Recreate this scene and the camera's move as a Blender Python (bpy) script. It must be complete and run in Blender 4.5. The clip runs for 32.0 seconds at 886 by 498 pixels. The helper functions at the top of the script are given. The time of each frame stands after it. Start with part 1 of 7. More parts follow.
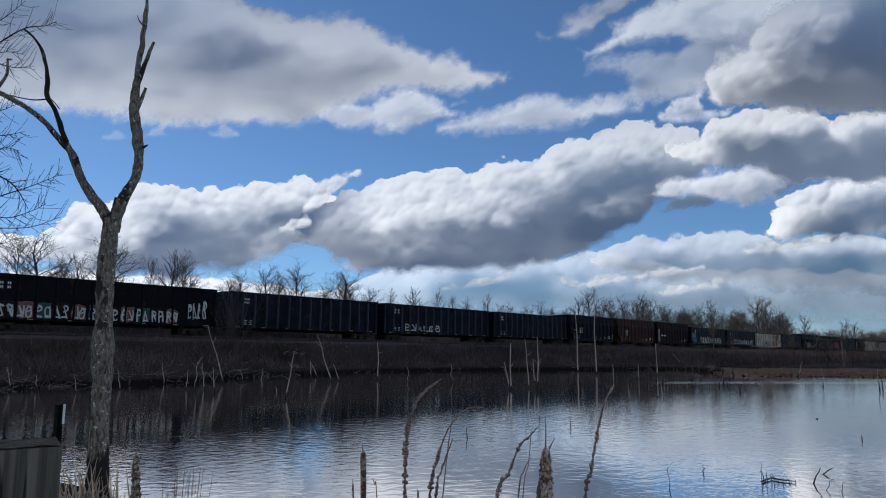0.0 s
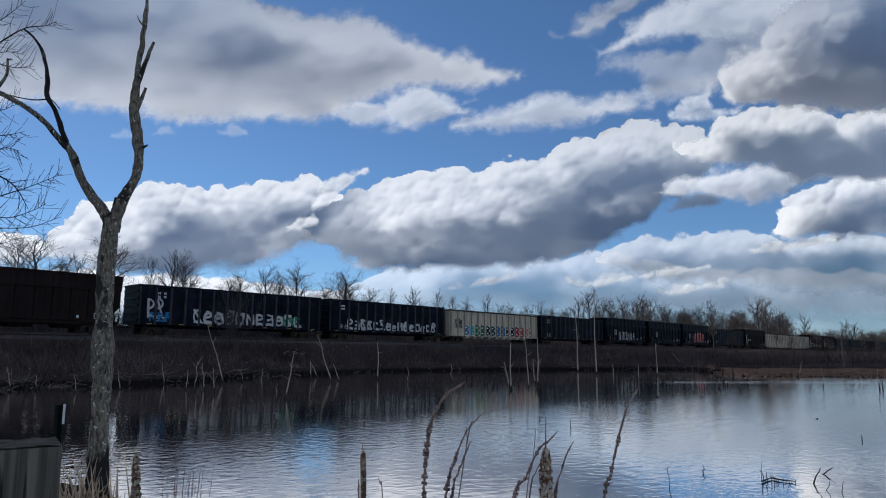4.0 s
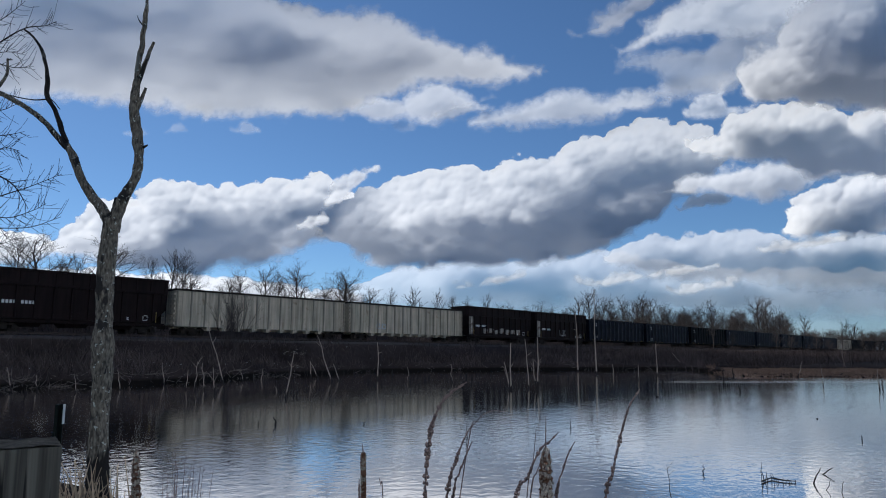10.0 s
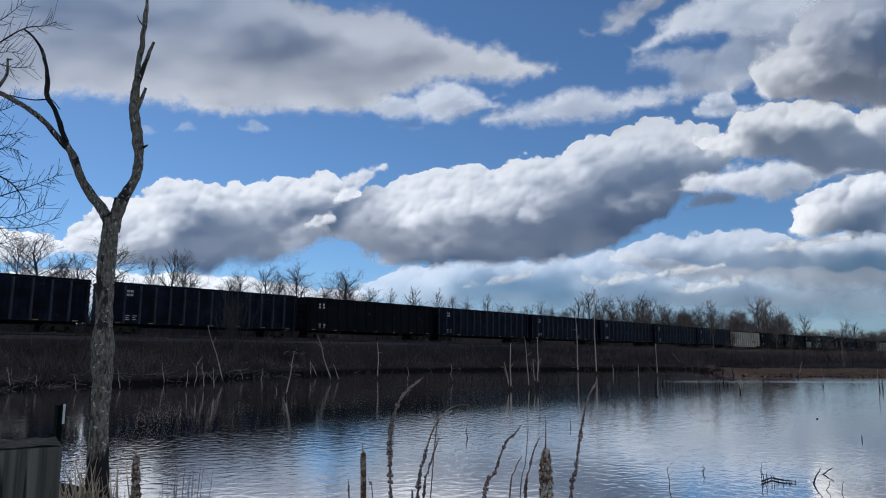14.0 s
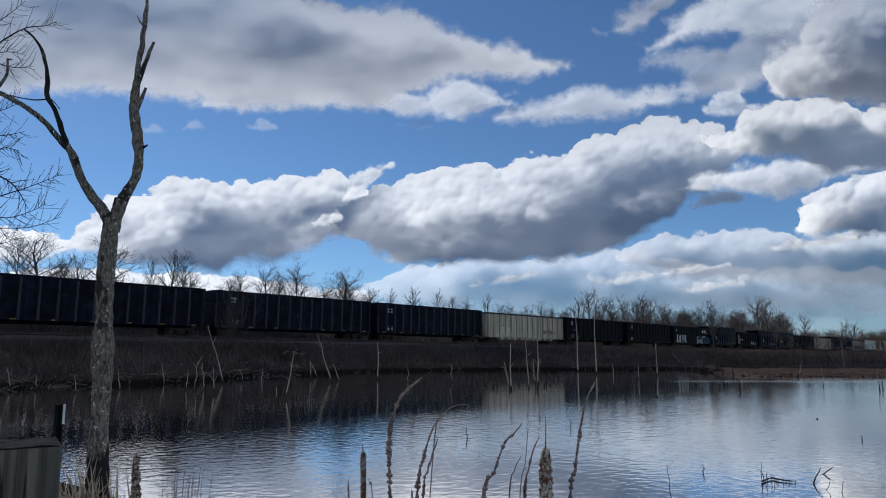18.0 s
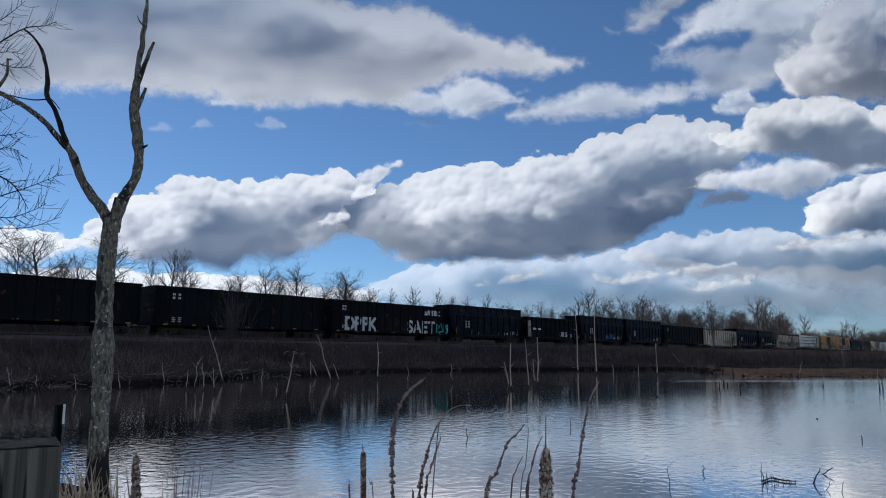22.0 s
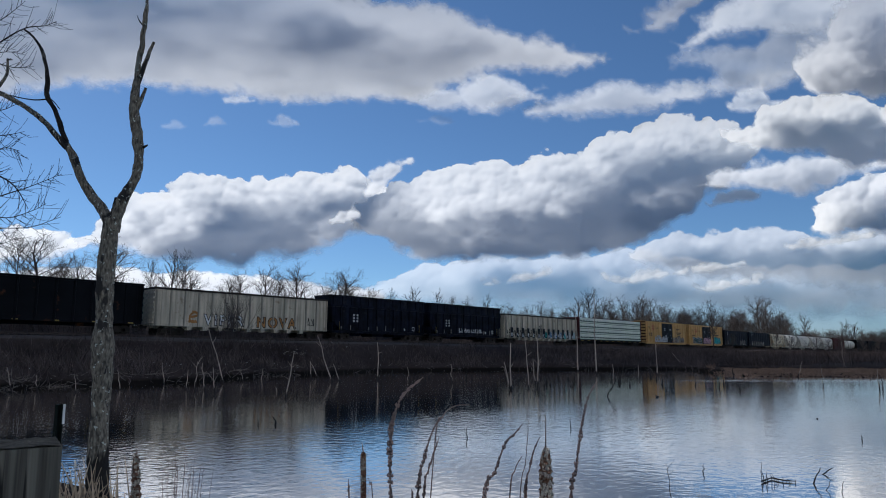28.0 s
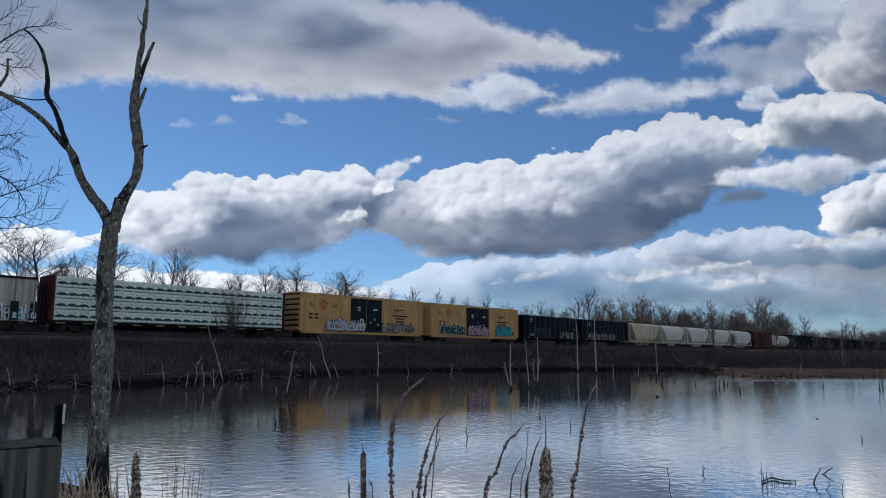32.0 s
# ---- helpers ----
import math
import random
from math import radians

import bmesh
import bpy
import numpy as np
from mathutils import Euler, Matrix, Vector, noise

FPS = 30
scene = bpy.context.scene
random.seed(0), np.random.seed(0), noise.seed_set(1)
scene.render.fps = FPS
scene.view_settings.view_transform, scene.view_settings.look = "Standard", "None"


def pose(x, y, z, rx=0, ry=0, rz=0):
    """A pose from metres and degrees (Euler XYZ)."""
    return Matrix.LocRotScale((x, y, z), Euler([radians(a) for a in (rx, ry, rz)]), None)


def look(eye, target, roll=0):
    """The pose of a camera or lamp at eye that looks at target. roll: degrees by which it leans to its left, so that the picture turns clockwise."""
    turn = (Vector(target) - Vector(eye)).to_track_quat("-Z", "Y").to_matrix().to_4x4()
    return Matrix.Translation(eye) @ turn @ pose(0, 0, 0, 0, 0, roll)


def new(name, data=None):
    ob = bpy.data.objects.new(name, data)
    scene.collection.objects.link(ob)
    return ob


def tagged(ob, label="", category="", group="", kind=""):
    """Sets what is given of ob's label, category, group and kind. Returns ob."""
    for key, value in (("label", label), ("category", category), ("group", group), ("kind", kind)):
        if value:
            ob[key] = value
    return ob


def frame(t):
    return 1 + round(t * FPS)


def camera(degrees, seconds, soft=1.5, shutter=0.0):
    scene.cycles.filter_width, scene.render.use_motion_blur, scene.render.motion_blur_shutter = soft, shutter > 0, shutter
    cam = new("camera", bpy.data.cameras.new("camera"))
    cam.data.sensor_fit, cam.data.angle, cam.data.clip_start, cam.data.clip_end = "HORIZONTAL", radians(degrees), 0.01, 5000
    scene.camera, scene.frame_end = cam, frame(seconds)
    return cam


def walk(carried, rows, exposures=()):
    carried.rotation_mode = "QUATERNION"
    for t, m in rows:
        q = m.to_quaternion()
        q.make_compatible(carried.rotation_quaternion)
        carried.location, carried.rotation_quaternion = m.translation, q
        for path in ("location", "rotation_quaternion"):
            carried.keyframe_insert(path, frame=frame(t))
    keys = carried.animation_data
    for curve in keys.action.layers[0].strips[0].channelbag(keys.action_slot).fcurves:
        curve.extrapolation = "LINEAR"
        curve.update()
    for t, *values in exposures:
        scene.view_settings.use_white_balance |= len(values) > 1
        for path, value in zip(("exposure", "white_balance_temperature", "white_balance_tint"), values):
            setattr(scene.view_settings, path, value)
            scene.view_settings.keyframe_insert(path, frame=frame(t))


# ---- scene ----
cam = camera(65.0, 32.0, soft=1.02)
EYE = Vector((0.0, 0.0, 1.8))
PITCH = 8.46
FOCAL = 784.0 / math.tan(radians(32.5))
HORIZON = 624.0
walk(cam, [(0.0, pose(0, 0, 1.8, 90 + PITCH, 0, 0)), (32.0, pose(0, 0, 1.8, 90 + PITCH, 0, 0))],
     exposures=[(0.0, 0.3, 5850, 10), (32.0, 0.3, 5850, 10)])

# ---- world, sun, exposure ----
SUN_AZ, SUN_EL = -47.0, 42.0          # degrees left of the view's axis, and above the horizon
world = bpy.data.worlds.new("sky")
scene.world = world
world.use_nodes = True
wn = world.node_tree.nodes
sky = wn.new("ShaderNodeTexSky")
sky.sky_type = "NISHITA"
sky.sun_disc = False
sky.sun_elevation = radians(SUN_EL)
sky.sun_rotation = radians(SUN_AZ)
sky.altitude = 0
sky.air_density, sky.dust_density, sky.ozone_density = 0.75, 0.12, 3.6
clear = wn.new("ShaderNodeVectorMath")     # clean winter air
clear.operation = "MULTIPLY"
clear.inputs[1].default_value = (0.87, 1.0, 1.03)
world.node_tree.links.new(sky.outputs[0], clear.inputs[0])
world.node_tree.links.new(clear.outputs[0], wn["Background"].inputs[0])
wn["Background"].inputs[1].default_value = 0.068
sun_dir = Vector((math.sin(radians(SUN_AZ)) * math.cos(radians(SUN_EL)),
                  math.cos(radians(SUN_AZ)) * math.cos(radians(SUN_EL)), math.sin(radians(SUN_EL))))
sun = new("sun", bpy.data.lights.new("sun", "SUN"))
sun.data.energy, sun.data.angle, sun.data.color = 3.4, radians(0.53), (1.0, 0.93, 0.81)
sun.matrix_world = look(sun_dir * 300, (0, 0, 0))

rng = random.Random(11)
nrng = np.random.default_rng(5)


# ---- materials ----
def mat(name, col, rough=0.7, metal=0.0, scale=3.0, vary=0.3, fine=40.0, bump=0.15, spot=None, spot_amount=0.0,
        spot_scale=1.2, rand=0.0, coords="Object", spec=0.12, streak=0.0, island=0.0):
    """A surface with large stains, fine grain, optional patches of another colour, and relief."""
    m = bpy.data.materials.new(name)
    m.use_nodes = True
    nt = m.node_tree
    n, l = nt.nodes, nt.links
    bsdf = n["Principled BSDF"]
    tc = n.new("ShaderNodeTexCoord")
    big = n.new("ShaderNodeTexNoise")
    big.inputs["Scale"].default_value = scale
    big.inputs["Detail"].default_value = 5
    l.new(tc.outputs[coords], big.inputs["Vector"])
    grain = n.new("ShaderNodeTexNoise")
    grain.inputs["Scale"].default_value = fine
    grain.inputs["Detail"].default_value = 4
    l.new(tc.outputs[coords], grain.inputs["Vector"])
    ramp = n.new("ShaderNodeMapRange")
    ramp.inputs["From Min"].default_value, ramp.inputs["From Max"].default_value = 0.3, 0.7
    ramp.inputs["To Min"].default_value, ramp.inputs["To Max"].default_value = 1 - vary, 1 + vary
    l.new(big.outputs["Fac"], ramp.inputs["Value"])
    ramp2 = n.new("ShaderNodeMapRange")
    ramp2.inputs["From Min"].default_value, ramp2.inputs["From Max"].default_value = 0.3, 0.7
    ramp2.inputs["To Min"].default_value, ramp2.inputs["To Max"].default_value = 1 - vary * 0.5, 1 + vary * 0.5
    l.new(grain.outputs["Fac"], ramp2.inputs["Value"])
    mul = n.new("ShaderNodeMath")
    mul.operation = "MULTIPLY"
    l.new(ramp.outputs[0], mul.inputs[0])
    l.new(ramp2.outputs[0], mul.inputs[1])
    val = mul.outputs[0]
    if island:
        geo = n.new("ShaderNodeNewGeometry")
        r4 = n.new("ShaderNodeMapRange")
        r4.inputs["To Min"].default_value, r4.inputs["To Max"].default_value = 1 - island, 1 + island
        l.new(geo.outputs["Random Per Island"], r4.inputs["Value"])
        mul4 = n.new("ShaderNodeMath")
        mul4.operation = "MULTIPLY"
        l.new(val, mul4.inputs[0])
        l.new(r4.outputs[0], mul4.inputs[1])
        val = mul4.outputs[0]
    if rand:
        info = n.new("ShaderNodeObjectInfo")
        r3 = n.new("ShaderNodeMapRange")
        r3.inputs["To Min"].default_value, r3.inputs["To Max"].default_value = 1 - rand, 1 + rand
        l.new(info.outputs["Random"], r3.inputs["Value"])
        mul2 = n.new("ShaderNodeMath")
        mul2.operation = "MULTIPLY"
        l.new(val, mul2.inputs[0])
        l.new(r3.outputs[0], mul2.inputs[1])
        val = mul2.outputs[0]
    if streak:
        mp = n.new("ShaderNodeMapping")
        mp.inputs["Scale"].default_value = (3.5, 3.5, 0.22)
        l.new(tc.outputs[coords], mp.inputs["Vector"])
        st = n.new("ShaderNodeTexNoise")
        st.inputs["Scale"].default_value, st.inputs["Detail"].default_value = 1.0, 4
        l.new(mp.outputs[0], st.inputs["Vector"])
        r4 = n.new("ShaderNodeMapRange")
        r4.inputs["From Min"].default_value, r4.inputs["From Max"].default_value = 0.32, 0.62
        r4.inputs["To Min"].default_value, r4.inputs["To Max"].default_value = 1 - streak, 1 + streak * 0.4
        l.new(st.outputs["Fac"], r4.inputs["Value"])
        mul3 = n.new("ShaderNodeMath")
        mul3.operation = "MULTIPLY"
        l.new(val, mul3.inputs[0])
        l.new(r4.outputs[0], mul3.inputs[1])
        val = mul3.outputs[0]
    vm = n.new("ShaderNodeVectorMath")
    vm.operation = "SCALE"
    vm.inputs[0].default_value = col
    l.new(val, vm.inputs["Scale"])
    out = vm.outputs[0]
    if spot:
        sp = n.new("ShaderNodeTexNoise")
        sp.inputs["Scale"].default_value = spot_scale
        sp.inputs["Detail"].default_value = 8
        sp.inputs["Roughness"].default_value = 0.65
        l.new(tc.outputs[coords], sp.inputs["Vector"])
        th = n.new("ShaderNodeMapRange")
        th.inputs["From Min"].default_value, th.inputs["From Max"].default_value = 0.62 - spot_amount * 0.3, 0.72 - spot_amount * 0.3
        l.new(sp.outputs["Fac"], th.inputs["Value"])
        mx = n.new("ShaderNodeMix")
        mx.data_type = "RGBA"
        l.new(th.outputs[0], mx.inputs["Factor"])
        l.new(out, mx.inputs["A"])
        mx.inputs["B"].default_value = (*spot, 1)
        out = mx.outputs["Result"]
    l.new(out, bsdf.inputs["Base Color"])
    bsdf.inputs["Roughness"].default_value = rough
    bsdf.inputs["Specular IOR Level"].default_value = spec
    bsdf.inputs["Metallic"].default_value = metal
    if bump:
        b = n.new("ShaderNodeBump")
        b.inputs["Strength"].default_value = bump
        b.inputs["Distance"].default_value = 0.02
        l.new(grain.outputs["Fac"], b.inputs["Height"])
        l.new(b.outputs[0], bsdf.inputs["Normal"])
    return m


RUST = (0.09, 0.035, 0.015)
M_BLACK = mat("black car paint", (0.006, 0.0073, 0.016), 0.5, 0, 0.9, 0.75, 14, 0.1, (0.02, 0.02, 0.025), 0.12, 0.8, streak=0.5, spec=0.06)
M_BLACK2 = mat("sooty car paint", (0.006, 0.0066, 0.009), 0.6, 0, 0.4, 0.35, 14, 0.1, RUST, 0.1, 0.6, spec=0.06)
M_BROWN = mat("brown car paint", (0.045, 0.019, 0.014), 0.65, 0, 0.5, 0.3, 14, 0.1, (0.12, 0.04, 0.015), 0.2, 0.5, streak=0.4)
M_DKRED = mat("dark oxide car paint", (0.016, 0.0085, 0.0085), 0.65, 0, 0.5, 0.3, 14, 0.1, (0.014, 0.009, 0.008), 0.3, 0.5, streak=0.4)
M_GRAY = mat("light grey car paint", (0.56, 0.48, 0.37), 0.55, 0, 0.6, 0.14, 12, 0.08, (0.26, 0.19, 0.13), 0.12, 1.0, streak=0.35)
# darker than the car's sides: shade lines at the posts put into the colour
M_GRAYRIB = mat("grey rib paint with shade painted in", (0.34, 0.3, 0.24), 0.55, 0, 0.6, 0.14, 12, 0.08, (0.3, 0.22, 0.15), 0.1, 1.0)
# lighter than the car's sides: highlights on the ribs put into the colour
M_BLACKRIB = mat("black rib paint with light painted in", (0.042, 0.046, 0.058), 0.5, 0, 0.6, 0.3, 12, 0.08)
M_TAN = mat("tan car paint", (0.62, 0.52, 0.36), 0.55, 0, 0.6, 0.12, 12, 0.08, (0.5, 0.28, 0.1), 0.3, 0.5)
M_WHITE = mat("white car paint", (0.68, 0.61, 0.5), 0.5, 0, 0.6, 0.1, 12, 0.05, (0.45, 0.4, 0.33), 0.1, 0.8)
M_YELLOW = mat("yellow car paint", (0.57, 0.33, 0.12), 0.55, 0, 0.6, 0.15, 12, 0.08, (0.40, 0.20, 0.06), 0.1, 0.9)
M_MAROON = mat("maroon car paint", (0.075, 0.02, 0.019), 0.6, 0, 0.6, 0.2, 12, 0.08)
M_STEEL = mat("running gear steel", (0.035, 0.028, 0.024), 0.7, 0.3, 3, 0.3, 30, 0.2)
M_MARK = mat("white lettering", (0.7, 0.7, 0.68), 0.6, 0, 2, 0.1, 20, 0)
M_SAFETY = mat("yellow reflective tape", (0.36, 0.26, 0.08), 0.5, 0, 2, 0.1, 20, 0)
M_RAIL = mat("rail steel", (0.06, 0.045, 0.04), 0.6, 0.3, 2, 0.25, 30, 0.1)
M_TIE = mat("tarred timber", (0.05, 0.04, 0.034), 0.9, 0, 2, 0.3, 30, 0.3)
M_BALLAST = mat("ballast", (0.07, 0.06, 0.057), 0.95, 0, 0.6, 0.3, 14, 0.8, spec=0.02)
M_BARKD = mat("charred dark branch bark", (0.035, 0.03, 0.027), 0.9, 0, 6, 0.4, 50, 0.6, (0.15, 0.13, 0.11), 0.15, 5.0)
M_TWIG = mat("bare twigs", (0.076, 0.058, 0.053), 0.9, 0, 0.3, 0.5, 8, 0, rand=0.2, spec=0.03, island=0.75)
M_THICKET = mat("thicket twigs", (0.075, 0.06, 0.056), 0.9, 0, 0.1, 0.35, 3, 0, island=0.4)
M_FARTWIG = mat("far bare twigs", (0.11, 0.088, 0.078), 0.9, 0, 0.05, 0.3, 2, 0, rand=0.2)
M_SNAG = mat("sun-bleached dead wood", (0.38, 0.3, 0.24), 0.85, 0, 2, 0.3, 30, 0.5)
M_DRIFT = mat("wet grey sticks", (0.17, 0.14, 0.12), 0.85, 0, 2, 0.4, 30, 0.3)
M_STUMP = mat("wet dark wood", (0.035, 0.028, 0.024), 0.7, 0, 5, 0.3, 30, 0.5)
M_STRAW = mat("dry straw", (0.46, 0.345, 0.235), 0.85, 0, 3, 0.3, 30, 0.1, rand=0.45)
M_REEDFAR = mat("dry marsh grass", (0.24, 0.155, 0.11), 0.95, 0, 0.5, 0.3, 6, 0.3)
M_CATTAIL = mat("cattail seed head", (0.26, 0.13, 0.08), 0.95, 0, 20, 0.35, 200, 0.8, (0.6, 0.5, 0.38), 0.42, 70)
M_FLUFF = mat("cattail fluff", (0.8, 0.66, 0.52), 0.95, 0, 30, 0.2, 200, 0.8)
M_WEED = mat("dried weed stem", (0.34, 0.235, 0.2), 0.9, 0, 15, 0.35, 150, 0.5)
# darkened so that the post's sunlit top looks shaded
M_ENDGRAIN = mat("weathered end grain with shade painted in", (0.11, 0.1, 0.082), 0.95, 0, 30, 0.4, 160, 0.8, (0.1, 0.1, 0.08), 0.2, 18, spec=0.03)
M_TPOST = mat("dark green post steel", (0.012, 0.015, 0.013), 0.5, 0.3, 10, 0.2, 60, 0.1)
M_PLANT = mat("black door paint", (0.012, 0.014, 0.02), 0.5, 0, 1, 0.3, 14, 0.05)
M_WRAP = mat("white lumber wrap", (0.76, 0.77, 0.66), 0.5, 0, 1.5, 0.1, 12, 0.1, rand=0.06)
M_WRAPLINE = mat("pale green wrap print", (0.42, 0.5, 0.33), 0.6, 0, 3, 0.2, 14, 0)
M_WRAPGREY = mat("grey wrap print", (0.3, 0.33, 0.31), 0.6, 0, 3, 0.2, 14, 0)
M_PRINT = mat("dark green wrap print", (0.05, 0.085, 0.06), 0.6, 0, 3, 0.3, 14, 0)
M_BLUE = mat("blue spray paint", (0.03, 0.16, 0.36), 0.5, 0, 2, 0.25, 20, 0)
M_TEAL = mat("teal spray paint", (0.04, 0.36, 0.36), 0.5, 0, 2, 0.25, 20, 0)
M_GREEN = mat("green spray paint", (0.02, 0.22, 0.09), 0.5, 0, 2, 0.25, 20, 0)
M_RED = mat("red spray paint", (0.36, 0.03, 0.04), 0.5, 0, 2, 0.25, 20, 0)
M_FADED = mat("faded red spray paint", (0.16, 0.07, 0.06), 0.6, 0, 2, 0.4, 20, 0)
M_DKTEAL = mat("faded green spray paint", (0.03, 0.07, 0.065), 0.6, 0, 2, 0.4, 20, 0)
M_PALE = mat("worn pale steel", (0.34, 0.31, 0.27), 0.7, 0, 1.5, 0.4, 14, 0.1, (0.1, 0.05, 0.03), 0.35, 2.0, streak=0.6)
M_SALMON = mat("salmon spray paint", (0.45, 0.16, 0.12), 0.5, 0, 2, 0.25, 20, 0)
M_PINK = mat("pink spray paint", (0.52, 0.3, 0.36), 0.5, 0, 2, 0.25, 20, 0)
M_ORANGE = mat("orange spray paint", (0.36, 0.17, 0.06), 0.5, 0, 2, 0.25, 20, 0)
M_DARKP = mat("black spray paint", (0.015, 0.015, 0.017), 0.5, 0, 2, 0.25, 20, 0)
M_SILVER = mat("silver spray paint", (0.48, 0.48, 0.48), 0.45, 0.0, 2, 0.2, 20, 0)


def bark_material():
    """Grey dead bark: lengthwise furrows, dark peeled patches, pale lichen spots."""
    m = bpy.data.materials.new("flaking grey bark")
    m.use_nodes = True
    n, l = m.node_tree.nodes, m.node_tree.links
    b = n["Principled BSDF"]
    b.inputs["Roughness"].default_value = 0.9
    b.inputs["Specular IOR Level"].default_value = 0.08
    tc = n.new("ShaderNodeTexCoord")

    def tex(scale, detail, stretch=(1, 1, 1)):
        mp = n.new("ShaderNodeMapping")
        mp.inputs["Scale"].default_value = stretch
        l.new(tc.outputs["Object"], mp.inputs["Vector"])
        t = n.new("ShaderNodeTexNoise")
        t.inputs["Scale"].default_value, t.inputs["Detail"].default_value = scale, detail
        l.new(mp.outputs[0], t.inputs["Vector"])
        return t.outputs["Fac"]

    def ramp(fac, lo, hi, c0, c1):
        r = n.new("ShaderNodeValToRGB")
        r.color_ramp.elements[0].position, r.color_ramp.elements[1].position = lo, hi
        r.color_ramp.elements[0].color, r.color_ramp.elements[1].color = (*c0, 1), (*c1, 1)
        l.new(fac, r.inputs[0])
        return r.outputs[0]

    def blend(fac, a, c):
        mx = n.new("ShaderNodeMix")
        mx.data_type = "RGBA"
        l.new(fac, mx.inputs["Factor"])
        l.new(a, mx.inputs["A"])
        mx.inputs["B"].default_value = (*c, 1)
        return mx.outputs["Result"]
    furrow = tex(42, 8, (1, 1, 0.35))
    base = ramp(furrow, 0.35, 0.65, (0.085, 0.072, 0.058), (0.33, 0.28, 0.215))
    black = ramp(tex(5.5, 6, (1, 1, 0.45)), 0.58, 0.61, (0, 0, 0), (1, 1, 1))
    col = blend(black, base, (0.05, 0.044, 0.04))
    lichen = ramp(tex(21, 7), 0.63, 0.65, (0, 0, 0), (1, 1, 1))
    col = blend(lichen, col, (0.6, 0.6, 0.52))
    pale = ramp(tex(4.2, 6, (1, 1, 0.4)), 0.64, 0.68, (0, 0, 0), (1, 1, 1))
    col = blend(pale, col, (0.27, 0.26, 0.22))
    # darker round the foot, with a ragged upper rim
    sep = n.new("ShaderNodeSeparateXYZ")
    l.new(tc.outputs["Object"], sep.inputs[0])
    rim = n.new("ShaderNodeMath")
    rim.operation = "MULTIPLY_ADD"
    rim.inputs[1].default_value = -1.6
    l.new(tex(9, 5, (1, 1, 0.3)), rim.inputs[0])
    l.new(sep.outputs["Z"], rim.inputs[2])
    foot_dark = n.new("ShaderNodeMapRange")
    foot_dark.inputs["From Min"].default_value, foot_dark.inputs["From Max"].default_value = -0.25, -0.4
    l.new(rim.outputs[0], foot_dark.inputs["Value"])
    col = blend(foot_dark.outputs[0], col, (0.035, 0.03, 0.027))
    l.new(col, b.inputs["Base Color"])
    bp = n.new("ShaderNodeBump")
    bp.inputs["Strength"].default_value, bp.inputs["Distance"].default_value = 1.0, 0.035
    l.new(furrow, bp.inputs["Height"])
    l.new(bp.outputs[0], b.inputs["Normal"])
    return m


M_BARK = bark_material()


def ground_material():
    m = mat("winter ground", (0.045, 0.034, 0.03), 0.95, 0, 0.15, 0.35, 2.5, 0.6, (0.045, 0.033, 0.025), 0.15, 0.35, spec=0.02)
    n, l = m.node_tree.nodes, m.node_tree.links
    b = n["Principled BSDF"]
    dry = b.inputs["Base Color"].links[0].from_socket
    sep = n.new("ShaderNodeSeparateXYZ")
    tc = n.new("ShaderNodeTexCoord")
    l.new(tc.outputs["Object"], sep.inputs[0])
    waterline = n.new("ShaderNodeMapRange")     # black up to the flood line: shade under the bank put into the colour
    waterline.inputs["From Min"].default_value, waterline.inputs["From Max"].default_value = 0.2, 0.38
    l.new(sep.outputs["Z"], waterline.inputs["Value"])
    mx = n.new("ShaderNodeMix")
    mx.data_type = "RGBA"
    l.new(waterline.outputs[0], mx.inputs["Factor"])
    mx.inputs["A"].default_value = (0.014, 0.011, 0.009, 1)
    l.new(dry, mx.inputs["B"])
    l.new(mx.outputs["Result"], b.inputs["Base Color"])
    return m


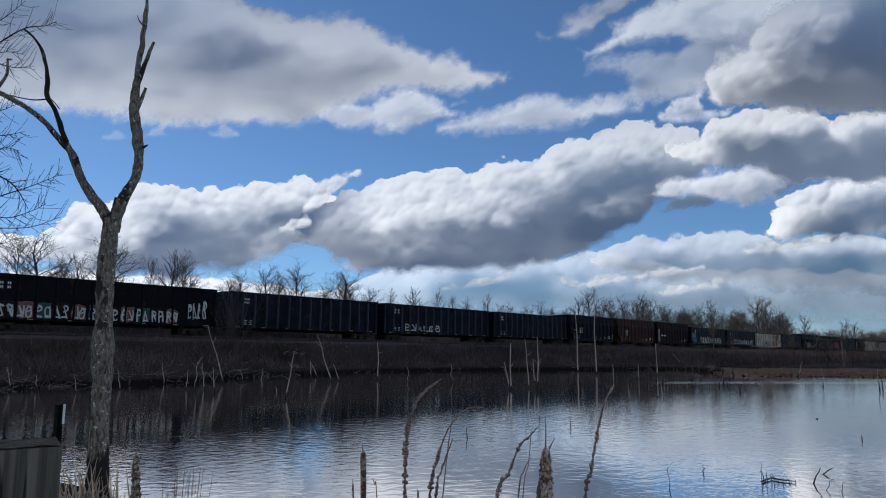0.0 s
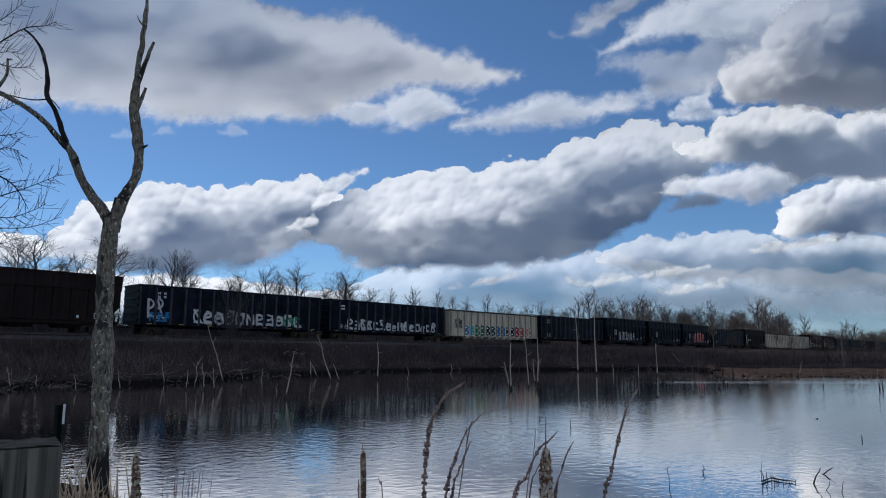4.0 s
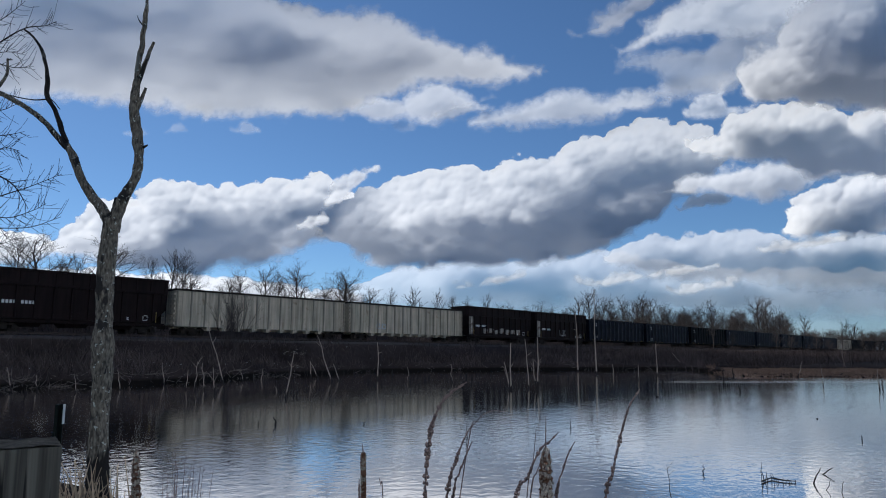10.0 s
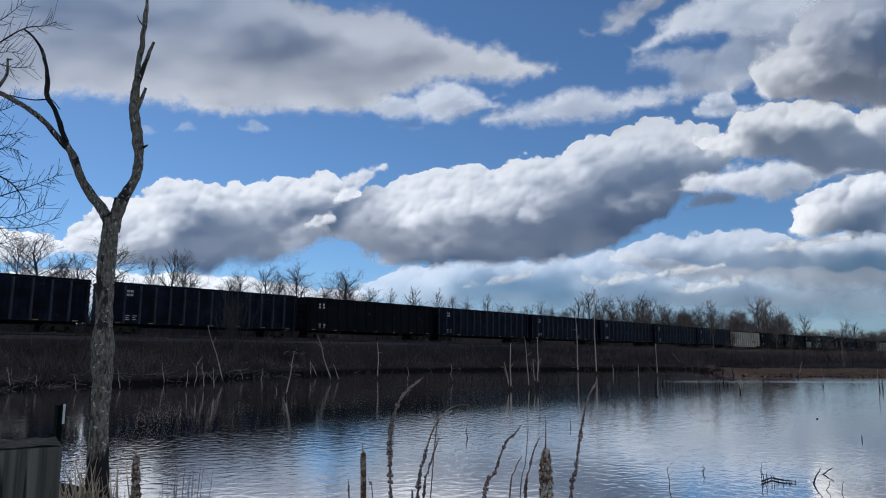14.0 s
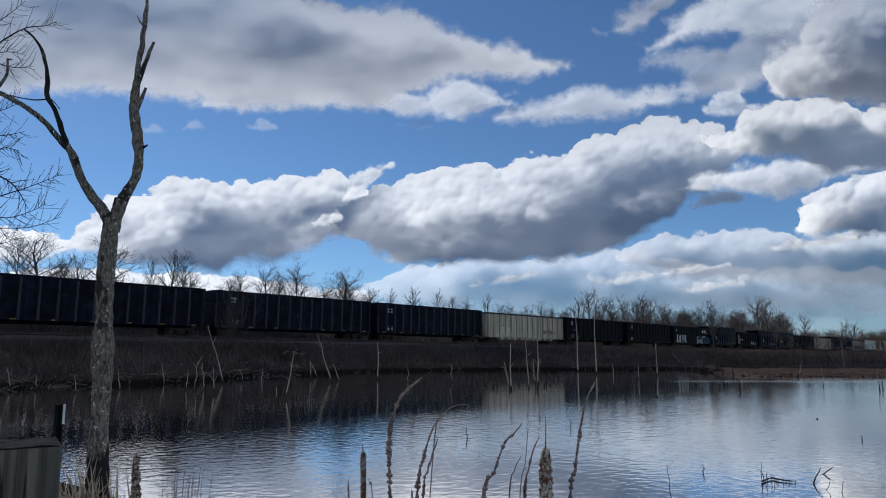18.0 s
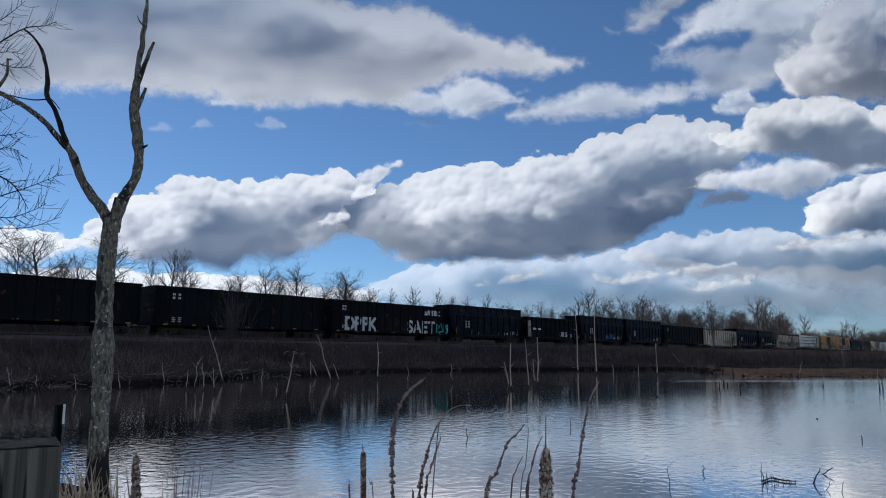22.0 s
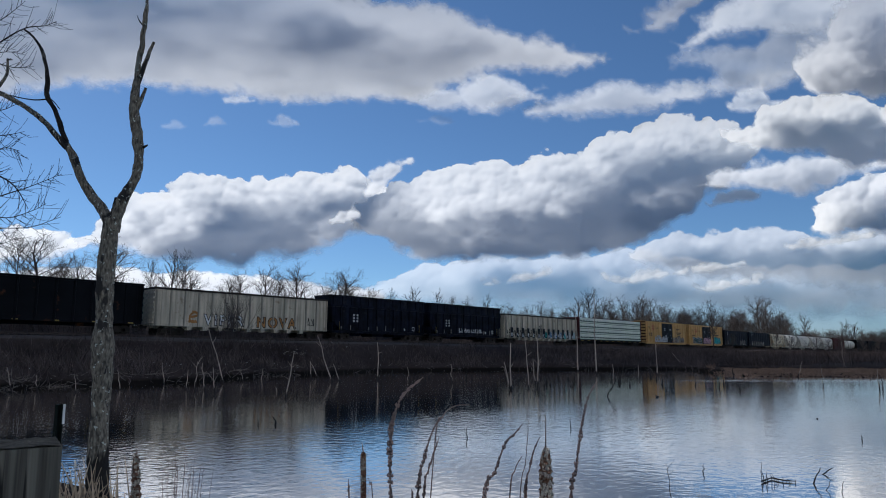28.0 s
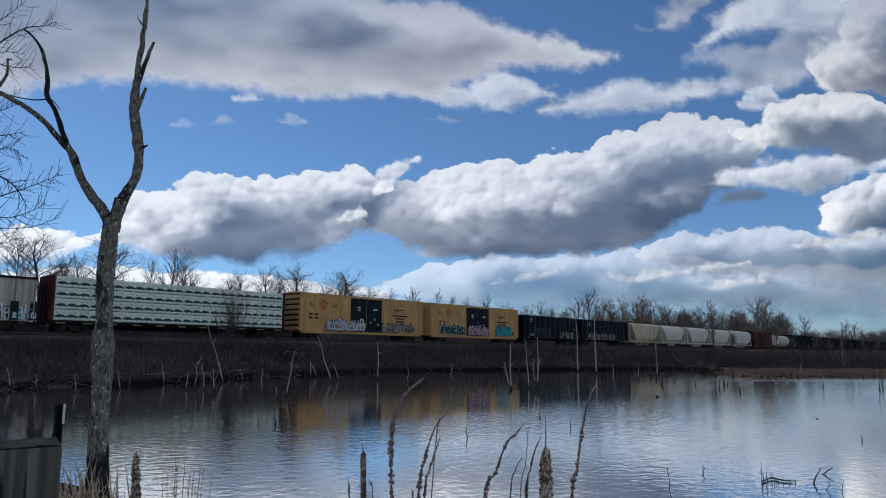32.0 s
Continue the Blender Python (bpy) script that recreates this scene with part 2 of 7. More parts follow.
def water_material():
    m = bpy.data.materials.new("pond water")
    m.use_nodes = True
    n, l = m.node_tree.nodes, m.node_tree.links
    b = n["Principled BSDF"]
    b.inputs["Base Color"].default_value = (0.045, 0.042, 0.04, 1)
    b.inputs["Specular IOR Level"].default_value = 1.0
    b.inputs["Roughness"].default_value = 0.06
    b.inputs["IOR"].default_value = 1.333
    tc = n.new("ShaderNodeTexCoord")
    mp = n.new("ShaderNodeMapping")
    mp.inputs["Scale"].default_value = (1.0, 1.0, 1.0)
    mp.inputs["Rotation"].default_value = (0, 0, radians(-20))
    l.new(tc.outputs["Object"], mp.inputs["Vector"])
    big = n.new("ShaderNodeTexNoise")
    big.inputs["Scale"].default_value, big.inputs["Detail"].default_value = 4.6, 1.8
    sm = n.new("ShaderNodeTexNoise")
    sm.inputs["Scale"].default_value, sm.inputs["Detail"].default_value = 12.0, 1.5
    patch = n.new("ShaderNodeTexNoise")
    patch.inputs["Scale"].default_value, patch.inputs["Detail"].default_value = 0.045, 2
    for t in (big, sm):
        l.new(mp.outputs[0], t.inputs["Vector"])
    l.new(tc.outputs["Object"], patch.inputs["Vector"])
    pr = n.new("ShaderNodeMapRange")
    pr.inputs["From Min"].default_value, pr.inputs["From Max"].default_value = 0.38, 0.6
    pr.inputs["To Min"].default_value, pr.inputs["To Max"].default_value = 0.5, 1.1
    l.new(patch.outputs["Fac"], pr.inputs["Value"])
    add = n.new("ShaderNodeMath")
    add.operation = "MULTIPLY_ADD"
    add.inputs[1].default_value = 0.3
    l.new(sm.outputs["Fac"], add.inputs[0])
    l.new(big.outputs["Fac"], add.inputs[2])
    # calm water in the lee of the far bank, its edge set to fit the camera's view
    sep = n.new("ShaderNodeSeparateXYZ")
    l.new(tc.outputs["Object"], sep.inputs[0])
    lee = n.new("ShaderNodeMapRange")
    lee.inputs["From Min"].default_value, lee.inputs["From Max"].default_value = 21.5, 26.5
    lee.inputs["To Min"].default_value, lee.inputs["To Max"].default_value = 1.25, 0.42
    slope = n.new("ShaderNodeMath")
    slope.operation = "MULTIPLY_ADD"
    slope.inputs[1].default_value = -0.93
    l.new(sep.outputs["X"], slope.inputs[0])
    l.new(sep.outputs["Y"], slope.inputs[2])
    wav = n.new("ShaderNodeMath")
    wav.operation = "MULTIPLY_ADD"
    wav.inputs[1].default_value = 6.0
    l.new(patch.outputs["Fac"], wav.inputs[0])
    l.new(slope.outputs[0], wav.inputs[2])
    l.new(wav.outputs[0], lee.inputs["Value"])
    h0 = n.new("ShaderNodeMath")
    h0.operation = "MULTIPLY"
    l.new(add.outputs[0], h0.inputs[0])
    l.new(pr.outputs[0], h0.inputs[1])
    # the open water to the right lies smoother
    open_side = n.new("ShaderNodeMapRange")
    open_side.inputs["From Min"].default_value, open_side.inputs["From Max"].default_value = -6.0, 6.0
    open_side.inputs["To Min"].default_value, open_side.inputs["To Max"].default_value = 1.0, 0.4
    l.new(sep.outputs["X"], open_side.inputs["Value"])
    h1 = n.new("ShaderNodeMath")
    h1.operation = "MULTIPLY"
    l.new(h0.outputs[0], h1.inputs[0])
    l.new(open_side.outputs[0], h1.inputs[1])
    h = n.new("ShaderNodeMath")
    h.operation = "MULTIPLY"
    l.new(h1.outputs[0], h.inputs[0])
    l.new(lee.outputs[0], h.inputs[1])
    # a ruffled strip before the marsh
    strip_y = n.new("ShaderNodeMapRange")
    strip_y.inputs["From Min"].default_value, strip_y.inputs["From Max"].default_value = 42.5, 43.5
    l.new(sep.outputs["Y"], strip_y.inputs["Value"])
    strip_x = n.new("ShaderNodeMapRange")
    strip_x.inputs["From Min"].default_value, strip_x.inputs["From Max"].default_value = 12.0, 15.0
    l.new(sep.outputs["X"], strip_x.inputs["Value"])
    strip_far = n.new("ShaderNodeMapRange")
    strip_far.inputs["From Min"].default_value, strip_far.inputs["From Max"].default_value = 45.5, 46.5
    strip_far.inputs["To Min"].default_value, strip_far.inputs["To Max"].default_value = 1.0, 0.0
    l.new(sep.outputs["Y"], strip_far.inputs["Value"])
    belt = n.new("ShaderNodeMath")
    belt.operation = "MULTIPLY"
    l.new(strip_y.outputs[0], belt.inputs[0])
    l.new(strip_far.outputs[0], belt.inputs[1])
    strip = n.new("ShaderNodeMath")
    strip.operation = "MULTIPLY"
    l.new(belt.outputs[0], strip.inputs[0])
    l.new(strip_x.outputs[0], strip.inputs[1])
    ruffle = n.new("ShaderNodeMath")
    ruffle.operation = "MULTIPLY_ADD"
    l.new(strip.outputs[0], ruffle.inputs[0])
    l.new(add.outputs[0], ruffle.inputs[1])
    l.new(h.outputs[0], ruffle.inputs[2])
    bp = n.new("ShaderNodeBump")
    bp.inputs["Strength"].default_value = 1.0
    bp.inputs["Distance"].default_value = WAVE
    l.new(ruffle.outputs[0], bp.inputs["Height"])
    l.new(bp.outputs[0], b.inputs["Normal"])
    gl = n.new("ShaderNodeBsdfGlossy")
    gl.inputs["Roughness"].default_value = 0.07
    gl.inputs["Color"].default_value = (0.98, 0.94, 0.9, 1)
    l.new(bp.outputs[0], gl.inputs["Normal"])
    mx = n.new("ShaderNodeMixShader")
    mx.inputs[0].default_value = 0.87
    l.new(b.outputs[0], mx.inputs[1])
    l.new(gl.outputs[0], mx.inputs[2])
    l.new(mx.outputs[0], [k for k in n if k.type == "OUTPUT_MATERIAL"][0].inputs["Surface"])
    return m


WAVE = 0.0095


def cloud_material():
    """White droplets: sunlight and shade are put into stored normals, and thin parts are transparent."""
    m = bpy.data.materials.new("cloud")
    m.use_nodes = True
    n, l = m.node_tree.nodes, m.node_tree.links
    for k in list(n):
        if k.type == "BSDF_PRINCIPLED":
            n.remove(k)
    outn = [k for k in n if k.type == "OUTPUT_MATERIAL"][0]
    at, bulk, spot, lit_normal = (n.new("ShaderNodeAttribute") for _ in range(4))
    at.attribute_name, bulk.attribute_name, spot.attribute_name, lit_normal.attribute_name = "cloud_depth", "cloud_bulk", "cloud_place", "cloud_lit_normal"
    no = n.new("ShaderNodeTexNoise")
    no.inputs["Scale"].default_value = 4.5
    no.inputs["Detail"].default_value = 7
    no.inputs["Roughness"].default_value = 0.62
    l.new(spot.outputs["Vector"], no.inputs["Vector"])
    fray = n.new("ShaderNodeMath")
    fray.operation = "MULTIPLY_ADD"
    fray.inputs[1].default_value = 0.9
    l.new(no.outputs["Fac"], fray.inputs[0])
    l.new(at.outputs["Fac"], fray.inputs[2])
    al = n.new("ShaderNodeMapRange")
    al.interpolation_type = "SMOOTHSTEP"
    al.inputs["From Min"].default_value, al.inputs["From Max"].default_value = 0.25, 1.25
    l.new(fray.outputs[0], al.inputs["Value"])
    veil = n.new("ShaderNodeMath")
    veil.operation = "MULTIPLY"
    l.new(al.outputs[0], veil.inputs[0])
    l.new(bulk.outputs["Fac"], veil.inputs[1])
    unit = n.new("ShaderNodeVectorMath")
    unit.operation = "NORMALIZE"
    l.new(lit_normal.outputs["Vector"], unit.inputs[0])
    d = n.new("ShaderNodeBsdfDiffuse")
    d.inputs["Color"].default_value = (0.94, 0.938, 0.932, 1)
    l.new(unit.outputs[0], d.inputs["Normal"])
    tp = n.new("ShaderNodeBsdfTransparent")
    mix2 = n.new("ShaderNodeMixShader")
    l.new(veil.outputs[0], mix2.inputs[0])
    l.new(tp.outputs[0], mix2.inputs[1])
    l.new(d.outputs[0], mix2.inputs[2])
    l.new(mix2.outputs[0], outn.inputs["Surface"])
    return m


# ---- mesh helpers ----
def mesh_from(name, verts, faces, material, smooth=False):
    me = bpy.data.meshes.new(name)
    me.from_pydata([tuple(v) for v in verts], [], faces)
    me.materials.append(material)
    if smooth:
        me.polygons.foreach_set("use_smooth", [True] * len(me.polygons))
    me.update()
    return me


def box_into(V, F, x0, x1, y0, y1, z0, z1, taper=0.0):
    """A block, drawn in at its top by taper."""
    b = len(V)
    V += [(x0, y0, z0), (x1, y0, z0), (x1, y1, z0), (x0, y1, z0),
          (x0 + taper, y0 + taper, z1), (x1 - taper, y0 + taper, z1), (x1 - taper, y1 - taper, z1), (x0 + taper, y1 - taper, z1)]
    F += [(b + 3, b + 2, b + 1, b), (b + 4, b + 5, b + 6, b + 7), (b, b + 1, b + 5, b + 4), (b + 1, b + 2, b + 6, b + 5),
          (b + 2, b + 3, b + 7, b + 6), (b + 3, b, b + 4, b + 7)]


def block_mesh(name, x0, x1, y0, y1, z0, z1, material, taper=0.0):
    V, F = [], []
    box_into(V, F, x0, x1, y0, y1, z0, z1, taper)
    return mesh_from(name, V, F, material)


def tube_into(V, F, pts, radii, sides=5, cap=True):
    """A round limb along pts."""
    b = len(V)
    pts = [Vector(p) for p in pts]
    up = Vector((0.13, 0.98, 0.11))
    for i, p in enumerate(pts):
        d = (pts[min(i + 1, len(pts) - 1)] - pts[max(i - 1, 0)])
        d = d.normalized() if d.length > 1e-9 else Vector((0, 0, 1))
        a = d.cross(up)
        a = a.normalized() if a.length > 1e-3 else d.cross(Vector((1, 0, 0))).normalized()
        c = d.cross(a)
        for k in range(sides):
            w = 2 * math.pi * k / sides
            V.append(p + (a * math.cos(w) + c * math.sin(w)) * radii[i])
    for i in range(len(pts) - 1):
        for k in range(sides):
            k2 = (k + 1) % sides
            F.append((b + i * sides + k, b + i * sides + k2, b + (i + 1) * sides + k2, b + (i + 1) * sides + k))
    if cap:
        F.append(tuple(b + k for k in reversed(range(sides))))
        F.append(tuple(b + (len(pts) - 1) * sides + k for k in range(sides)))


def part(name, me, parent, label="", at=None):
    """Links a mesh as one part under a thing or a part; a list of meshes as one part each."""
    if isinstance(me, list):
        return [part(name, one, parent, label, at) for one in me]
    ob = new(name, me)
    ob.parent = parent
    if at is not None:
        ob.matrix_basis = at
    if label:
        ob["label"] = label
    return ob


MESHES = {}


def cached(key, make):
    if key not in MESHES:
        MESHES[key] = make()
    return MESHES[key]


def place(px, py, depth):
    """The point at that depth along the view's level axis, on the sight line through (px, py)."""
    p = radians(PITCH)
    x, u = (px - 784) / FOCAL, (441 - py) / FOCAL
    fy, fz = math.cos(p) - u * math.sin(p), math.sin(p) + u * math.cos(p)
    return Vector((x / fy * depth, depth, EYE.z + fz / fy * depth))


def on_water(px, py, z=0.0):
    """Where the sight line through (px, py) meets the level z."""
    a = place(px, py, 1.0) - EYE
    return EYE + a * ((z - EYE.z) / a.z)


# ---- the railway's line ----
THETA = radians(41.88)
TX0 = -83.75
TDIR = Vector((math.sin(THETA), math.cos(THETA), 0))
TNOR = Vector((math.cos(THETA), -math.sin(THETA), 0))     # towards the pond
TRACK_ROT = math.degrees(math.atan2(TDIR.y, TDIR.x))


def rail_z(u):
    return 3.22 - 0.0048 * (u - 88.7)


def track_point(u, d=0.0, z=0.0):
    p = Vector((TX0, 0, 0)) + TDIR * u + TNOR * d
    p.z = rail_z(u) + z
    return p


# ---- ground and water ----
SHORE_A = (-9.0, -0.9, -0.637, -0.353, -0.23, -0.068, 0.094, 0.34, 0.385, 0.42, 0.637, 0.9, 1.6, 9.0)
SHORE_Y = (20.0, 30.0, 33.6, 43.0, 55.0, 68.0, 72.0, 74.0, 62.0, 53.0, 50.5, 47.0, 40.0, 30.0)


def over_shore(x, y):
    """How far a place lies beyond the far shore's winding line."""
    wob = 0.8 * np.sin(x * 0.9 + 1.3) + 0.6 * np.sin(x * 2.1 + y * 0.7)
    calm = np.clip((0.42 - x / np.maximum(y, 1.0)) / 0.06, 0.25, 1)
    return y - np.interp(x / np.maximum(y, 1.0), SHORE_A, SHORE_Y) - wob * calm


def ground_z(x, y):
    """The height of the ground: near bank, pond bed, far bank, railway bed, flat land behind."""
    x, y = np.asarray(x, float), np.asarray(y, float)
    rx, ry = x - TX0, y
    u = rx * TDIR.x + ry * TDIR.y
    d = rx * TNOR.x + ry * TNOR.y
    rz = 3.22 - 0.0048 * (np.clip(u, -200, 500) - 88.7)
    a = x / np.maximum(y, 1.0)
    over = over_shore(x, y)
    bank = np.clip(over * 0.55, -0.7, 0.42)
    toward = np.clip((30 - d) / 20.0, 0, 1)
    bank = bank + np.where(over > 0, np.minimum(over * 0.12, toward * (rz - 1.35)), 0)
    spit = (a > 0.385) & (over < 18)
    bank = np.where(spit & (over > 0), np.minimum(np.minimum(bank, over * 0.06), 0.15 + 0.04 * np.sin(x)), bank)
    bed = rz - 0.55
    near_bed = np.clip((12.0 - d) / 3.0, 0, 1)
    near_bed = near_bed * near_bed * (3 - 2 * near_bed)
    z = bank * (1 - near_bed) + bed * near_bed
    far = d < -6
    z = np.where(far, bed - 0.4 + np.clip((-d - 7) * 0.22, 0, 2.6) - np.clip((-d - 60) * 0.02, 0, 2.6), z)
    # the near bank, on which the tree and the weeds stand
    edge = 6.3 + 0.5 * np.sin(x * 0.8) + np.where(x < -3.3, np.minimum((-3.3 - x) * 5.0, 2.6), 0)
    nz = np.clip((edge - y) * 0.35, -0.7, 0.3)
    side = np.clip((np.abs(x - 10) - 75) * 0.1, -0.7, 0.6)
    near = y < 20
    z = np.where(near & (d > 30), np.maximum(nz, side), z)
    z = np.where(~near & (d > 12), np.maximum(z, side), z)
    return z


def build_ground():
    radii = np.concatenate([[0.0], np.linspace(1, 20, 40), np.linspace(20.6, 150, 190), 150 * (4800 / 150) ** np.linspace(0.03, 1, 34)])
    ang = np.linspace(0, 2 * np.pi, 361)[:-1]
    R, A = np.meshgrid(radii[1:], ang, indexing="ij")
    X, Y = R * np.sin(A), R * np.cos(A)
    Z = ground_z(X, Y)
    Z = Z + np.where(Z > 0.1, 0.05 * np.sin(X * 1.7) * np.sin(Y * 1.3), 0)
    verts = np.column_stack([X.ravel(), Y.ravel(), Z.ravel()])
    n, k = len(radii) - 1, len(ang)
    i, j = np.meshgrid(np.arange(n - 1), np.arange(k), indexing="ij")
    j2 = (j + 1) % k
    quads = np.stack([i * k + j, (i + 1) * k + j, (i + 1) * k + j2, i * k + j2], -1).reshape(-1, 4)
    verts = np.vstack([verts, [[0, 0, 0.3]]])
    faces = [tuple(q) for q in quads.tolist()] + [(len(verts) - 1, q, (q + 1) % k) for q in range(k)]
    me = mesh_from("ground", verts.tolist(), faces, ground_material(), True)
    ob = tagged(new("ground", me), "brown winter ground of matted dead grass along the pond", "ground", kind="structure")
    V, F = [], []
    for q in range(96):
        w = 2 * math.pi * q / 96
        V.append((20 + 140 * math.sin(w), 30 + 140 * math.cos(w), 0.0))
    F.append(tuple(reversed(range(96))))
    water = tagged(new("water", mesh_from("water", V, F, water_material())),
                   "rippled pond water mirroring the cloudy sky", "water", kind="structure")
    return ob, water


GROUND, POND = build_ground()


# ---- sky: clouds placed and drifted to fit the camera's view ----
def lattice(shape, seed):
    return np.random.default_rng(seed).random(shape)


def vnoise(x, y, seed):
    """Smooth noise of 0 to 1 over the plane."""
    g = lattice((256, 256), seed)
    xi, yi = np.floor(x).astype(int), np.floor(y).astype(int)
    fx, fy = x - xi, y - yi
    fx, fy = fx * fx * fx * (fx * (fx * 6 - 15) + 10), fy * fy * fy * (fy * (fy * 6 - 15) + 10)
    a, b = g[xi % 256, yi % 256], g[(xi + 1) % 256, yi % 256]
    c, d = g[xi % 256, (yi + 1) % 256], g[(xi + 1) % 256, (yi + 1) % 256]
    return (a * (1 - fx) + b * fx) * (1 - fy) + (c * (1 - fx) + d * fx) * fy


def fbm(x, y, seed, octaves=5, gain=0.5):
    s, a, t = 0, 1, 0
    for o in range(octaves):
        s = s + a * vnoise(x * 2 ** o, y * 2 ** o, seed + o)
        t += a
        a *= gain
    return s / t


def lumps(x, y, cell, seed):
    """Round swellings about one cell across, of 0 to 1, with creases between them."""
    g = np.random.default_rng(seed).random((64, 64, 2))
    u, v = x / cell, y / cell
    xi, yi = np.floor(u).astype(int), np.floor(v).astype(int)
    best = np.full(x.shape, 9.0)
    for a in (-1, 0, 1):
        for b in (-1, 0, 1):
            q = g[(xi + a) % 64, (yi + b) % 64]
            best = np.minimum(best, (xi + a + q[..., 0] - u) ** 2 + (yi + b + q[..., 1] - v) ** 2)
    return 1 - np.clip(best, 0, 1)


def blurred(f, times):
    for _ in range(times):
        p = np.pad(f, 1, mode="edge")
        f = (p[:-2, 1:-1] + p[2:, 1:-1] + p[1:-1, :-2] + p[1:-1, 2:] + 2 * f) / 6
    return f


CLOUD_ALT = 150.0
CLOUD_MAT = cloud_material()
CLOUDS = []


def cloud(rows, seed, label, drift=(100, -15), far=0, lit=0.72, deep=42.0, rim=0.0, rim_deep=30.0, glow=0.05, top_soft=5.0, foot_soft=26.0,
          rough=1.0, opaque=1.0, step=2.5, turn=0.0, size=1.0, shade=0.0):
    """A leaning sheet of cloud shaped to fit the camera's view, given at half time as its crest and foot over its
    width: rows of (x, crest, foot).
    drift: how far it goes in the whole time; far: the row of its base over the horizon, which sets its distance. Light
    is put into its normals:
    lit, deep: how strong the sunlight is and how far in it goes; rim: brighter thin edges; glow: brightness all through
    it; rough: size of its swellings; shade: how far in from its first end the sunlight is faded out."""
    P = np.array(rows, float)
    base = far or P[:, 2].max()
    depth = CLOUD_ALT * FOCAL / max(HORIZON - base, 24)
    x0, x1 = P[:, 0].min() - 30, P[:, 0].max() + 30
    y0, y1 = P[:, 1].min() - 34, P[:, 2].max() + 30
    gx, gy = np.meshgrid(np.arange(x0, x1, step), np.arange(y0, y1, step))
    wx = gx + size * (34 * (fbm(gx / (70 * size), gy / (50 * size), seed) - 0.5) + 12 * (fbm(gx / 20, gy / 16, seed + 5, 3) - 0.5))
    wy = gy + size * (22 * (fbm(gx / (60 * size), gy / (40 * size), seed + 40) - 0.5) + 9 * (fbm(gx / 18, gy / 15, seed + 45, 3) - 0.5))
    crest, foot = np.interp(wx, P[:, 0], P[:, 1]), np.interp(wx, P[:, 0], P[:, 2])
    ends = np.minimum(wx - P[0, 0], P[-1, 0] - wx) + 6
    up, down = wy - crest, foot - wy
    slope = np.abs(np.interp(wx + 4, P[:, 0], P[:, 1]) - np.interp(wx - 4, P[:, 0], P[:, 1])) / 8
    up = up / np.sqrt(1 + slope * slope)
    inside = np.minimum(np.minimum(up, down), ends)
    # swellings in four sizes, strongest near the crest
    vx, vy = gx + 9 * (fbm(gx / 24, gy / 24, seed + 60, 3) - 0.5), gy + 9 * (fbm(gx / 24, gy / 24, seed + 66, 3) - 0.5)
    heap = sum(a * (lumps(vx, vy * 1.15, c * size, seed + 80 + i) - 0.66) for i, (c, a) in enumerate(((84, 30), (40, 15), (18, 6.5), (8, 2.8), (4.5, 1.2))))
    heap = heap * rough
    low = np.clip(up / np.maximum(up + down, 8), 0, 1)
    body = inside + heap * (1 - 0.75 * low) + 16 * size * low * (fbm(gx / 46, gy / 30, seed + 120, 5, 0.6) - 0.5)
    # how much cloud the sunlight has crossed on its way in
    az = np.arctan((gx - 784) / FOCAL) - turn - radians(SUN_AZ)
    sx, sy = -np.sin(az) * math.cos(radians(SUN_EL)), -np.full(gx.shape, math.sin(radians(SUN_EL)))
    n = np.hypot(sx, sy)
    sx, sy = sx / n, sy / n
    h, w = gx.shape
    jj, ii = np.meshgrid(np.arange(w), np.arange(h))
    thick = np.clip(body / 16, 0, 1)
    crossed, far_to = np.zeros_like(gx), 0.0
    for k in range(22):
        d = 3.0 * 1.13 ** k
        far_to += d
        a, b = np.rint(ii + sy * far_to / step).astype(int), np.rint(jj + sx * far_to / step).astype(int)
        ok = (a >= 0) & (a < h) & (b >= 0) & (b < w)
        crossed += d * np.where(ok, thick[np.clip(a, 0, h - 1), np.clip(b, 0, w - 1)], 0)
    patch = np.clip((fbm(gx / (95 * size), gy / (60 * size), seed + 150, 5) - 0.3) / 0.42, 0, 1)
    reach = np.exp(-(crossed / (deep * (0.75 + 1.1 * patch * patch))) ** 2.0)
    if shade:
        reach = reach * np.clip((wx - P[0, 0] + 0.35 * (low - 0.5) * shade) / shade, 0, 1)
    gyr, gxr = np.gradient(blurred(heap, 1), step)
    facing = np.clip(0.55 - 0.55 * (gxr * sx + gyr * sy), 0, 1.2)
    soft = fbm(gx / (110 * size), gy / (48 * size), seed + 170, 5, 0.5)
    val = lit * reach * (0.4 + 0.66 * facing) + rim * np.exp(-np.clip(body, 0, None) / rim_deep) + glow * np.clip(3.6 * soft - 0.8, 0, 3) \
        + 0.04 * facing * np.clip(1 - 1.3 * low, 0, 1)
    val = np.clip(blurred(val, 1), 0.0, 0.93)[..., None]
    # sun and shade put into the normals: sunward where lit, to open sky elsewhere
    L = np.array(sun_dir)
    side = np.array((math.sin(turn), -math.cos(turn), 0.5))
    side = side - L * side.dot(L)
    side /= np.linalg.norm(side)
    nrm = val * L + np.sqrt(1 - val * val) * side
    wide = top_soft + (foot_soft - top_soft) * np.clip(low * 1.5 - 0.25, 0, 1)
    dens = np.clip(body / wide, -1.5, 2.0)
    keep = dens > -0.7
    p = radians(PITCH)
    px, py = (gx - 784) / FOCAL, (441 - gy) / FOCAL
    fy, fz = np.cos(p) - py * np.sin(p), np.sin(p) + py * np.cos(p)
    lowest = P[:, 2].max()
    dd = depth * (1 + (lowest - gy) / FOCAL * 3.0) - 0.03 * heap / FOCAL * depth
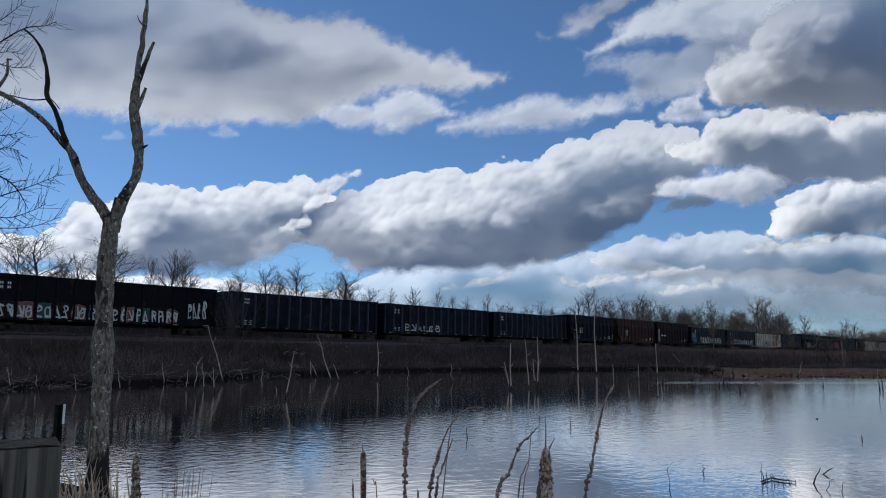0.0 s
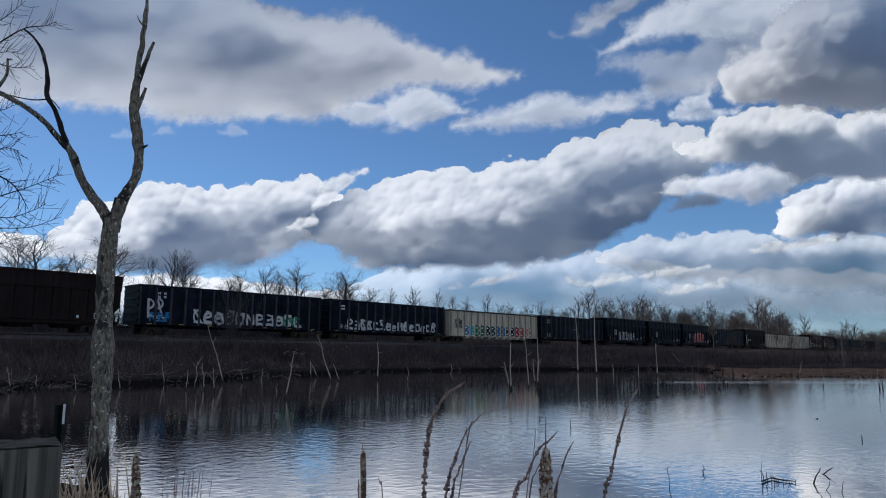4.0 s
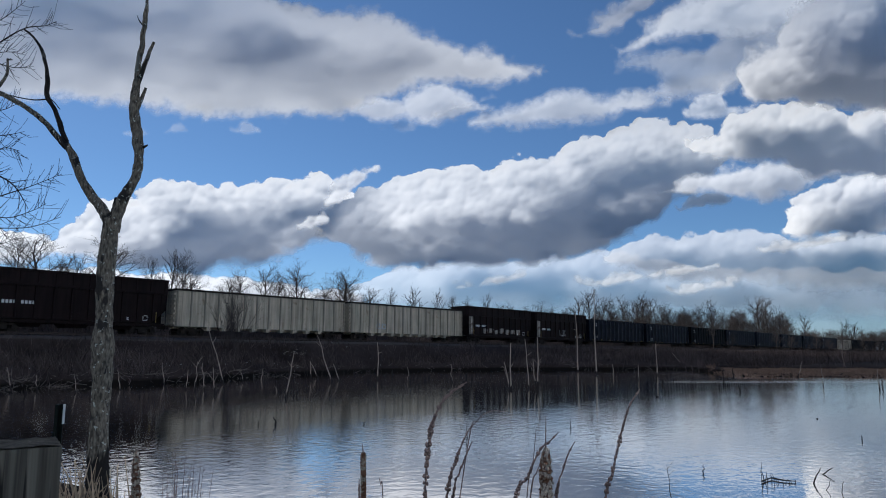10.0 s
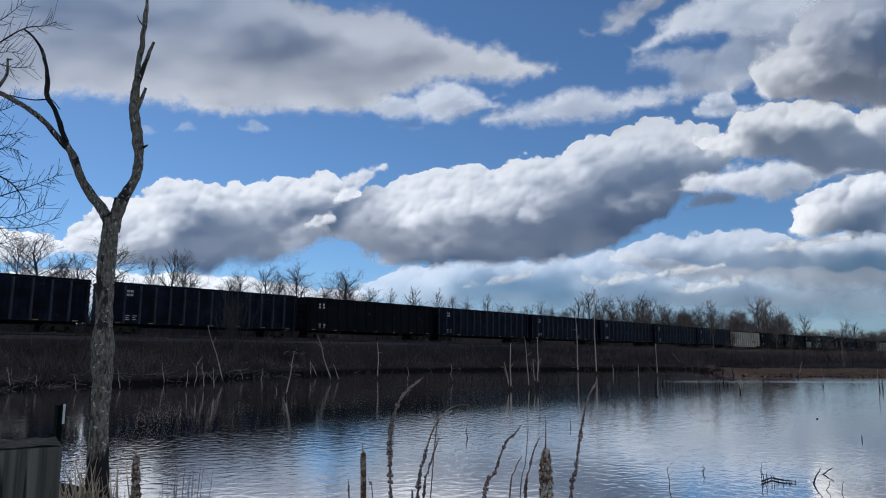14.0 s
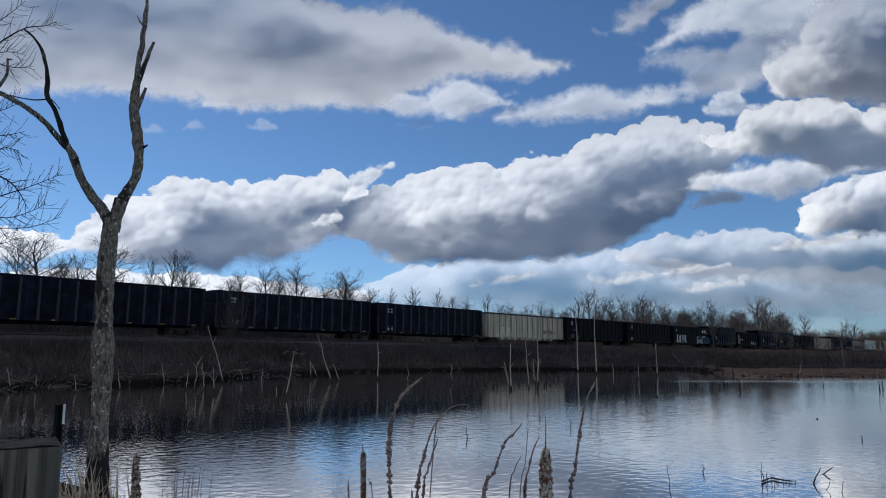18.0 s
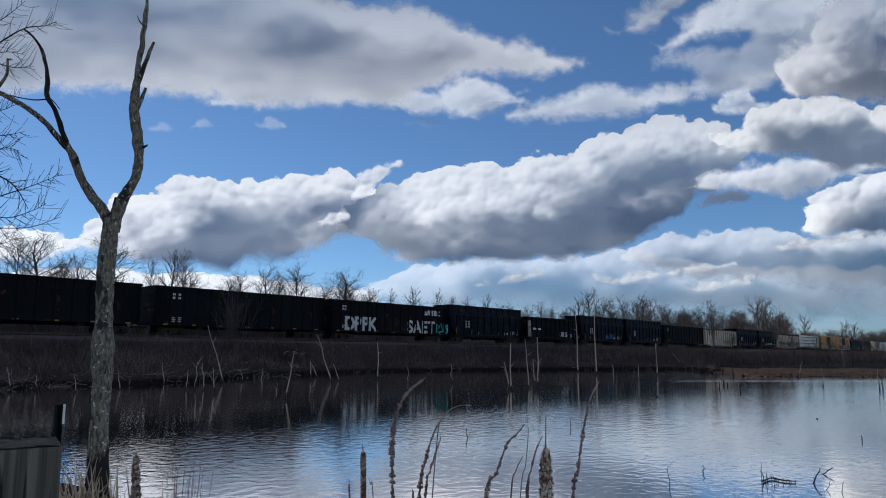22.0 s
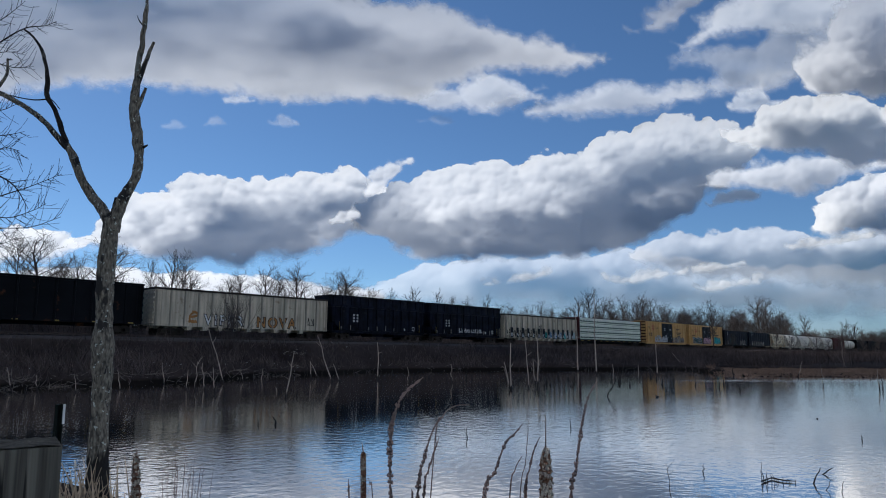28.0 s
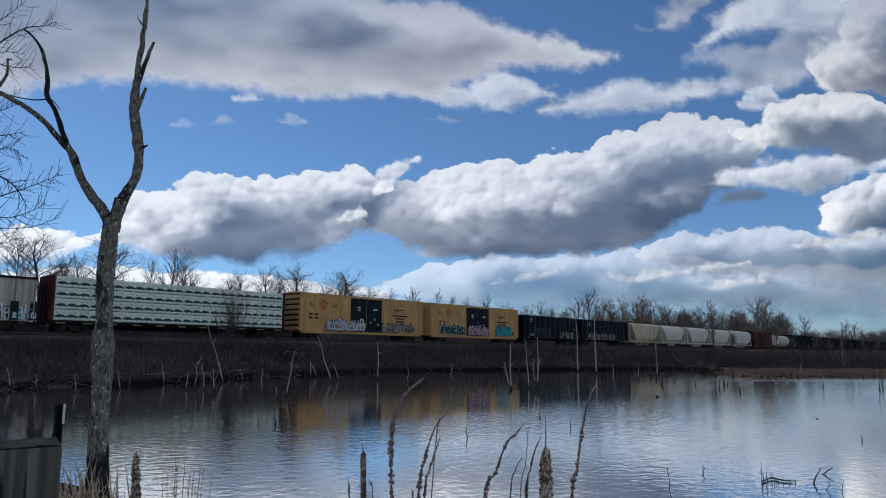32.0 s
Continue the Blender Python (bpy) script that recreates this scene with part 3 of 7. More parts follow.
    verts = np.column_stack([(px / fy * dd).ravel(), dd.ravel(), (EYE.z + fz / fy * dd).ravel()])
    c, s = math.cos(turn), math.sin(turn)
    verts = np.column_stack([verts[:, 0] * c - verts[:, 1] * s, verts[:, 0] * s + verts[:, 1] * c, verts[:, 2]])
    k4 = keep[:-1, :-1] & keep[1:, :-1] & keep[1:, 1:] & keep[:-1, 1:]
    ia, ja = np.nonzero(k4)
    quads = np.stack([ia * w + ja, (ia + 1) * w + ja, (ia + 1) * w + ja + 1, ia * w + ja + 1], -1)
    used = np.unique(quads)
    idx = -np.ones(gx.size, int)
    idx[used] = np.arange(len(used))
    centre = Vector(verts[used].mean(0).tolist())
    me = mesh_from("cloud", (verts[used] - np.array(centre)).tolist(), [tuple(q) for q in idx[quads].tolist()], CLOUD_MAT)
    spread_at = np.column_stack([gx.ravel()[used] / 100 + seed, gy.ravel()[used] / 100, np.full(len(used), seed * 0.37)])
    me.attributes.new("cloud_place", "FLOAT_VECTOR", "POINT").data.foreach_set("vector", spread_at.ravel())
    me.attributes.new("cloud_lit_normal", "FLOAT_VECTOR", "POINT").data.foreach_set("vector", nrm.reshape(-1, 3)[used].ravel())
    me.attributes.new("cloud_depth", "FLOAT", "POINT").data.foreach_set("value", dens.ravel()[used])
    me.attributes.new("cloud_bulk", "FLOAT", "POINT").data.foreach_set("value", np.full(len(used), opaque))
    ob = tagged(new("cloud", me), label, "cloud", group="drifting clouds")
    ob.location = centre
    mx, my, md = (x0 + x1) / 2, (y0 + y1) / 2, float(dd[keep].mean())
    go = place(mx + drift[0] / 2, my + drift[1] / 2, md) - place(mx - drift[0] / 2, my - drift[1] / 2, md)
    go = Vector((go.x * c - go.y * s, go.x * s + go.y * c, go.z))
    CLOUDS.append((ob, centre, go))
    return ob


def build_clouds():
    # high and near
    cloud([(-260, -150, 190), (-100, -130, 190), (0, -120, 176), (100, -110, 170), (200, -100, 182), (300, -85, 190), (400, -62, 200), (480, -30, 198),
           (540, -4, 200), (600, 8, 199), (680, 22, 190), (740, 38, 172), (800, 52, 150), (850, 62, 140), (910, 76, 142), (960, 98, 132), (985, 116, 120)],
          3, "broad grey cumulus cloud with a bright lower edge", (178, -34), 195, 0.34, 60, 0.42, 48, 0.14, 26, 34, 1.0, 0.88, size=1.5)
    cloud([(660, 178, 184), (700, 160, 205), (760, 152, 214), (810, 150, 216), (850, 165, 210), (885, 185, 192)], 5, "ragged white scrap under a broad cloud",
          (176, -34), 430, 0.3, 50, 0.26, 30, 0.15, 20, 24, 0.9, 0.85)
    cloud([(868, 214, 218), (900, 196, 222), (950, 178, 221), (1000, 164, 218), (1060, 152, 214), (1110, 156, 208), (1160, 160, 194), (1215, 168, 176)], 7,
          "thin white ragged cloud", (166, -30), 430, 0.3, 40, 0.22, 30, 0.18, 30, 28, 0.9, 0.85)
    cloud([(795, 205, 208), (830, 176, 184), (880, 166, 178), (905, 160, 164)], 8, "faint white scrap of cloud", (170, -30), 430, 0.2, 30, 0.2, 30, 0.2, 18, 18, 0.8, 0.45)
    for a, b, r, s, o in ((380, 188, 20, 12, 0.6), (334, 224, 14, 14, 0.26), (462, 223, 20, 13, 0.32), (730, 222, 22, 16, 0.2), (265, 233, 14, 17, 0.2)):
        cloud([(a - r, b, b + 3), (a - r * 0.3, b - r * 0.45, b + r * 0.4), (a + r * 0.5, b - r * 0.35, b + r * 0.35), (a + r, b, b + 3)], s,
              "small white scrap of cloud", (120, -22), 430, 0.4, 30, 0.2, 20, 0.2, 10, 12, 0.5, o, 2.0, 0.0, 0.5)
    cloud([(1064, 58, 62), (1090, 30, 64), (1130, 12, 48), (1170, -10, 22), (1200, -30, -5)], 15, "thin white wisp of cloud", (160, -12), 190, 0.2, 40, 0.2, 20, 0.2, 24, 24,
          1.0, 0.6)
    cloud([(1140, 84, 88), (1165, 46, 88), (1210, 14, 78), (1270, -14, 64), (1350, -44, 70), (1430, -60, 50), (1500, -70, 10)], 63, "thin bright veil of cloud",
          (160, -12), 430, 0.5, 60, 0.2, 30, 0.15, 30, 34, 0.9, 0.92)
    cloud([(1130, 120, 124), (1180, 92, 122), (1230, 78, 165), (1280, 66, 172), (1340, 40, 150), (1400, 30, 110), (1450, 20, 60)], 64, "faint ragged veil of cloud",
          (160, -12), 430, 0.2, 50, 0.16, 30, 0.2, 34, 34, 1.2, 0.5)
    cloud([(1195, 160, 164), (1225, 140, 175), (1290, 138, 165), (1350, 130, 150)], 66, "faint white scrap of cloud", (160, -14), 430, 0.25, 40, 0.16, 30, 0.2, 26, 26, 1.0, 0.5)
    cloud([(1250, 198, 204), (1266, 180, 207), (1284, 163, 208), (1303, 152, 206), (1316, 166, 204), (1332, 178, 202), (1350, 190, 197)], 67, "small white puff of cloud", (135, -20), 520,
          0.4, 40, 0.2, 20, 0.16, 16, 20, 0.9, 0.75, 2.0, 0.0, 0.5)
    cloud([(1328, 126, 130), (1345, 104, 158), (1372, 84, 172), (1400, 66, 176), (1425, 36, 174), (1450, 6, 172), (1490, -40, 180), (1560, -110, 190),
           (1660, -150, 196), (1800, -160, 200)], 59, "dark grey cumulus cloud with a bright edge", (148, -16), 215, 0.7, 60, 0.1, 24, 0.0, 18, 18, 1.0, size=1.3)
    # the belt of heaped clouds
    cloud([(1256, 250, 254), (1290, 230, 270), (1335, 208, 276), (1375, 192, 280), (1408, 174, 284), (1440, 180, 300), (1480, 186, 312), (1530, 192, 304), (1600, 190, 304),
           (1700, 190, 310)], 47, "heaped grey and white cloud", (112, -30), 440, 0.85, 40, 0.06, 20, 0.04, 5, 20)
    cloud([(1190, 330, 336), (1240, 316, 342), (1300, 296, 338), (1345, 290, 346), (1385, 286, 352), (1430, 282, 342), (1480, 284, 322), (1560, 280, 306), (1640, 280, 300)], 49,
          "ragged grey and white cloud", (100, -18), 505, 0.55, 40, 0.16, 20, 0.06, 18, 20, 0.9, 0.92)
    cloud([(1228, 364, 368), (1250, 346, 367), (1275, 340, 364), (1310, 348, 358)], 75, "small grey scrap of cloud", (92, -12), 470, 0.05, 20, 0.05, 20, 0.0, 12, 12, 0.6, 0.75, 2.5)
    cloud([(106, 440, 450), (140, 414, 456), (166, 392, 460), (200, 360, 464), (240, 340, 470), (300, 328, 478), (345, 333, 482), (390, 326, 478), (430, 325, 468),
           (470, 331, 462), (510, 315, 452), (550, 307, 440), (585, 315, 430), (612, 330, 424), (645, 344, 418), (676, 362, 404), (700, 380, 390)],
          21, "heaped cumulus cloud with a bright top and grey foot", (112, -24), 480, 0.82, 50, 0.0, 20, 0.06, 4, 26)
    cloud([(606, 338, 364), (622, 318, 356), (640, 305, 342), (656, 299, 326), (670, 296, 310), (682, 293, 298)], 23, "bright slanting wisp of cloud", (114, -26), 470, 0.62, 46,
          0.1, 12, 0.06, 10, 12, 0.6, 0.92, 2.0, 0.0, 0.5)
    cloud([(556, 396, 403), (570, 381, 403), (586, 375, 395), (597, 383, 388)], 109, "small bright puff of cloud", (100, -16), 440, 0.62, 60, 0.1, 12, 0.1, 10, 14, 0.6, 0.85, 2.0,
          0.0, 0.5)
    cloud([(604, 380, 416), (618, 364, 428), (636, 350, 446), (662, 340, 464), (700, 336, 474), (736, 322, 476), (770, 308, 474), (810, 301, 472), (860, 300, 470), (900, 298, 468),
           (940, 286, 466), (985, 272, 463), (1030, 256, 455), (1070, 243, 444), (1110, 236, 432), (1145, 224, 414), (1180, 222, 386), (1210, 223, 352), (1250, 228, 338),
           (1290, 236, 300), (1312, 248, 262)], 38, "long heaped cumulus cloud with a bright top and grey foot", (104, -18), 478, 0.78, 66, 0.0, 20, 0.06, 4, 22, shade=100.0)
    cloud([(1402, 402, 412), (1416, 374, 416), (1450, 346, 418), (1500, 320, 420), (1560, 306, 422), (1640, 296, 422), (1760, 290, 420)], 71,
          "heaped white cumulus cloud", (84, -8), 520, 0.8, 56, 0.0, 20, 0.05, 5, 18)
    cloud([(-160, 410, 470), (-60, 418, 470), (0, 420, 466), (50, 416, 462), (95, 424, 456), (118, 440, 450)], 101, "small white heaped cloud", (70, -10), 492, 0.7, 60, 0.1, 20, 0.14)
    # low banks towards the horizon
    cloud([(1090, 454, 462), (1130, 428, 478), (1160, 418, 488), (1210, 424, 496), (1280, 413, 504), (1335, 408, 510), (1385, 414, 512), (1420, 428, 514), (1490, 420, 520),
           (1568, 416, 524), (1700, 414, 530)], 81, "long low white cloud", (84, -9), 528, 0.7, 26, 0.0, 20, 0.09, 5, 40, 0.6, 0.66)
    cloud([(560, 520, 530), (620, 504, 540), (680, 486, 550), (740, 472, 555), (800, 462, 560), (880, 462, 560), (960, 464, 560), (1020, 452, 560), (1070, 446, 560),
           (1120, 452, 560), (1200, 470, 560), (1320, 480, 565), (1500, 480, 570), (1720, 480, 570)], 91, "long low bank of white cloud", (84, -9), 545, 0.76, 32, 0.0, 20, 0.1, 5,
          50, 0.55, 0.58)
    for a, b, r, s in ((880, 498, 46, 85), (1110, 492, 60, 86), (1245, 474, 40, 88), (1440, 432, 70, 89), (1260, 508, 46, 90)):
        cloud([(a - r, b + 6, b + 10), (a - r * 0.3, b - 2, b + 10), (a + r * 0.5, b - 9, b + 4), (a + r, b - 10, b - 6)], s, "bright lit crest in a low cloud bank", (84, -9),
              525, 0.5, 40, 0.1, 10, 0.12, 14, 16, 0.9, 0.6, 2.0, 0.0, 0.6)
    cloud([(-260, 500, 560), (0, 486, 560), (120, 480, 560), (200, 478, 560), (320, 486, 560), (420, 488, 560), (520, 500, 560), (640, 520, 560)], 105,
          "long low strip of white cloud", (70, -6), 548, 0.66, 60, 0.0, 20, 0.14, 8, 40, 0.45)
    # stands in for the bluish haze over the horizon
    cloud([(-500, 540, 650), (0, 536, 650), (500, 530, 650), (900, 522, 650), (1100, 514, 650), (1300, 508, 650), (1500, 504, 650), (1750, 500, 650), (2200, 504, 650)], 93,
          "low bluish horizon haze built as a cloud bank", (60, -4), 566, 0.12, 40, 0.0, 20, 0.08, 30, 20, 0.3, 0.36, 4.0)
    # an unseen cloud added to keep the sun off the near bank
    cloud([(330, -300, -240), (500, -480, -60), (784, -560, 20), (1050, -480, -20), (1240, -300, -180)], 301, "heavy grey cloud added out of view to dim the sun", (100, -15), -347,
          step=10.0, turn=radians(44.6), opaque=0.84)
    # unseen clouds added overhead and beside to brighten what the pond mirrors
    heaps = [(-60 + 180 * k + rng.uniform(-80, 80), rng.uniform(-520, -300), rng.uniform(320, 420), 90, -90, 0.0) for k in range(14)]
    heaps += [(cx, cy, 190, 46, cy + 60, 0.0) for cx, cy in ((-480, 330), (-480, 120), (-800, 200), (1980, 250), (2150, 120), (2050, 420), (-560, 470))]
    for k, (cx, cy, rx, ry, base, turn) in enumerate(heaps):
        rows = [(cx + rx * f, cy - ry * (1 - f * f) * rng.uniform(0.8, 1.4), cy + ry * (1 - f * f) * rng.uniform(0.5, 0.9) + 4)
                for f in (-1, -0.7, -0.4, -0.1, 0.2, 0.5, 0.8, 1)]
        cloud(rows, 130 + 5 * k, "white and grey cumulus cloud added out of view", (100, -15), base, 0.5, 60, 0.1, 30, 0.15, foot_soft=60.0, opaque=0.66, step=10.0, turn=turn, size=2.0)
    # unseen ring of bright clouds added behind the camera as white fill light
    for k in range(20):
        cy, rx = (400, 330) if k % 2 else (150, 420)
        rows = [(784 + rx * f, cy - 100 * (1 - f * f) * rng.uniform(0.7, 1.4), cy + 60 * (1 - f * f) * rng.uniform(0.6, 1.0) + 4)
                for f in (-1, -0.7, -0.4, -0.1, 0.2, 0.5, 0.8, 1)]
        cloud(rows, 400 + 5 * k, "white cumulus cloud added behind the camera as fill light", (100, -15), cy + 60, 0.6, 80, 0.1, 30, 0.6, step=12.0,
              turn=radians(62 + 12.4 * k), size=2.0)


build_clouds()


# ---- railway ----
def build_track(d, group):
    """Two rails on sleepers, laid in a bed of ballast, at d metres from the train's own line."""
    for side in (-0.7525, 0.7525):
        V, F = [], []
        prof = ((-0.07, -0.17), (0.07, -0.17), (0.02, -0.13), (0.02, -0.05), (0.037, -0.04), (0.037, 0.0), (-0.037, 0.0), (-0.037, -0.04),
                (-0.02, -0.05), (-0.02, -0.13))
        us = (-400, 0, 60, 120, 240, 480, 900)
        for u in us:
            for a, b in prof:
                V.append(track_point(u, d + side + a, b))
        k = len(prof)
        for i in range(len(us) - 1):
            for q in range(k):
                F.append((i * k + q, i * k + (q + 1) % k, (i + 1) * k + (q + 1) % k, (i + 1) * k + q))
        tagged(new("rail", mesh_from("rail", V, F, M_RAIL)), "worn steel running rail on timber sleepers", "rail", group, "structure")
    V, F = [], []
    for i in range(700):
        u = -60 + i * 0.56
        b = len(V)
        box_into(V, F, -0.12, 0.12, -1.3, 1.3, -0.36, -0.172)
        for q in range(b, len(V)):
            x, y, z = V[q]
            V[q] = track_point(u + x, d - y, z)
    tagged(new("sleepers", mesh_from("sleepers", V, F, M_TIE)), "dark tarred timber sleepers under the rails", "sleepers", group, "stuff")


def build_bed():
    V, F = [], []
    us = np.linspace(-400, 900, 261)
    prof = ((-5.2, -0.9), (-2.6, -0.32), (-1.4, -0.24), (1.4, -0.24), (2.6, -0.3), (3.6, -0.24), (6.4, -0.24), (7.6, -0.36), (9.6, -0.95))
    for u in us:
        for a, b in prof:
            V.append(track_point(u, a, b + 0.03 * math.sin(u * 2.3 + a * 3)))
    k = len(prof)
    for i in range(len(us) - 1):
        for q in range(k - 1):
            F.append((i * k + q, (i + 1) * k + q, (i + 1) * k + q + 1, i * k + q + 1))
    tagged(new("ballast_bed", mesh_from("ballast_bed", V, F, M_BALLAST)), "dark crushed stone ballast bed of the railway", "ballast",
           kind="structure")


build_bed()
build_track(0.0, "rails of the train's track")
build_track(5.0, "rails of the empty track")


# ---- freight cars: local x along the track, -y towards the pond, z from the rail's top ----
def truck_mesh():
    V, F = [], []
    for y in (-1.05, 1.05):
        s = 1 if y > 0 else -1
        box_into(V, F, -0.95, 0.95, y - 0.08, y + 0.08, 0.62, 0.78)
        box_into(V, F, -0.40, 0.40, y - 0.1, y + 0.1, 0.30, 0.64, 0.02)
        box_into(V, F, -1.12, -0.72, y - 0.1, y + 0.1, 0.36, 0.64, 0.03)
        box_into(V, F, 0.72, 1.12, y - 0.1, y + 0.1, 0.36, 0.64, 0.03)
        for k in (-0.16, 0, 0.16):
            tube_into(V, F, [(k, y + s * 0.02, 0.36), (k, y + s * 0.02, 0.62)], [0.07, 0.07], 6)
    box_into(V, F, -0.2, 0.2, -1.1, 1.1, 0.55, 0.82)
    return mesh_from("truck", V, F, M_STEEL)


def wheel_mesh():
    V, F = [], []
    tube_into(V, F, [(0, -0.07, 0), (0, -0.03, 0), (0, -0.03, 0), (0, 0.07, 0)], [0.30, 0.43, 0.457, 0.457], 20)
    tube_into(V, F, [(0, -0.12, 0), (0, 0.8, 0)], [0.08, 0.08], 8)
    return mesh_from("wheel", V, F, M_STEEL, False)


def coupler_mesh():
    V, F = [], []
    box_into(V, F, -0.1, 0.62, -0.09, 0.09, 0.72, 0.92)
    box_into(V, F, 0.55, 0.8, -0.16, 0.12, 0.68, 0.98, 0.03)
    tube_into(V, F, [(0.2, -0.3, 0.85), (0.45, -0.34, 0.5), (0.75, -0.3, 0.42)], [0.03, 0.03, 0.04], 6)
    return mesh_from("coupler", V, F, M_STEEL)


def ladder_mesh(h, material):
    V, F = [], []
    for x in (-0.22, 0.22):
        box_into(V, F, x - 0.02, x + 0.02, -0.06, 0.0, 0, h)
    n = int(h / 0.42)
    for i in range(n + 1):
        z = 0.08 + i * (h - 0.16) / n
        box_into(V, F, -0.24, 0.24, -0.055, -0.03, z - 0.015, z + 0.015)
    return mesh_from("ladder", V, F, material)


def running_gear(car, L):
    """Trucks with their wheels, and the couplers."""
    for s in (-1, 1):
        tr = part("truck", cached("truck", truck_mesh), car, at=pose(s * (L / 2 - 2.0), 0, 0))
        for x in (-0.88, 0.88):
            for y, r in ((-0.77, 0), (0.77, 180)):
                part("wheel", cached("wheel", wheel_mesh), tr, at=pose(x, y, 0.457, 0, 0, r))
        part("coupler", cached("coupler", coupler_mesh), car, at=pose(s * L / 2, 0, 0, 0, 0, 0 if s > 0 else 180))


def marks_mesh(rows, material, thick=0.004):
    """Flat painted bars: each row is x, z, width, height."""
    V, F = [], []
    for x, z, w, h in rows:
        box_into(V, F, x, x + w, -thick, 0.0, z, z + h)
    return mesh_from("lettering", V, F, material)


def bars(car, rows, material, at, label=""):
    """Painted bars in place of letters, each one a part of its car."""
    for x, z, w, h in rows:
        me = cached(("bar", round(w, 2), round(h, 2), material.name), lambda: marks_mesh([(0, 0, w, h)], material))
        part("lettering", me, car, label, at=at @ Matrix.Translation((x, 0, z)))


def number_bars(seed):
    r = random.Random(seed)
    rows = []
    for k in (0, 1):
        z = 0.5 - k * 0.32
        gap = 0.26 if seed % 2 else 0.04
        rows += [(0.0, z, 0.09, 0.19), (0.14, z, 0.09, 0.19), (0.28 + gap, z, 0.09, 0.19), (0.42 + gap, z, 0.09, 0.19)]
    for k in range(3):
        rows.append((0.0, -1.55 - k * 0.17, 0.26 + 0.1 * r.random(), 0.05))
        rows.append((0.62, -1.55 - k * 0.17, 0.22 + 0.14 * r.random(), 0.05))
    return rows


def blob_mesh(seed, w, h, material):
    """An uneven patch of sprayed colour."""
    r = random.Random(seed)
    V = [(w / 2, 0, h / 2)]
    for i in range(16):
        a = 2 * math.pi * i / 16
        k = r.uniform(0.8, 1.08)
        V.append((w / 2 * (1 + k * max(-1, min(1, 1.3 * math.cos(a)))), 0, h / 2 * (1 + k * max(-1, min(1, 1.3 * math.sin(a))))))
    return mesh_from("patch", V, [(0, 1 + i, 1 + (i + 1) % 16) for i in range(16)], material)


def stroke_into(V, F, pts, w0, w1, y):
    """A flat painted stroke along pts (x, z), as wide as w0 at its start and w1 at its end."""
    n = len(pts)
    b = len(V)
    for i, (x, z) in enumerate(pts):
        xa, za = pts[max(i - 1, 0)]
        xb, zb = pts[min(i + 1, n - 1)]
        k = math.hypot(xb - xa, zb - za) or 1
        w = (w0 + (w1 - w0) * i / (n - 1)) / 2
        V += [(x - (zb - za) / k * w, y, z + (xb - xa) / k * w), (x + (zb - za) / k * w, y, z - (xb - xa) / k * w)]
    F += [(b + 2 * i, b + 2 * i + 1, b + 2 * i + 3, b + 2 * i + 2) for i in range(n - 1)]


def tag_mesh(seed, w, h, material, letters=7, wild=0.3, fat=1.0):
    """Sprayed lettering that cannot be read: bent fat strokes, loops and spurs, each letter a mesh."""
    r = random.Random(seed)
    out = []
    cell = w / letters
    for i in range(letters):
        V, F = [], []
        x = (i + 0.5) * cell + r.uniform(-0.05, 0.05) * cell
        hh = h * r.uniform(1 - wild, 1)
        t = min(cell, hh) * r.uniform(0.2, 0.28)
        lean = r.uniform(-0.16, 0.2) * cell
        left, right, zb = x - cell * 0.42, x + cell * 0.42, r.uniform(0, 0.06) * h

        def at(u, v):
            return (left + (right - left) * u + lean * (v - 0.5), zb + (hh - zb) * v)
        shapes = r.sample(range(6), 3)
        for k, kind in enumerate(shapes):
            if kind == 0:
                pts = [at(0.14, 0.0), at(0.1, 0.5), at(0.16, 1.0)]
            elif kind == 1:
                pts = [at(0.86, 0.04), at(0.9, 0.5), at(0.82, 0.96)]
            elif kind == 2:
                pts = [at(0.1 + 0.75 * math.sin(a), 0.72 - 0.24 * math.cos(a)) for a in np.linspace(0.1, 3.0, 7)]
            elif kind == 3:
                pts = [at(0.5 + 0.42 * math.cos(a), 0.45 + 0.42 * math.sin(a)) for a in np.linspace(0.8, 5.6, 10)]
            elif kind == 4:
                pts = [at(0.1, 0.92), at(0.45, 0.55), at(0.9, 0.06)]
            else:
                pts = [at(0.05, 0.08), at(0.5, 0.14), at(1.02, 0.04)]
            stroke_into(V, F, pts, t * fat * r.uniform(0.8, 1.2), t * fat * r.uniform(0.5, 1.1), -0.002 * (k + 1))
        out.append(mesh_from("graffiti", V, F, material))
    return out


def letter_mesh(text, size, material, spacing=1.0, fat=0.0):
    cu = bpy.data.curves.new("letters", "FONT")
    cu.body, cu.size, cu.extrude, cu.space_character, cu.offset = text, size, 0.003, spacing, fat
    ob = new("letters", cu)
    bpy.context.view_layer.update()
    me = bpy.data.meshes.new_from_object(ob)
    bpy.data.objects.remove(ob)
    bpy.data.curves.remove(cu)
    me.transform(Matrix.Rotation(math.pi / 2, 4, "X"))
    me.materials.clear()
    me.materials.append(material)
    return me


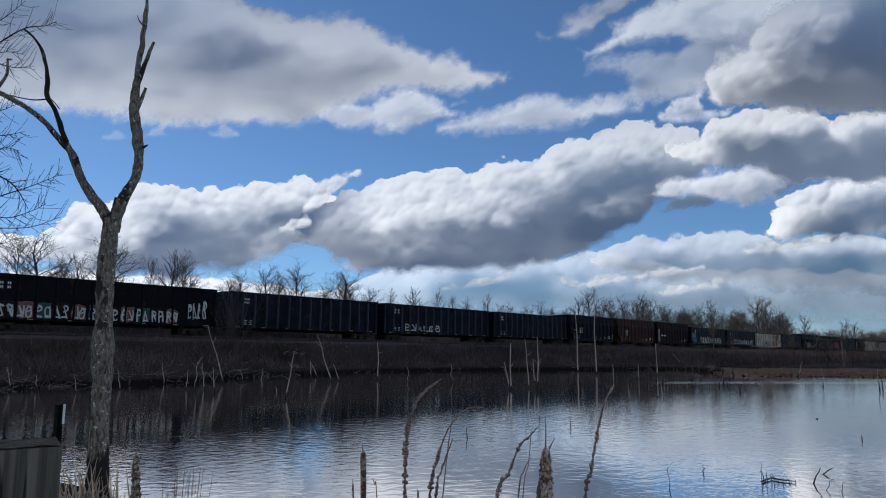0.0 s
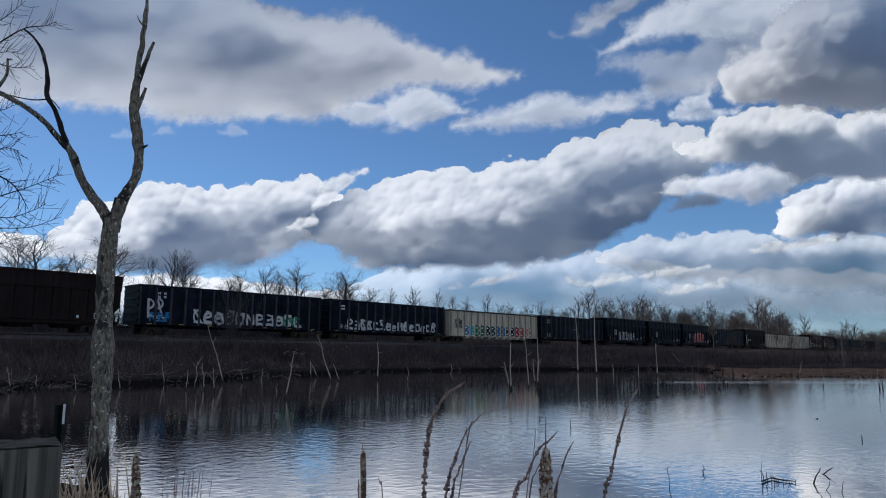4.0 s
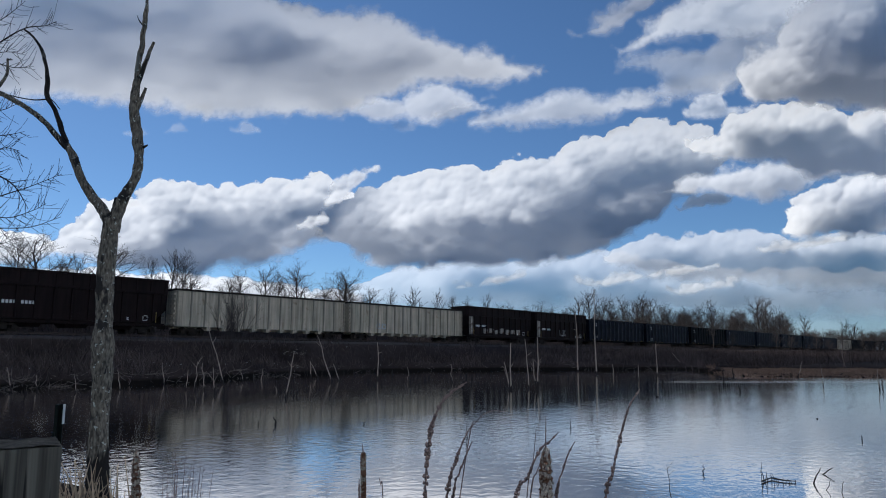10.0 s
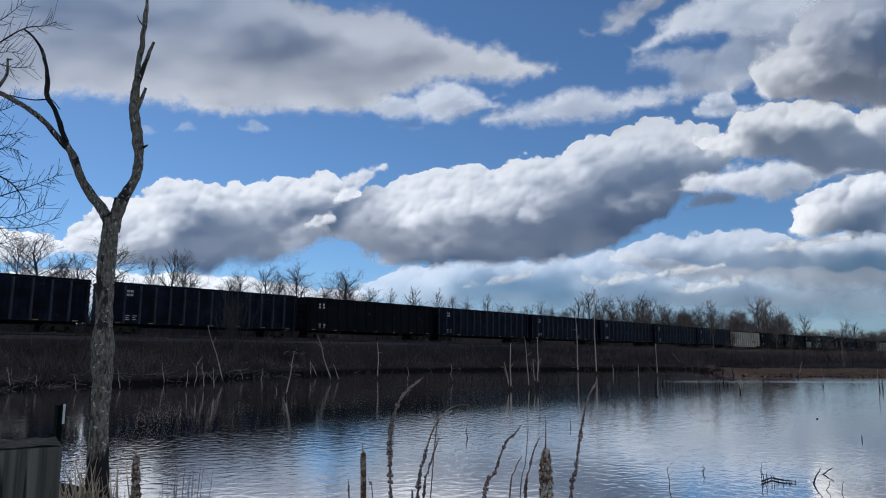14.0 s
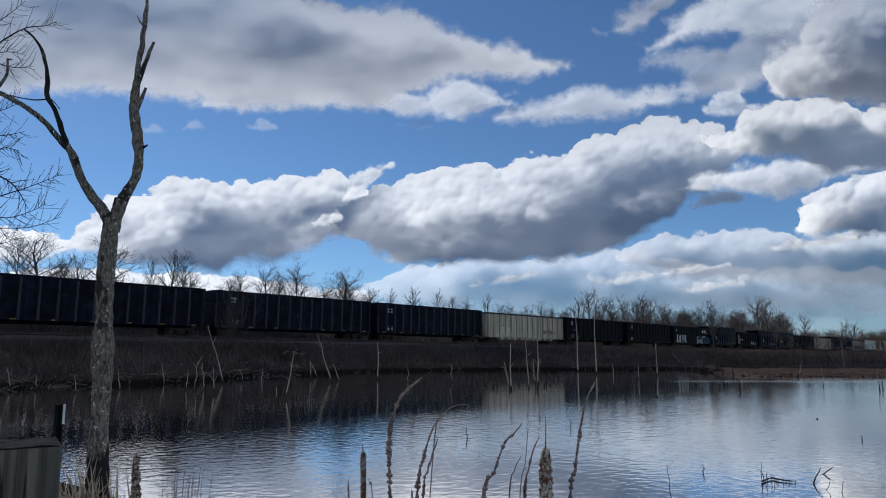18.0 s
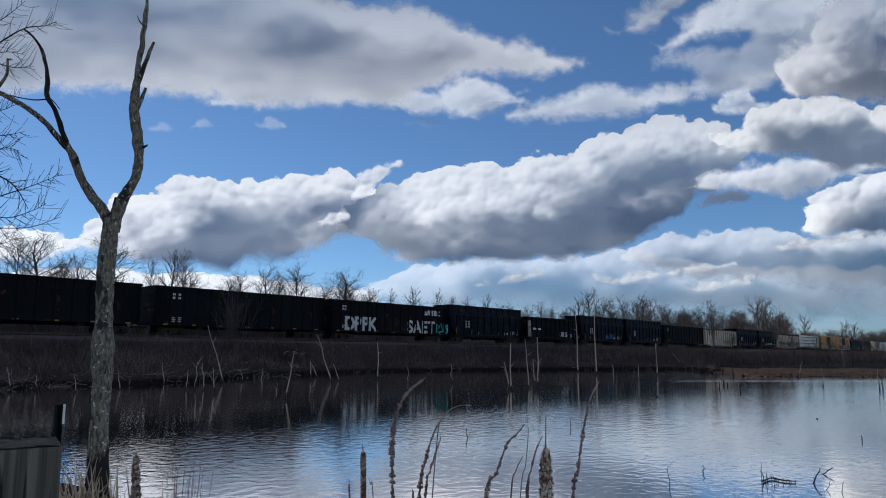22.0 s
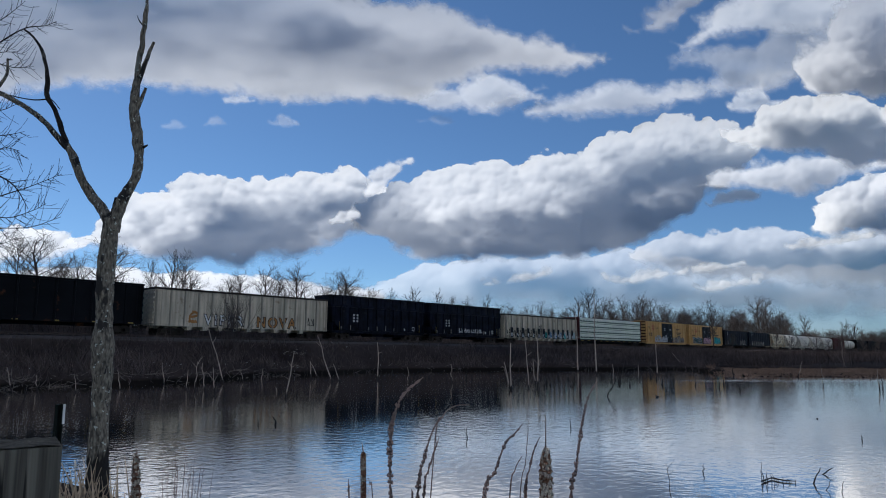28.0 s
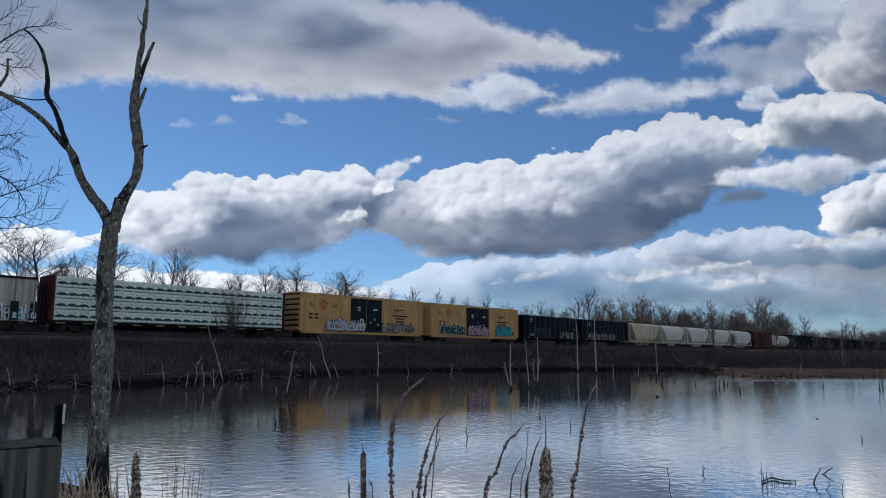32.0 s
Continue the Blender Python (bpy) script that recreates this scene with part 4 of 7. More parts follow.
def block_b_mesh(out, material):
    """A stout letter of two bowls on a stem; out: how far its edges are pushed outwards."""
    V, F = [], []
    box_into(V, F, -out, 0.3 + out, -0.006, 0.0, -out, 1.34 + out)
    for zc, rx, rz in ((0.36, 0.66, 0.36), (1.0, 0.6, 0.34)):
        b = len(V)
        n = 14
        for i in range(n + 1):
            w = -math.pi / 2 + math.pi * i / n
            c, s = math.cos(w), math.sin(w)
            for kx, kz in ((rx + out, rz + out), (max(rx - 0.36 - out, 0.02), max(rz - 0.24 - out, 0.02))):
                V.append((0.22 + c * kx, -0.006, zc + s * kz))
        for i in range(n):
            F.append((b + 2 * i, b + 2 * i + 1, b + 2 * i + 3, b + 2 * i + 2))
    return mesh_from("letter", V, F, material)


def outlined(car, text, size, fill, line, x, z, label, spacing=1.0, fat=0.04):
    """Sprayed letters with a contrasting outline."""
    g = part("graffiti", cached(("ol", text, size, line.name), lambda: letter_mesh(text, size, line, spacing, fat + 0.07)), car, label,
             at=pose(x, -1.512, z))
    part("letter_fill", cached(("fl", text, size, fill.name), lambda: letter_mesh(text, size, fill, spacing, fat)), g, at=pose(0, -0.008, 0))


def open_body(L, H, z0, wall, slope=0.0):
    """An open-topped tub with thick walls and a floor; slope: how far the ends are drawn in at the bottom."""
    V, F = [], []
    W = 1.5
    a, b = L / 2, L / 2 - slope
    outer = [(-b, -W, z0), (b, -W, z0), (b, W, z0), (-b, W, z0), (-a, -W, z0 + slope * 0.9 + 0.001), (a, -W, z0 + slope * 0.9 + 0.001),
             (a, W, z0 + slope * 0.9 + 0.001), (-a, W, z0 + slope * 0.9 + 0.001), (-a, -W, H), (a, -W, H), (a, W, H), (-a, W, H)]
    t = wall
    inner = [(-b + t, -W + t, z0 + 0.25), (b - t, -W + t, z0 + 0.25), (b - t, W - t, z0 + 0.25), (-b + t, W - t, z0 + 0.25),
             (-a + t, -W + t, H), (a - t, -W + t, H), (a - t, W - t, H), (-a + t, W - t, H)]
    V += outer + inner
    F += [(3, 2, 1, 0)]
    for i in range(4):
        j = (i + 1) % 4
        F += [(i, j, 4 + j, 4 + i), (4 + i, 4 + j, 8 + j, 8 + i), (8 + i, 8 + j, 16 + j, 16 + i), (12 + j, 12 + i, 16 + i, 16 + j)]
    F += [(12, 13, 14, 15)]
    return V, F


def post_mesh(h, w, depth, material):
    """A pressed side post, hat-shaped, thinning at its foot."""
    V = [(-w, 0, 0.0), (-w * 0.6, -depth * 0.5, 0.0), (w * 0.6, -depth * 0.5, 0.0), (w, 0, 0.0),
         (-w, 0, h), (-w * 0.6, -depth, h), (w * 0.6, -depth, h), (w, 0, h), (-w * 0.6, -depth, h * 0.35), (w * 0.6, -depth, h * 0.35)]
    F = [(0, 1, 8, 5, 4), (1, 2, 9, 8), (8, 9, 6, 5), (2, 3, 7, 6, 9), (4, 5, 6, 7), (3, 2, 1, 0)]
    return mesh_from("side_post", V, F, material)


def rim_mesh(L, H, material, out=0.13, tall=0.17):
    V, F = [], []
    a = L / 2 + 0.02
    box_into(V, F, -a, a, -1.5 - out, -1.44, H - tall, H + 0.01)
    box_into(V, F, -a, a, 1.44, 1.5 + out, H - tall, H + 0.01)
    box_into(V, F, -a - 0.06, -a + 0.08, -1.44, 1.44, H - tall, H + 0.008)
    box_into(V, F, a - 0.08, a + 0.06, -1.44, 1.44, H - tall, H + 0.008)
    return mesh_from("top_rim", V, F, material)


def end_ribs(car, L, z0, H, material, n=5):
    def rib():
        V, F = [], []
        box_into(V, F, -0.12, 0.0, -1.42, 1.42, -0.09, 0.09, 0.02)
        return mesh_from("end_rib", V, F, material)
    for s in (-1, 1):
        for i in range(n):
            part("end_rib", cached(("rib", material.name), rib), car, at=pose(s * L / 2, 0, z0 + (H - z0) * (i + 0.6) / n, 0, 0, 0 if s < 0 else 180))


def new_car(label):
    car = new("freight_car")
    return tagged(car, label, "freight car", "cars of the freight train")


def gondola(L, paint, label, H=4.55, posts=14, seed=0, chutes=False, marks=True, deep=0.13):
    car = new_car(label)
    key = ("gon", round(L, 1), H, paint.name, posts, chutes)
    z0 = 1.02 if not chutes else 0.95

    def body():
        V, F = open_body(L, H - 0.02, z0, 0.07)
        return mesh_from("body", V, F, paint)
    part("body", cached(key + ("body",), body), car)
    part("center_sill", cached(key + ("sill",), lambda: block_mesh("center_sill", -L / 2 + 0.5, L / 2 - 0.5, -0.3, 0.3, 0.75, z0 - 0.002, paint)), car)
    part("top_rim", cached(key + ("rim",), lambda: rim_mesh(L, H, M_STEEL if paint is M_GRAY else paint)), car)
    end_ribs(car, L, z0, H - 0.3, paint, 7 if chutes else 5)
    rib = M_GRAYRIB if paint is M_GRAY else M_BLACKRIB if paint is M_BLACK else paint
    pm = cached(("post", H, paint.name, deep), lambda: post_mesh(H - 0.17 - z0, 0.11 if paint is not M_GRAY else 0.07, deep, rib))
    for i in range(posts + 1):
        part("side_post", pm, car, at=pose(-L / 2 + 0.1 + (L - 0.2) * i / posts, -1.5, z0))
        part("side_post", pm, car, at=pose(-L / 2 + 0.1 + (L - 0.2) * i / posts, 1.5, z0, 0, 0, 180))
    for s in (-1, 1):
        part("ladder", cached(("ladder", H, paint.name), lambda: ladder_mesh(H - 1.1, paint)), car,
             at=pose(s * (L / 2 - 0.35), -1.5 - deep - 0.01, 0.9))
    if chutes:
        def chute():
            V, F = [], []
            box_into(V, F, -0.2, 0.2, -0.25, 0.25, 0.0, 0.32, -0.06)
            return mesh_from("outlet", V, F, paint)
        for i in range(9):
            part("outlet", cached("outlet" + paint.name, chute), car, at=pose(-L / 2 + 3.4 + (L - 6.8) * i / 8, -1.3, 0.62))
    else:
        for k in range(7):
            part("reflective_tape", cached("tape", lambda: marks_mesh([(0, 0, 0.45, 0.09)], M_SAFETY)), car,
                 at=pose(-L / 2 + 0.8 + k * (L - 2.0) / 6, -1.505, z0 + 0.03))
    if marks:
        gap = (L - 0.2) / posts
        bars(car, number_bars(seed % 5), M_MARK, pose(-L / 2 + 0.1 + gap * 1.0 + 0.16, -1.504, 3.25), "white lettering bar")
    running_gear(car, L)
    return car


def tall_hopper(L, paint, label, H=5.05, lower=3.95, seed=0, panel=False, marks=True, ext=None):
    """A hopper car whose sides were raised by an added upper section."""
    car = new_car(label)
    ext = ext or paint
    key = ("tall", round(L, 1), H, paint.name, ext.name)

    def body():
        V, F = open_body(L - 0.2, lower, 1.15, 0.07, 1.3)
        return mesh_from("body", V, F, paint)
    part("body", cached(key + ("b",), body), car)
    for k in range(3):
        part("hopper_chute", cached(("chute", paint.name), lambda: block_mesh("hopper_chute", -0.8, 0.8, -0.9, 0.9, 0.55, 1.145, paint, -0.35)), car,
             at=pose(-L / 2 + 3.9 + k * (L - 7.8) / 2, 0, 0))
    for s in (-1, 1):
        part("side_sill", cached(key + ("ss",), lambda: block_mesh("side_sill", -L / 2 + 0.1, L / 2 - 0.1, -0.1, 0.1, 0.85, 1.12, paint)), car,
             at=pose(0, s * 1.25, 0))
        # added sheet that hides the bright background under the sloped end
        part("end_sheet", cached(("es", paint.name), lambda: block_mesh("end_sheet", -0.05, 0.05, -1.3, 1.3, 1.13, 2.0, paint)), car,
             at=pose(s * (L / 2 - 0.45), 0, 0))
    part("lower_rim", cached(key + ("r",), lambda: rim_mesh(L - 0.2, lower, paint, 0.15, 0.2)), car)
    if H > lower + 0.1:
        def upper():
            V, F = open_body(L, H - 0.02, lower + 0.012, 0.06)
            return mesh_from("side_extension", V, F, ext)
        part("side_extension", cached(key + ("u",), upper), car)
        part("top_rim", cached(key + ("t",), lambda: rim_mesh(L, H, ext, 0.1, 0.13)), car)
        pm2 = cached(("post2", H, ext.name), lambda: post_mesh(H - lower - 0.16, 0.05, 0.07, ext))
        for i in range(12):
            part("side_post", pm2, car, at=pose(-L / 2 + 0.3 + (L - 0.6) * i / 11, -1.5, lower + 0.02))
    pm = cached(("postt", lower, paint.name), lambda: post_mesh(lower - 0.2 - 1.2, 0.08, 0.14, paint))
    for i in range(10):
        part("side_post", pm, car, at=pose(-L / 2 + 1.35 + (L - 2.7) * i / 9, -1.5, 1.2))
    for s in (-1, 1):
        part("ladder", cached(("ladt", lower, paint.name), lambda: ladder_mesh(lower - 1.0, paint)), car,
             at=pose(s * (L / 2 - 0.35), -1.52, 0.9))
        part("grab_bar", cached("grab", lambda: marks_mesh([(0, 0, 0.05, 0.9)], M_SAFETY, 0.02)), car,
             at=pose(s * (L / 2 - 1.1), -1.66, 1.2))
    if panel:
        part("end_panel", cached("panel", lambda: marks_mesh([(0, 0, 0.62, 2.3), (0.7, 0.0, 0.08, 2.3), (0, -0.12, 0.8, 0.1)],
                                                          M_PALE, 0.03)), car, "worn pale end panel", at=pose(-L / 2 + 0.35, -1.53, 1.35))
        bars(car, [(k * 0.27, 0, 0.19, 0.26) for k in range(4)] + [(1.35 + k * 0.27, 0, 0.19, 0.26) for k in range(4)], M_MARK,
             pose(-L / 2 + 1.75, -1.506, 2.3))
    elif marks:
        bars(car, [(x, 0.45 - 0.34 * k, 0.1, 0.2) for k in range(3) for x in (0.0, 0.14, 0.55, 0.69)], M_MARK, pose(-L / 2 + 3.2, -1.506, 2.35))
        r = random.Random(seed)
        for k in r.sample(range(10), 6):
            part("worn_mark", cached(("worn", k % 3), lambda: marks_mesh([(0, 0, 0.09, 0.35 + 0.12 * (k % 3))], M_PALE, 0.012)), car, "pale worn streak on a side post",
                 at=pose(-L / 2 + 1.31 + (L - 2.7) * k / 9, -1.648, 1.22))
    part("lettering", cached("small_box", lambda: marks_mesh([(0, 0, 0.42, 0.05), (0, 0.4, 0.42, 0.05), (0, 0, 0.05, 0.45), (0.37, 0, 0.05, 0.45),
                                                              (-1.4, 0.0, 0.2, 0.24)], M_MARK)), car, at=pose(L / 2 - 2.2, -1.506, 1.35))
    running_gear(car, L)
    return car


def boxcar(L, paint, label, H=5.12, yellow=True):
    car = new_car(label)
    key = ("box", paint.name)

    def body():
        V, F = [], []
        box_into(V, F, -L / 2, L / 2, -1.5, 1.5, 0.98, H - 0.12)
        return mesh_from("body", V, F, paint)

    def roof():
        V, F = [], []
        a = L / 2 + 0.05
        V += [(-a, -1.58, H - 0.116), (a, -1.58, H - 0.116), (a, 1.58, H - 0.116), (-a, 1.58, H - 0.116),
              (-a, -1.58, H - 0.06), (a, -1.58, H - 0.06), (a, 1.58, H - 0.06), (-a, 1.58, H - 0.06), (-a, 0, H + 0.04), (a, 0, H + 0.04)]
        F += [(3, 2, 1, 0), (0, 1, 5, 4), (2, 3, 7, 6), (4, 5, 9, 8), (8, 9, 6, 7), (1, 2, 6, 9, 5), (3, 0, 4, 8, 7)]
        return mesh_from("roof", V, F, paint)

    def end_wall():
        V, F = [], []
        for i in range(7):
            z = 1.06 + i * 0.56
            box_into(V, F, -0.16, -0.03, -1.46, 1.46, z, z + 0.36, 0.03)
        return mesh_from("end_corrugation", V, F, paint)

    # dark backing added to stand in for shade in the gaps between corrugations
    def end_plate():
        V, F = [], []
        box_into(V, F, -0.03, -0.002, -1.47, 1.47, 1.0, H - 0.14)
        return mesh_from("end_plate", V, F, M_BROWN)

    def door():
        V, F = [], []
        box_into(V, F, 0, 2.36, -0.05, 0, 1.02, H - 0.3)
        return mesh_from("door", V, F, M_PLANT if yellow else paint)
    part("body", cached(key + ("b",), body), car)
    part("side_sill", cached(key + ("ss",), lambda: block_mesh("side_sill", -L / 2 + 0.3, L / 2 - 0.3, -1.42, -1.2, 0.72, 0.976, paint)), car)
    part("roof", cached(key + ("r",), roof), car)
    for s in (-1, 1):
        part("end_plate", cached(key + ("p",), end_plate), car, at=pose(s * L / 2, 0, 0, 0, 0, 0 if s < 0 else 180))
        part("end_corrugation", cached(key + ("e",), end_wall), car, at=pose(s * L / 2, 0, 0, 0, 0, 0 if s < 0 else 180))
        part("ladder", cached(("ladb", paint.name), lambda: ladder_mesh(3.7, paint)), car, at=pose(s * (L / 2 - 0.32), -1.503, 0.95))
    for x in (-2.42, 0.02):
        leaf = part("door", cached(key + ("d",), door), car, "black plug door" if yellow else "", at=pose(x, -1.502, 0))
        for q in (0.18, 0.9, 1.62, 2.16):
            part("door_rib", cached(key + ("dr",), lambda: marks_mesh([(-0.03, 1.1, 0.06, H - 1.5)], M_PLANT if yellow else paint, 0.04)), leaf,
                 at=pose(q, -0.051, 0))
        for q in (0.45, 1.3):
            part("lock_rod", cached(key + ("lr",), lambda: marks_mesh([(0, 1.05, 0.06, H - 1.4)], M_STEEL, 0.02)), leaf, at=pose(q, -0.091, 0))
    pm = cached(("postb", paint.name), lambda: post_mesh(H - 1.25, 0.05, 0.06, paint))
    for i in range(12):
        x = -L / 2 + 0.75 + i * (L / 2 - 3.4) / 5 if i < 6 else 2.65 + (i - 6) * (L / 2 - 3.4) / 5
        part("side_post", pm, car, at=pose(x, -1.5, 1.02))
    if yellow:
        def emblem():
            V, F = [], []
            for k in range(4):
                w = math.pi / 4 + k * math.pi / 2
                c, s = math.cos(w), math.sin(w)
                b = len(V)
                for r, t in ((0.12, 0.06), (0.62, 0.14), (0.5, 0.3), (0.12, 0.12)):
                    V.append((c * r - s * t, -0.003, s * r + c * t))
                F.append((b, b + 1, b + 2, b + 3))
                b = len(V)
                for r, t in ((0.12, -0.06), (0.62, -0.14), (0.5, -0.3), (0.12, -0.12)):
                    V.append((c * r - s * t, -0.003, s * r + c * t))
                F.append((b + 3, b + 2, b + 1, b))
            return mesh_from("emblem", V, F, M_RED)
        part("emblem", cached("emblem", emblem), car, "red cross-shaped emblem", at=pose(-L / 2 + 3.1, -1.565, 3.85))
        bars(car, [(0.0, 2.65, 0.5, 0.2), (0.75, 2.65, 0.5, 0.2), (0.0, 2.28, 0.5, 0.2), (0.75, 2.28, 0.5, 0.2), (-0.1, 3.7, 0.6, 0.06), (3.4, 3.7, 0.6, 0.06),
             (-0.1, 3.95, 0.5, 0.06), (3.5, 3.95, 0.5, 0.06), (12.6, 3.75, 1.7, 0.09), (12.75, 3.4, 0.1, 0.4), (13.2, 3.4, 0.1, 0.4),
             (12.4, 3.0, 2.6, 0.16), (12.9, 2.66, 1.5, 0.16), (13.1, 2.34, 1.2, 0.16), (15.8, 1.3, 0.45, 0.45)], M_DARKP,
             pose(-L / 2 + 1.2, -1.566, 0), "black lettering bar")
        bars(car, [(0.9, 3.75, 0.5, 0.1), (1.0, 3.58, 0.4, 0.06), (0.95, 3.42, 0.5, 0.06), (3.4, 3.7, 0.6, 0.06), (3.35, 3.55, 0.7, 0.1), (3.5, 2.4, 0.2, 0.2),
             (1.8, 2.2, 0.16, 0.2), (2.3, 2.7, 0.1, 0.14), (2.9, 2.05, 0.16, 0.16), (1.2, 1.5, 0.2, 0.3), (4.1, 1.75, 0.12, 0.3)], M_MARK,
             pose(-2.42, -1.62, 0))
    running_gear(car, L)
    return car


def centerbeam(L, label):
    car = new_car(label)

    def deck():
        V, F = [], []
        box_into(V, F, -L / 2, L / 2, -1.45, 1.45, 0.86, 1.06)
        box_into(V, F, -L / 2 + 2, L / 2 - 2, -0.35, 0.35, 0.45, 0.86)
        for i in range(22):
            x = -L / 2 + 0.6 + i * (L - 1.2) / 21
            box_into(V, F, x - 0.16, x + 0.16, -1.52, -1.452, 0.8, 1.0)
        return mesh_from("deck", V, F, M_BLACK2)

    def beam():
        V, F = [], []
        box_into(V, F, -L / 2, L / 2, -0.1, 0.1, 1.06, 4.62)
        box_into(V, F, -L / 2, L / 2, -0.25, 0.25, 4.62, 4.82)
        return mesh_from("center_beam", V, F, M_MAROON)

    def bulkhead():
        V, F = [], []
        box_into(V, F, -0.07, 0.07, -1.45, 1.45, 1.062, 4.8)
        return mesh_from("bulkhead", V, F, M_MAROON)
    part("deck", deck(), car)
    part("center_beam", beam(), car, "dark red centre beam")
    bm_ = bulkhead()
    for s in (-1, 1):
        wall = part("bulkhead", bm_, car, "dark red end bulkhead", at=pose(s * (L / 2 - 0.08), 0, 0, 0, 0, 0 if s < 0 else 180))
        for y in (-1.3, -0.65, 0, 0.65, 1.3):
            part("bulkhead_rib", cached("bulkhead rib", lambda: block_mesh("bulkhead_rib", -0.2, -0.071, -0.06, 0.06, 1.062, 4.75, M_MAROON, 0.02)), wall,
                 at=pose(0, y, 0))
    part("reflective_tape", marks_mesh([(-L / 2 + 0.4 + k * (L - 1.6) / 10, 0, 0.75, 0.1) for k in range(11)], M_SAFETY), car,
         at=pose(0, -1.525, 0.86))
    n, tiers = 8, 4
    w = (L - 0.5) / n
    hb = 0.9
    V, F = [], []
    box_into(V, F, 0.01, w - 0.01, -1.05, 0, 0.0, hb - 0.05, 0.015)
    bundle = mesh_from("lumber_bundle", V, F, M_WRAP)
    V, F = [], []
    top = [0.3 + 0.16 * abs(math.sin(k * math.pi / 16)) ** 0.7 + 0.03 * math.sin(k * 2.9) for k in range(49)]
    low = [0.17 + 0.06 * abs(math.sin(k * math.pi / 8 + 0.6)) for k in range(49)]
    for k in range(49):
        V += [(0.05 + (w - 0.1) * k / 48, -1.056, low[k]), (0.05 + (w - 0.1) * k / 48, -1.056, top[k])]
    for k in range(48):
        F.append((2 * k, 2 * k + 2, 2 * k + 3, 2 * k + 1))
    pr = mesh_from("wrap_print", V, F, M_PRINT)
    line = marks_mesh([(0.02, 0.01, w - 0.04, 0.07)], M_WRAPLINE)
    dash = marks_mesh([(0.15 + q * w / 6, 0.56 + 0.05 * (q % 2), 0.22, 0.05) for q in range(6)], M_WRAPGREY)
    V, F = [], []
    box_into(V, F, 0.3, w - 0.3, -1.03, 0, -0.05, -0.002)
    spacer = mesh_from("spacer", V, F, M_PLANT)
    for r in range(tiers):
        for i in range(n):
            b = part("lumber_pack", bundle, car, "white-wrapped pack of timber", at=pose(-L / 2 + 0.25 + i * w, -0.35, 1.14 + r * hb))
            part("wrap_print", pr, b, "dark green printed band")
            part("wrap_line", line, b, "pale green printed line", at=pose(0, -1.054, 0))
            part("wrap_marks", dash, b, "grey printed dashes", at=pose(0, -1.054, 0))
            part("spacer", spacer, b)
    running_gear(car, L)
    return car


def covered_hopper(L, paint, label, H=4.6, round_=True):
    car = new_car(label)

    def body():
        V, F = [], []
        prof = [(-1.05, 1.15), (-1.52, 1.6), (-1.6, 2.4), (-1.58, 3.3), (-1.35, 4.0), (-0.8, H - 0.12), (0, H), (0.8, H - 0.12), (1.35, 4.0),
                (1.58, 3.3), (1.6, 2.4), (1.52, 1.6), (1.05, 1.15)]
        if not round_:
            prof = [(-1.1, 1.15), (-1.55, 1.7), (-1.58, 2.4), (-1.58, 4.1), (-1.5, 4.25), (-0.8, H - 0.08), (0, H), (0.8, H - 0.08), (1.5, 4.25),
                    (1.58, 4.1), (1.58, 2.4), (1.55, 1.7), (1.1, 1.15)]
        k = len(prof)
        xs = (-L / 2 + 0.45, -L / 2 + 0.5, L / 2 - 0.5, L / 2 - 0.45)
        for i, x in enumerate(xs):
            sc = 0.97 if i in (0, 3) else 1
            for y, z in prof:
                V.append((x + (1 if i < 2 else -1) * max(0, 3.5 - z) * 0.95, y * sc, z))
        for i in range(3):
            for q in range(k):
                F.append((i * k + q, (i + 1) * k + q, (i + 1) * k + (q + 1) % k, i * k + (q + 1) % k))
        F += [tuple(range(k)), tuple(reversed(range(3 * k, 4 * k)))]
        return mesh_from("body", V, F, paint, False)

    def frame_():
        V, F = [], []
        box_into(V, F, -L / 2, L / 2, -1.45, -1.3, 0.95, 1.15)
        box_into(V, F, -L / 2, L / 2, 1.3, 1.45, 0.95, 1.15)
        for s in (-1, 1):
            x = s * (L / 2 - 0.15)
            for y in (-1.3, 1.3):
                box_into(V, F, x - 0.08, x + 0.08, y - 0.08, y + 0.08, 1.15, 3.9)
            box_into(V, F, x - 0.06, x + 0.06, -1.22, 1.22, 3.75, 3.9)
        return mesh_from("end_frame", V, F, paint)

    def outlet():
        V, F = [], []
        box_into(V, F, -1.3, 1.3, -1.0, 1.0, 1.2, 0.4, 0.55)
        return mesh_from("hopper_outlet", V, F, paint)
    key = ("cov", round(L, 1), paint.name, round_)
    part("body", cached(key + ("b",), body), car)
    part("end_frame", cached(key + ("f",), frame_), car)
    for k in range(3):
        part("hopper_outlet", cached(key + ("o",), outlet), car, at=pose(-L / 2 + 3.6 + k * (L - 7.2) / 2, 0, 0))
    V, F = [], []
    box_into(V, F, -L / 2 + 0.4, L / 2 - 0.4, -0.35, 0.35, H + 0.06, H + 0.1)
    part("roof_walk", cached(key + ("w",), lambda: mesh_from("roof_walk", V, F, M_STEEL)), car)
    running_gear(car, L)
    return car


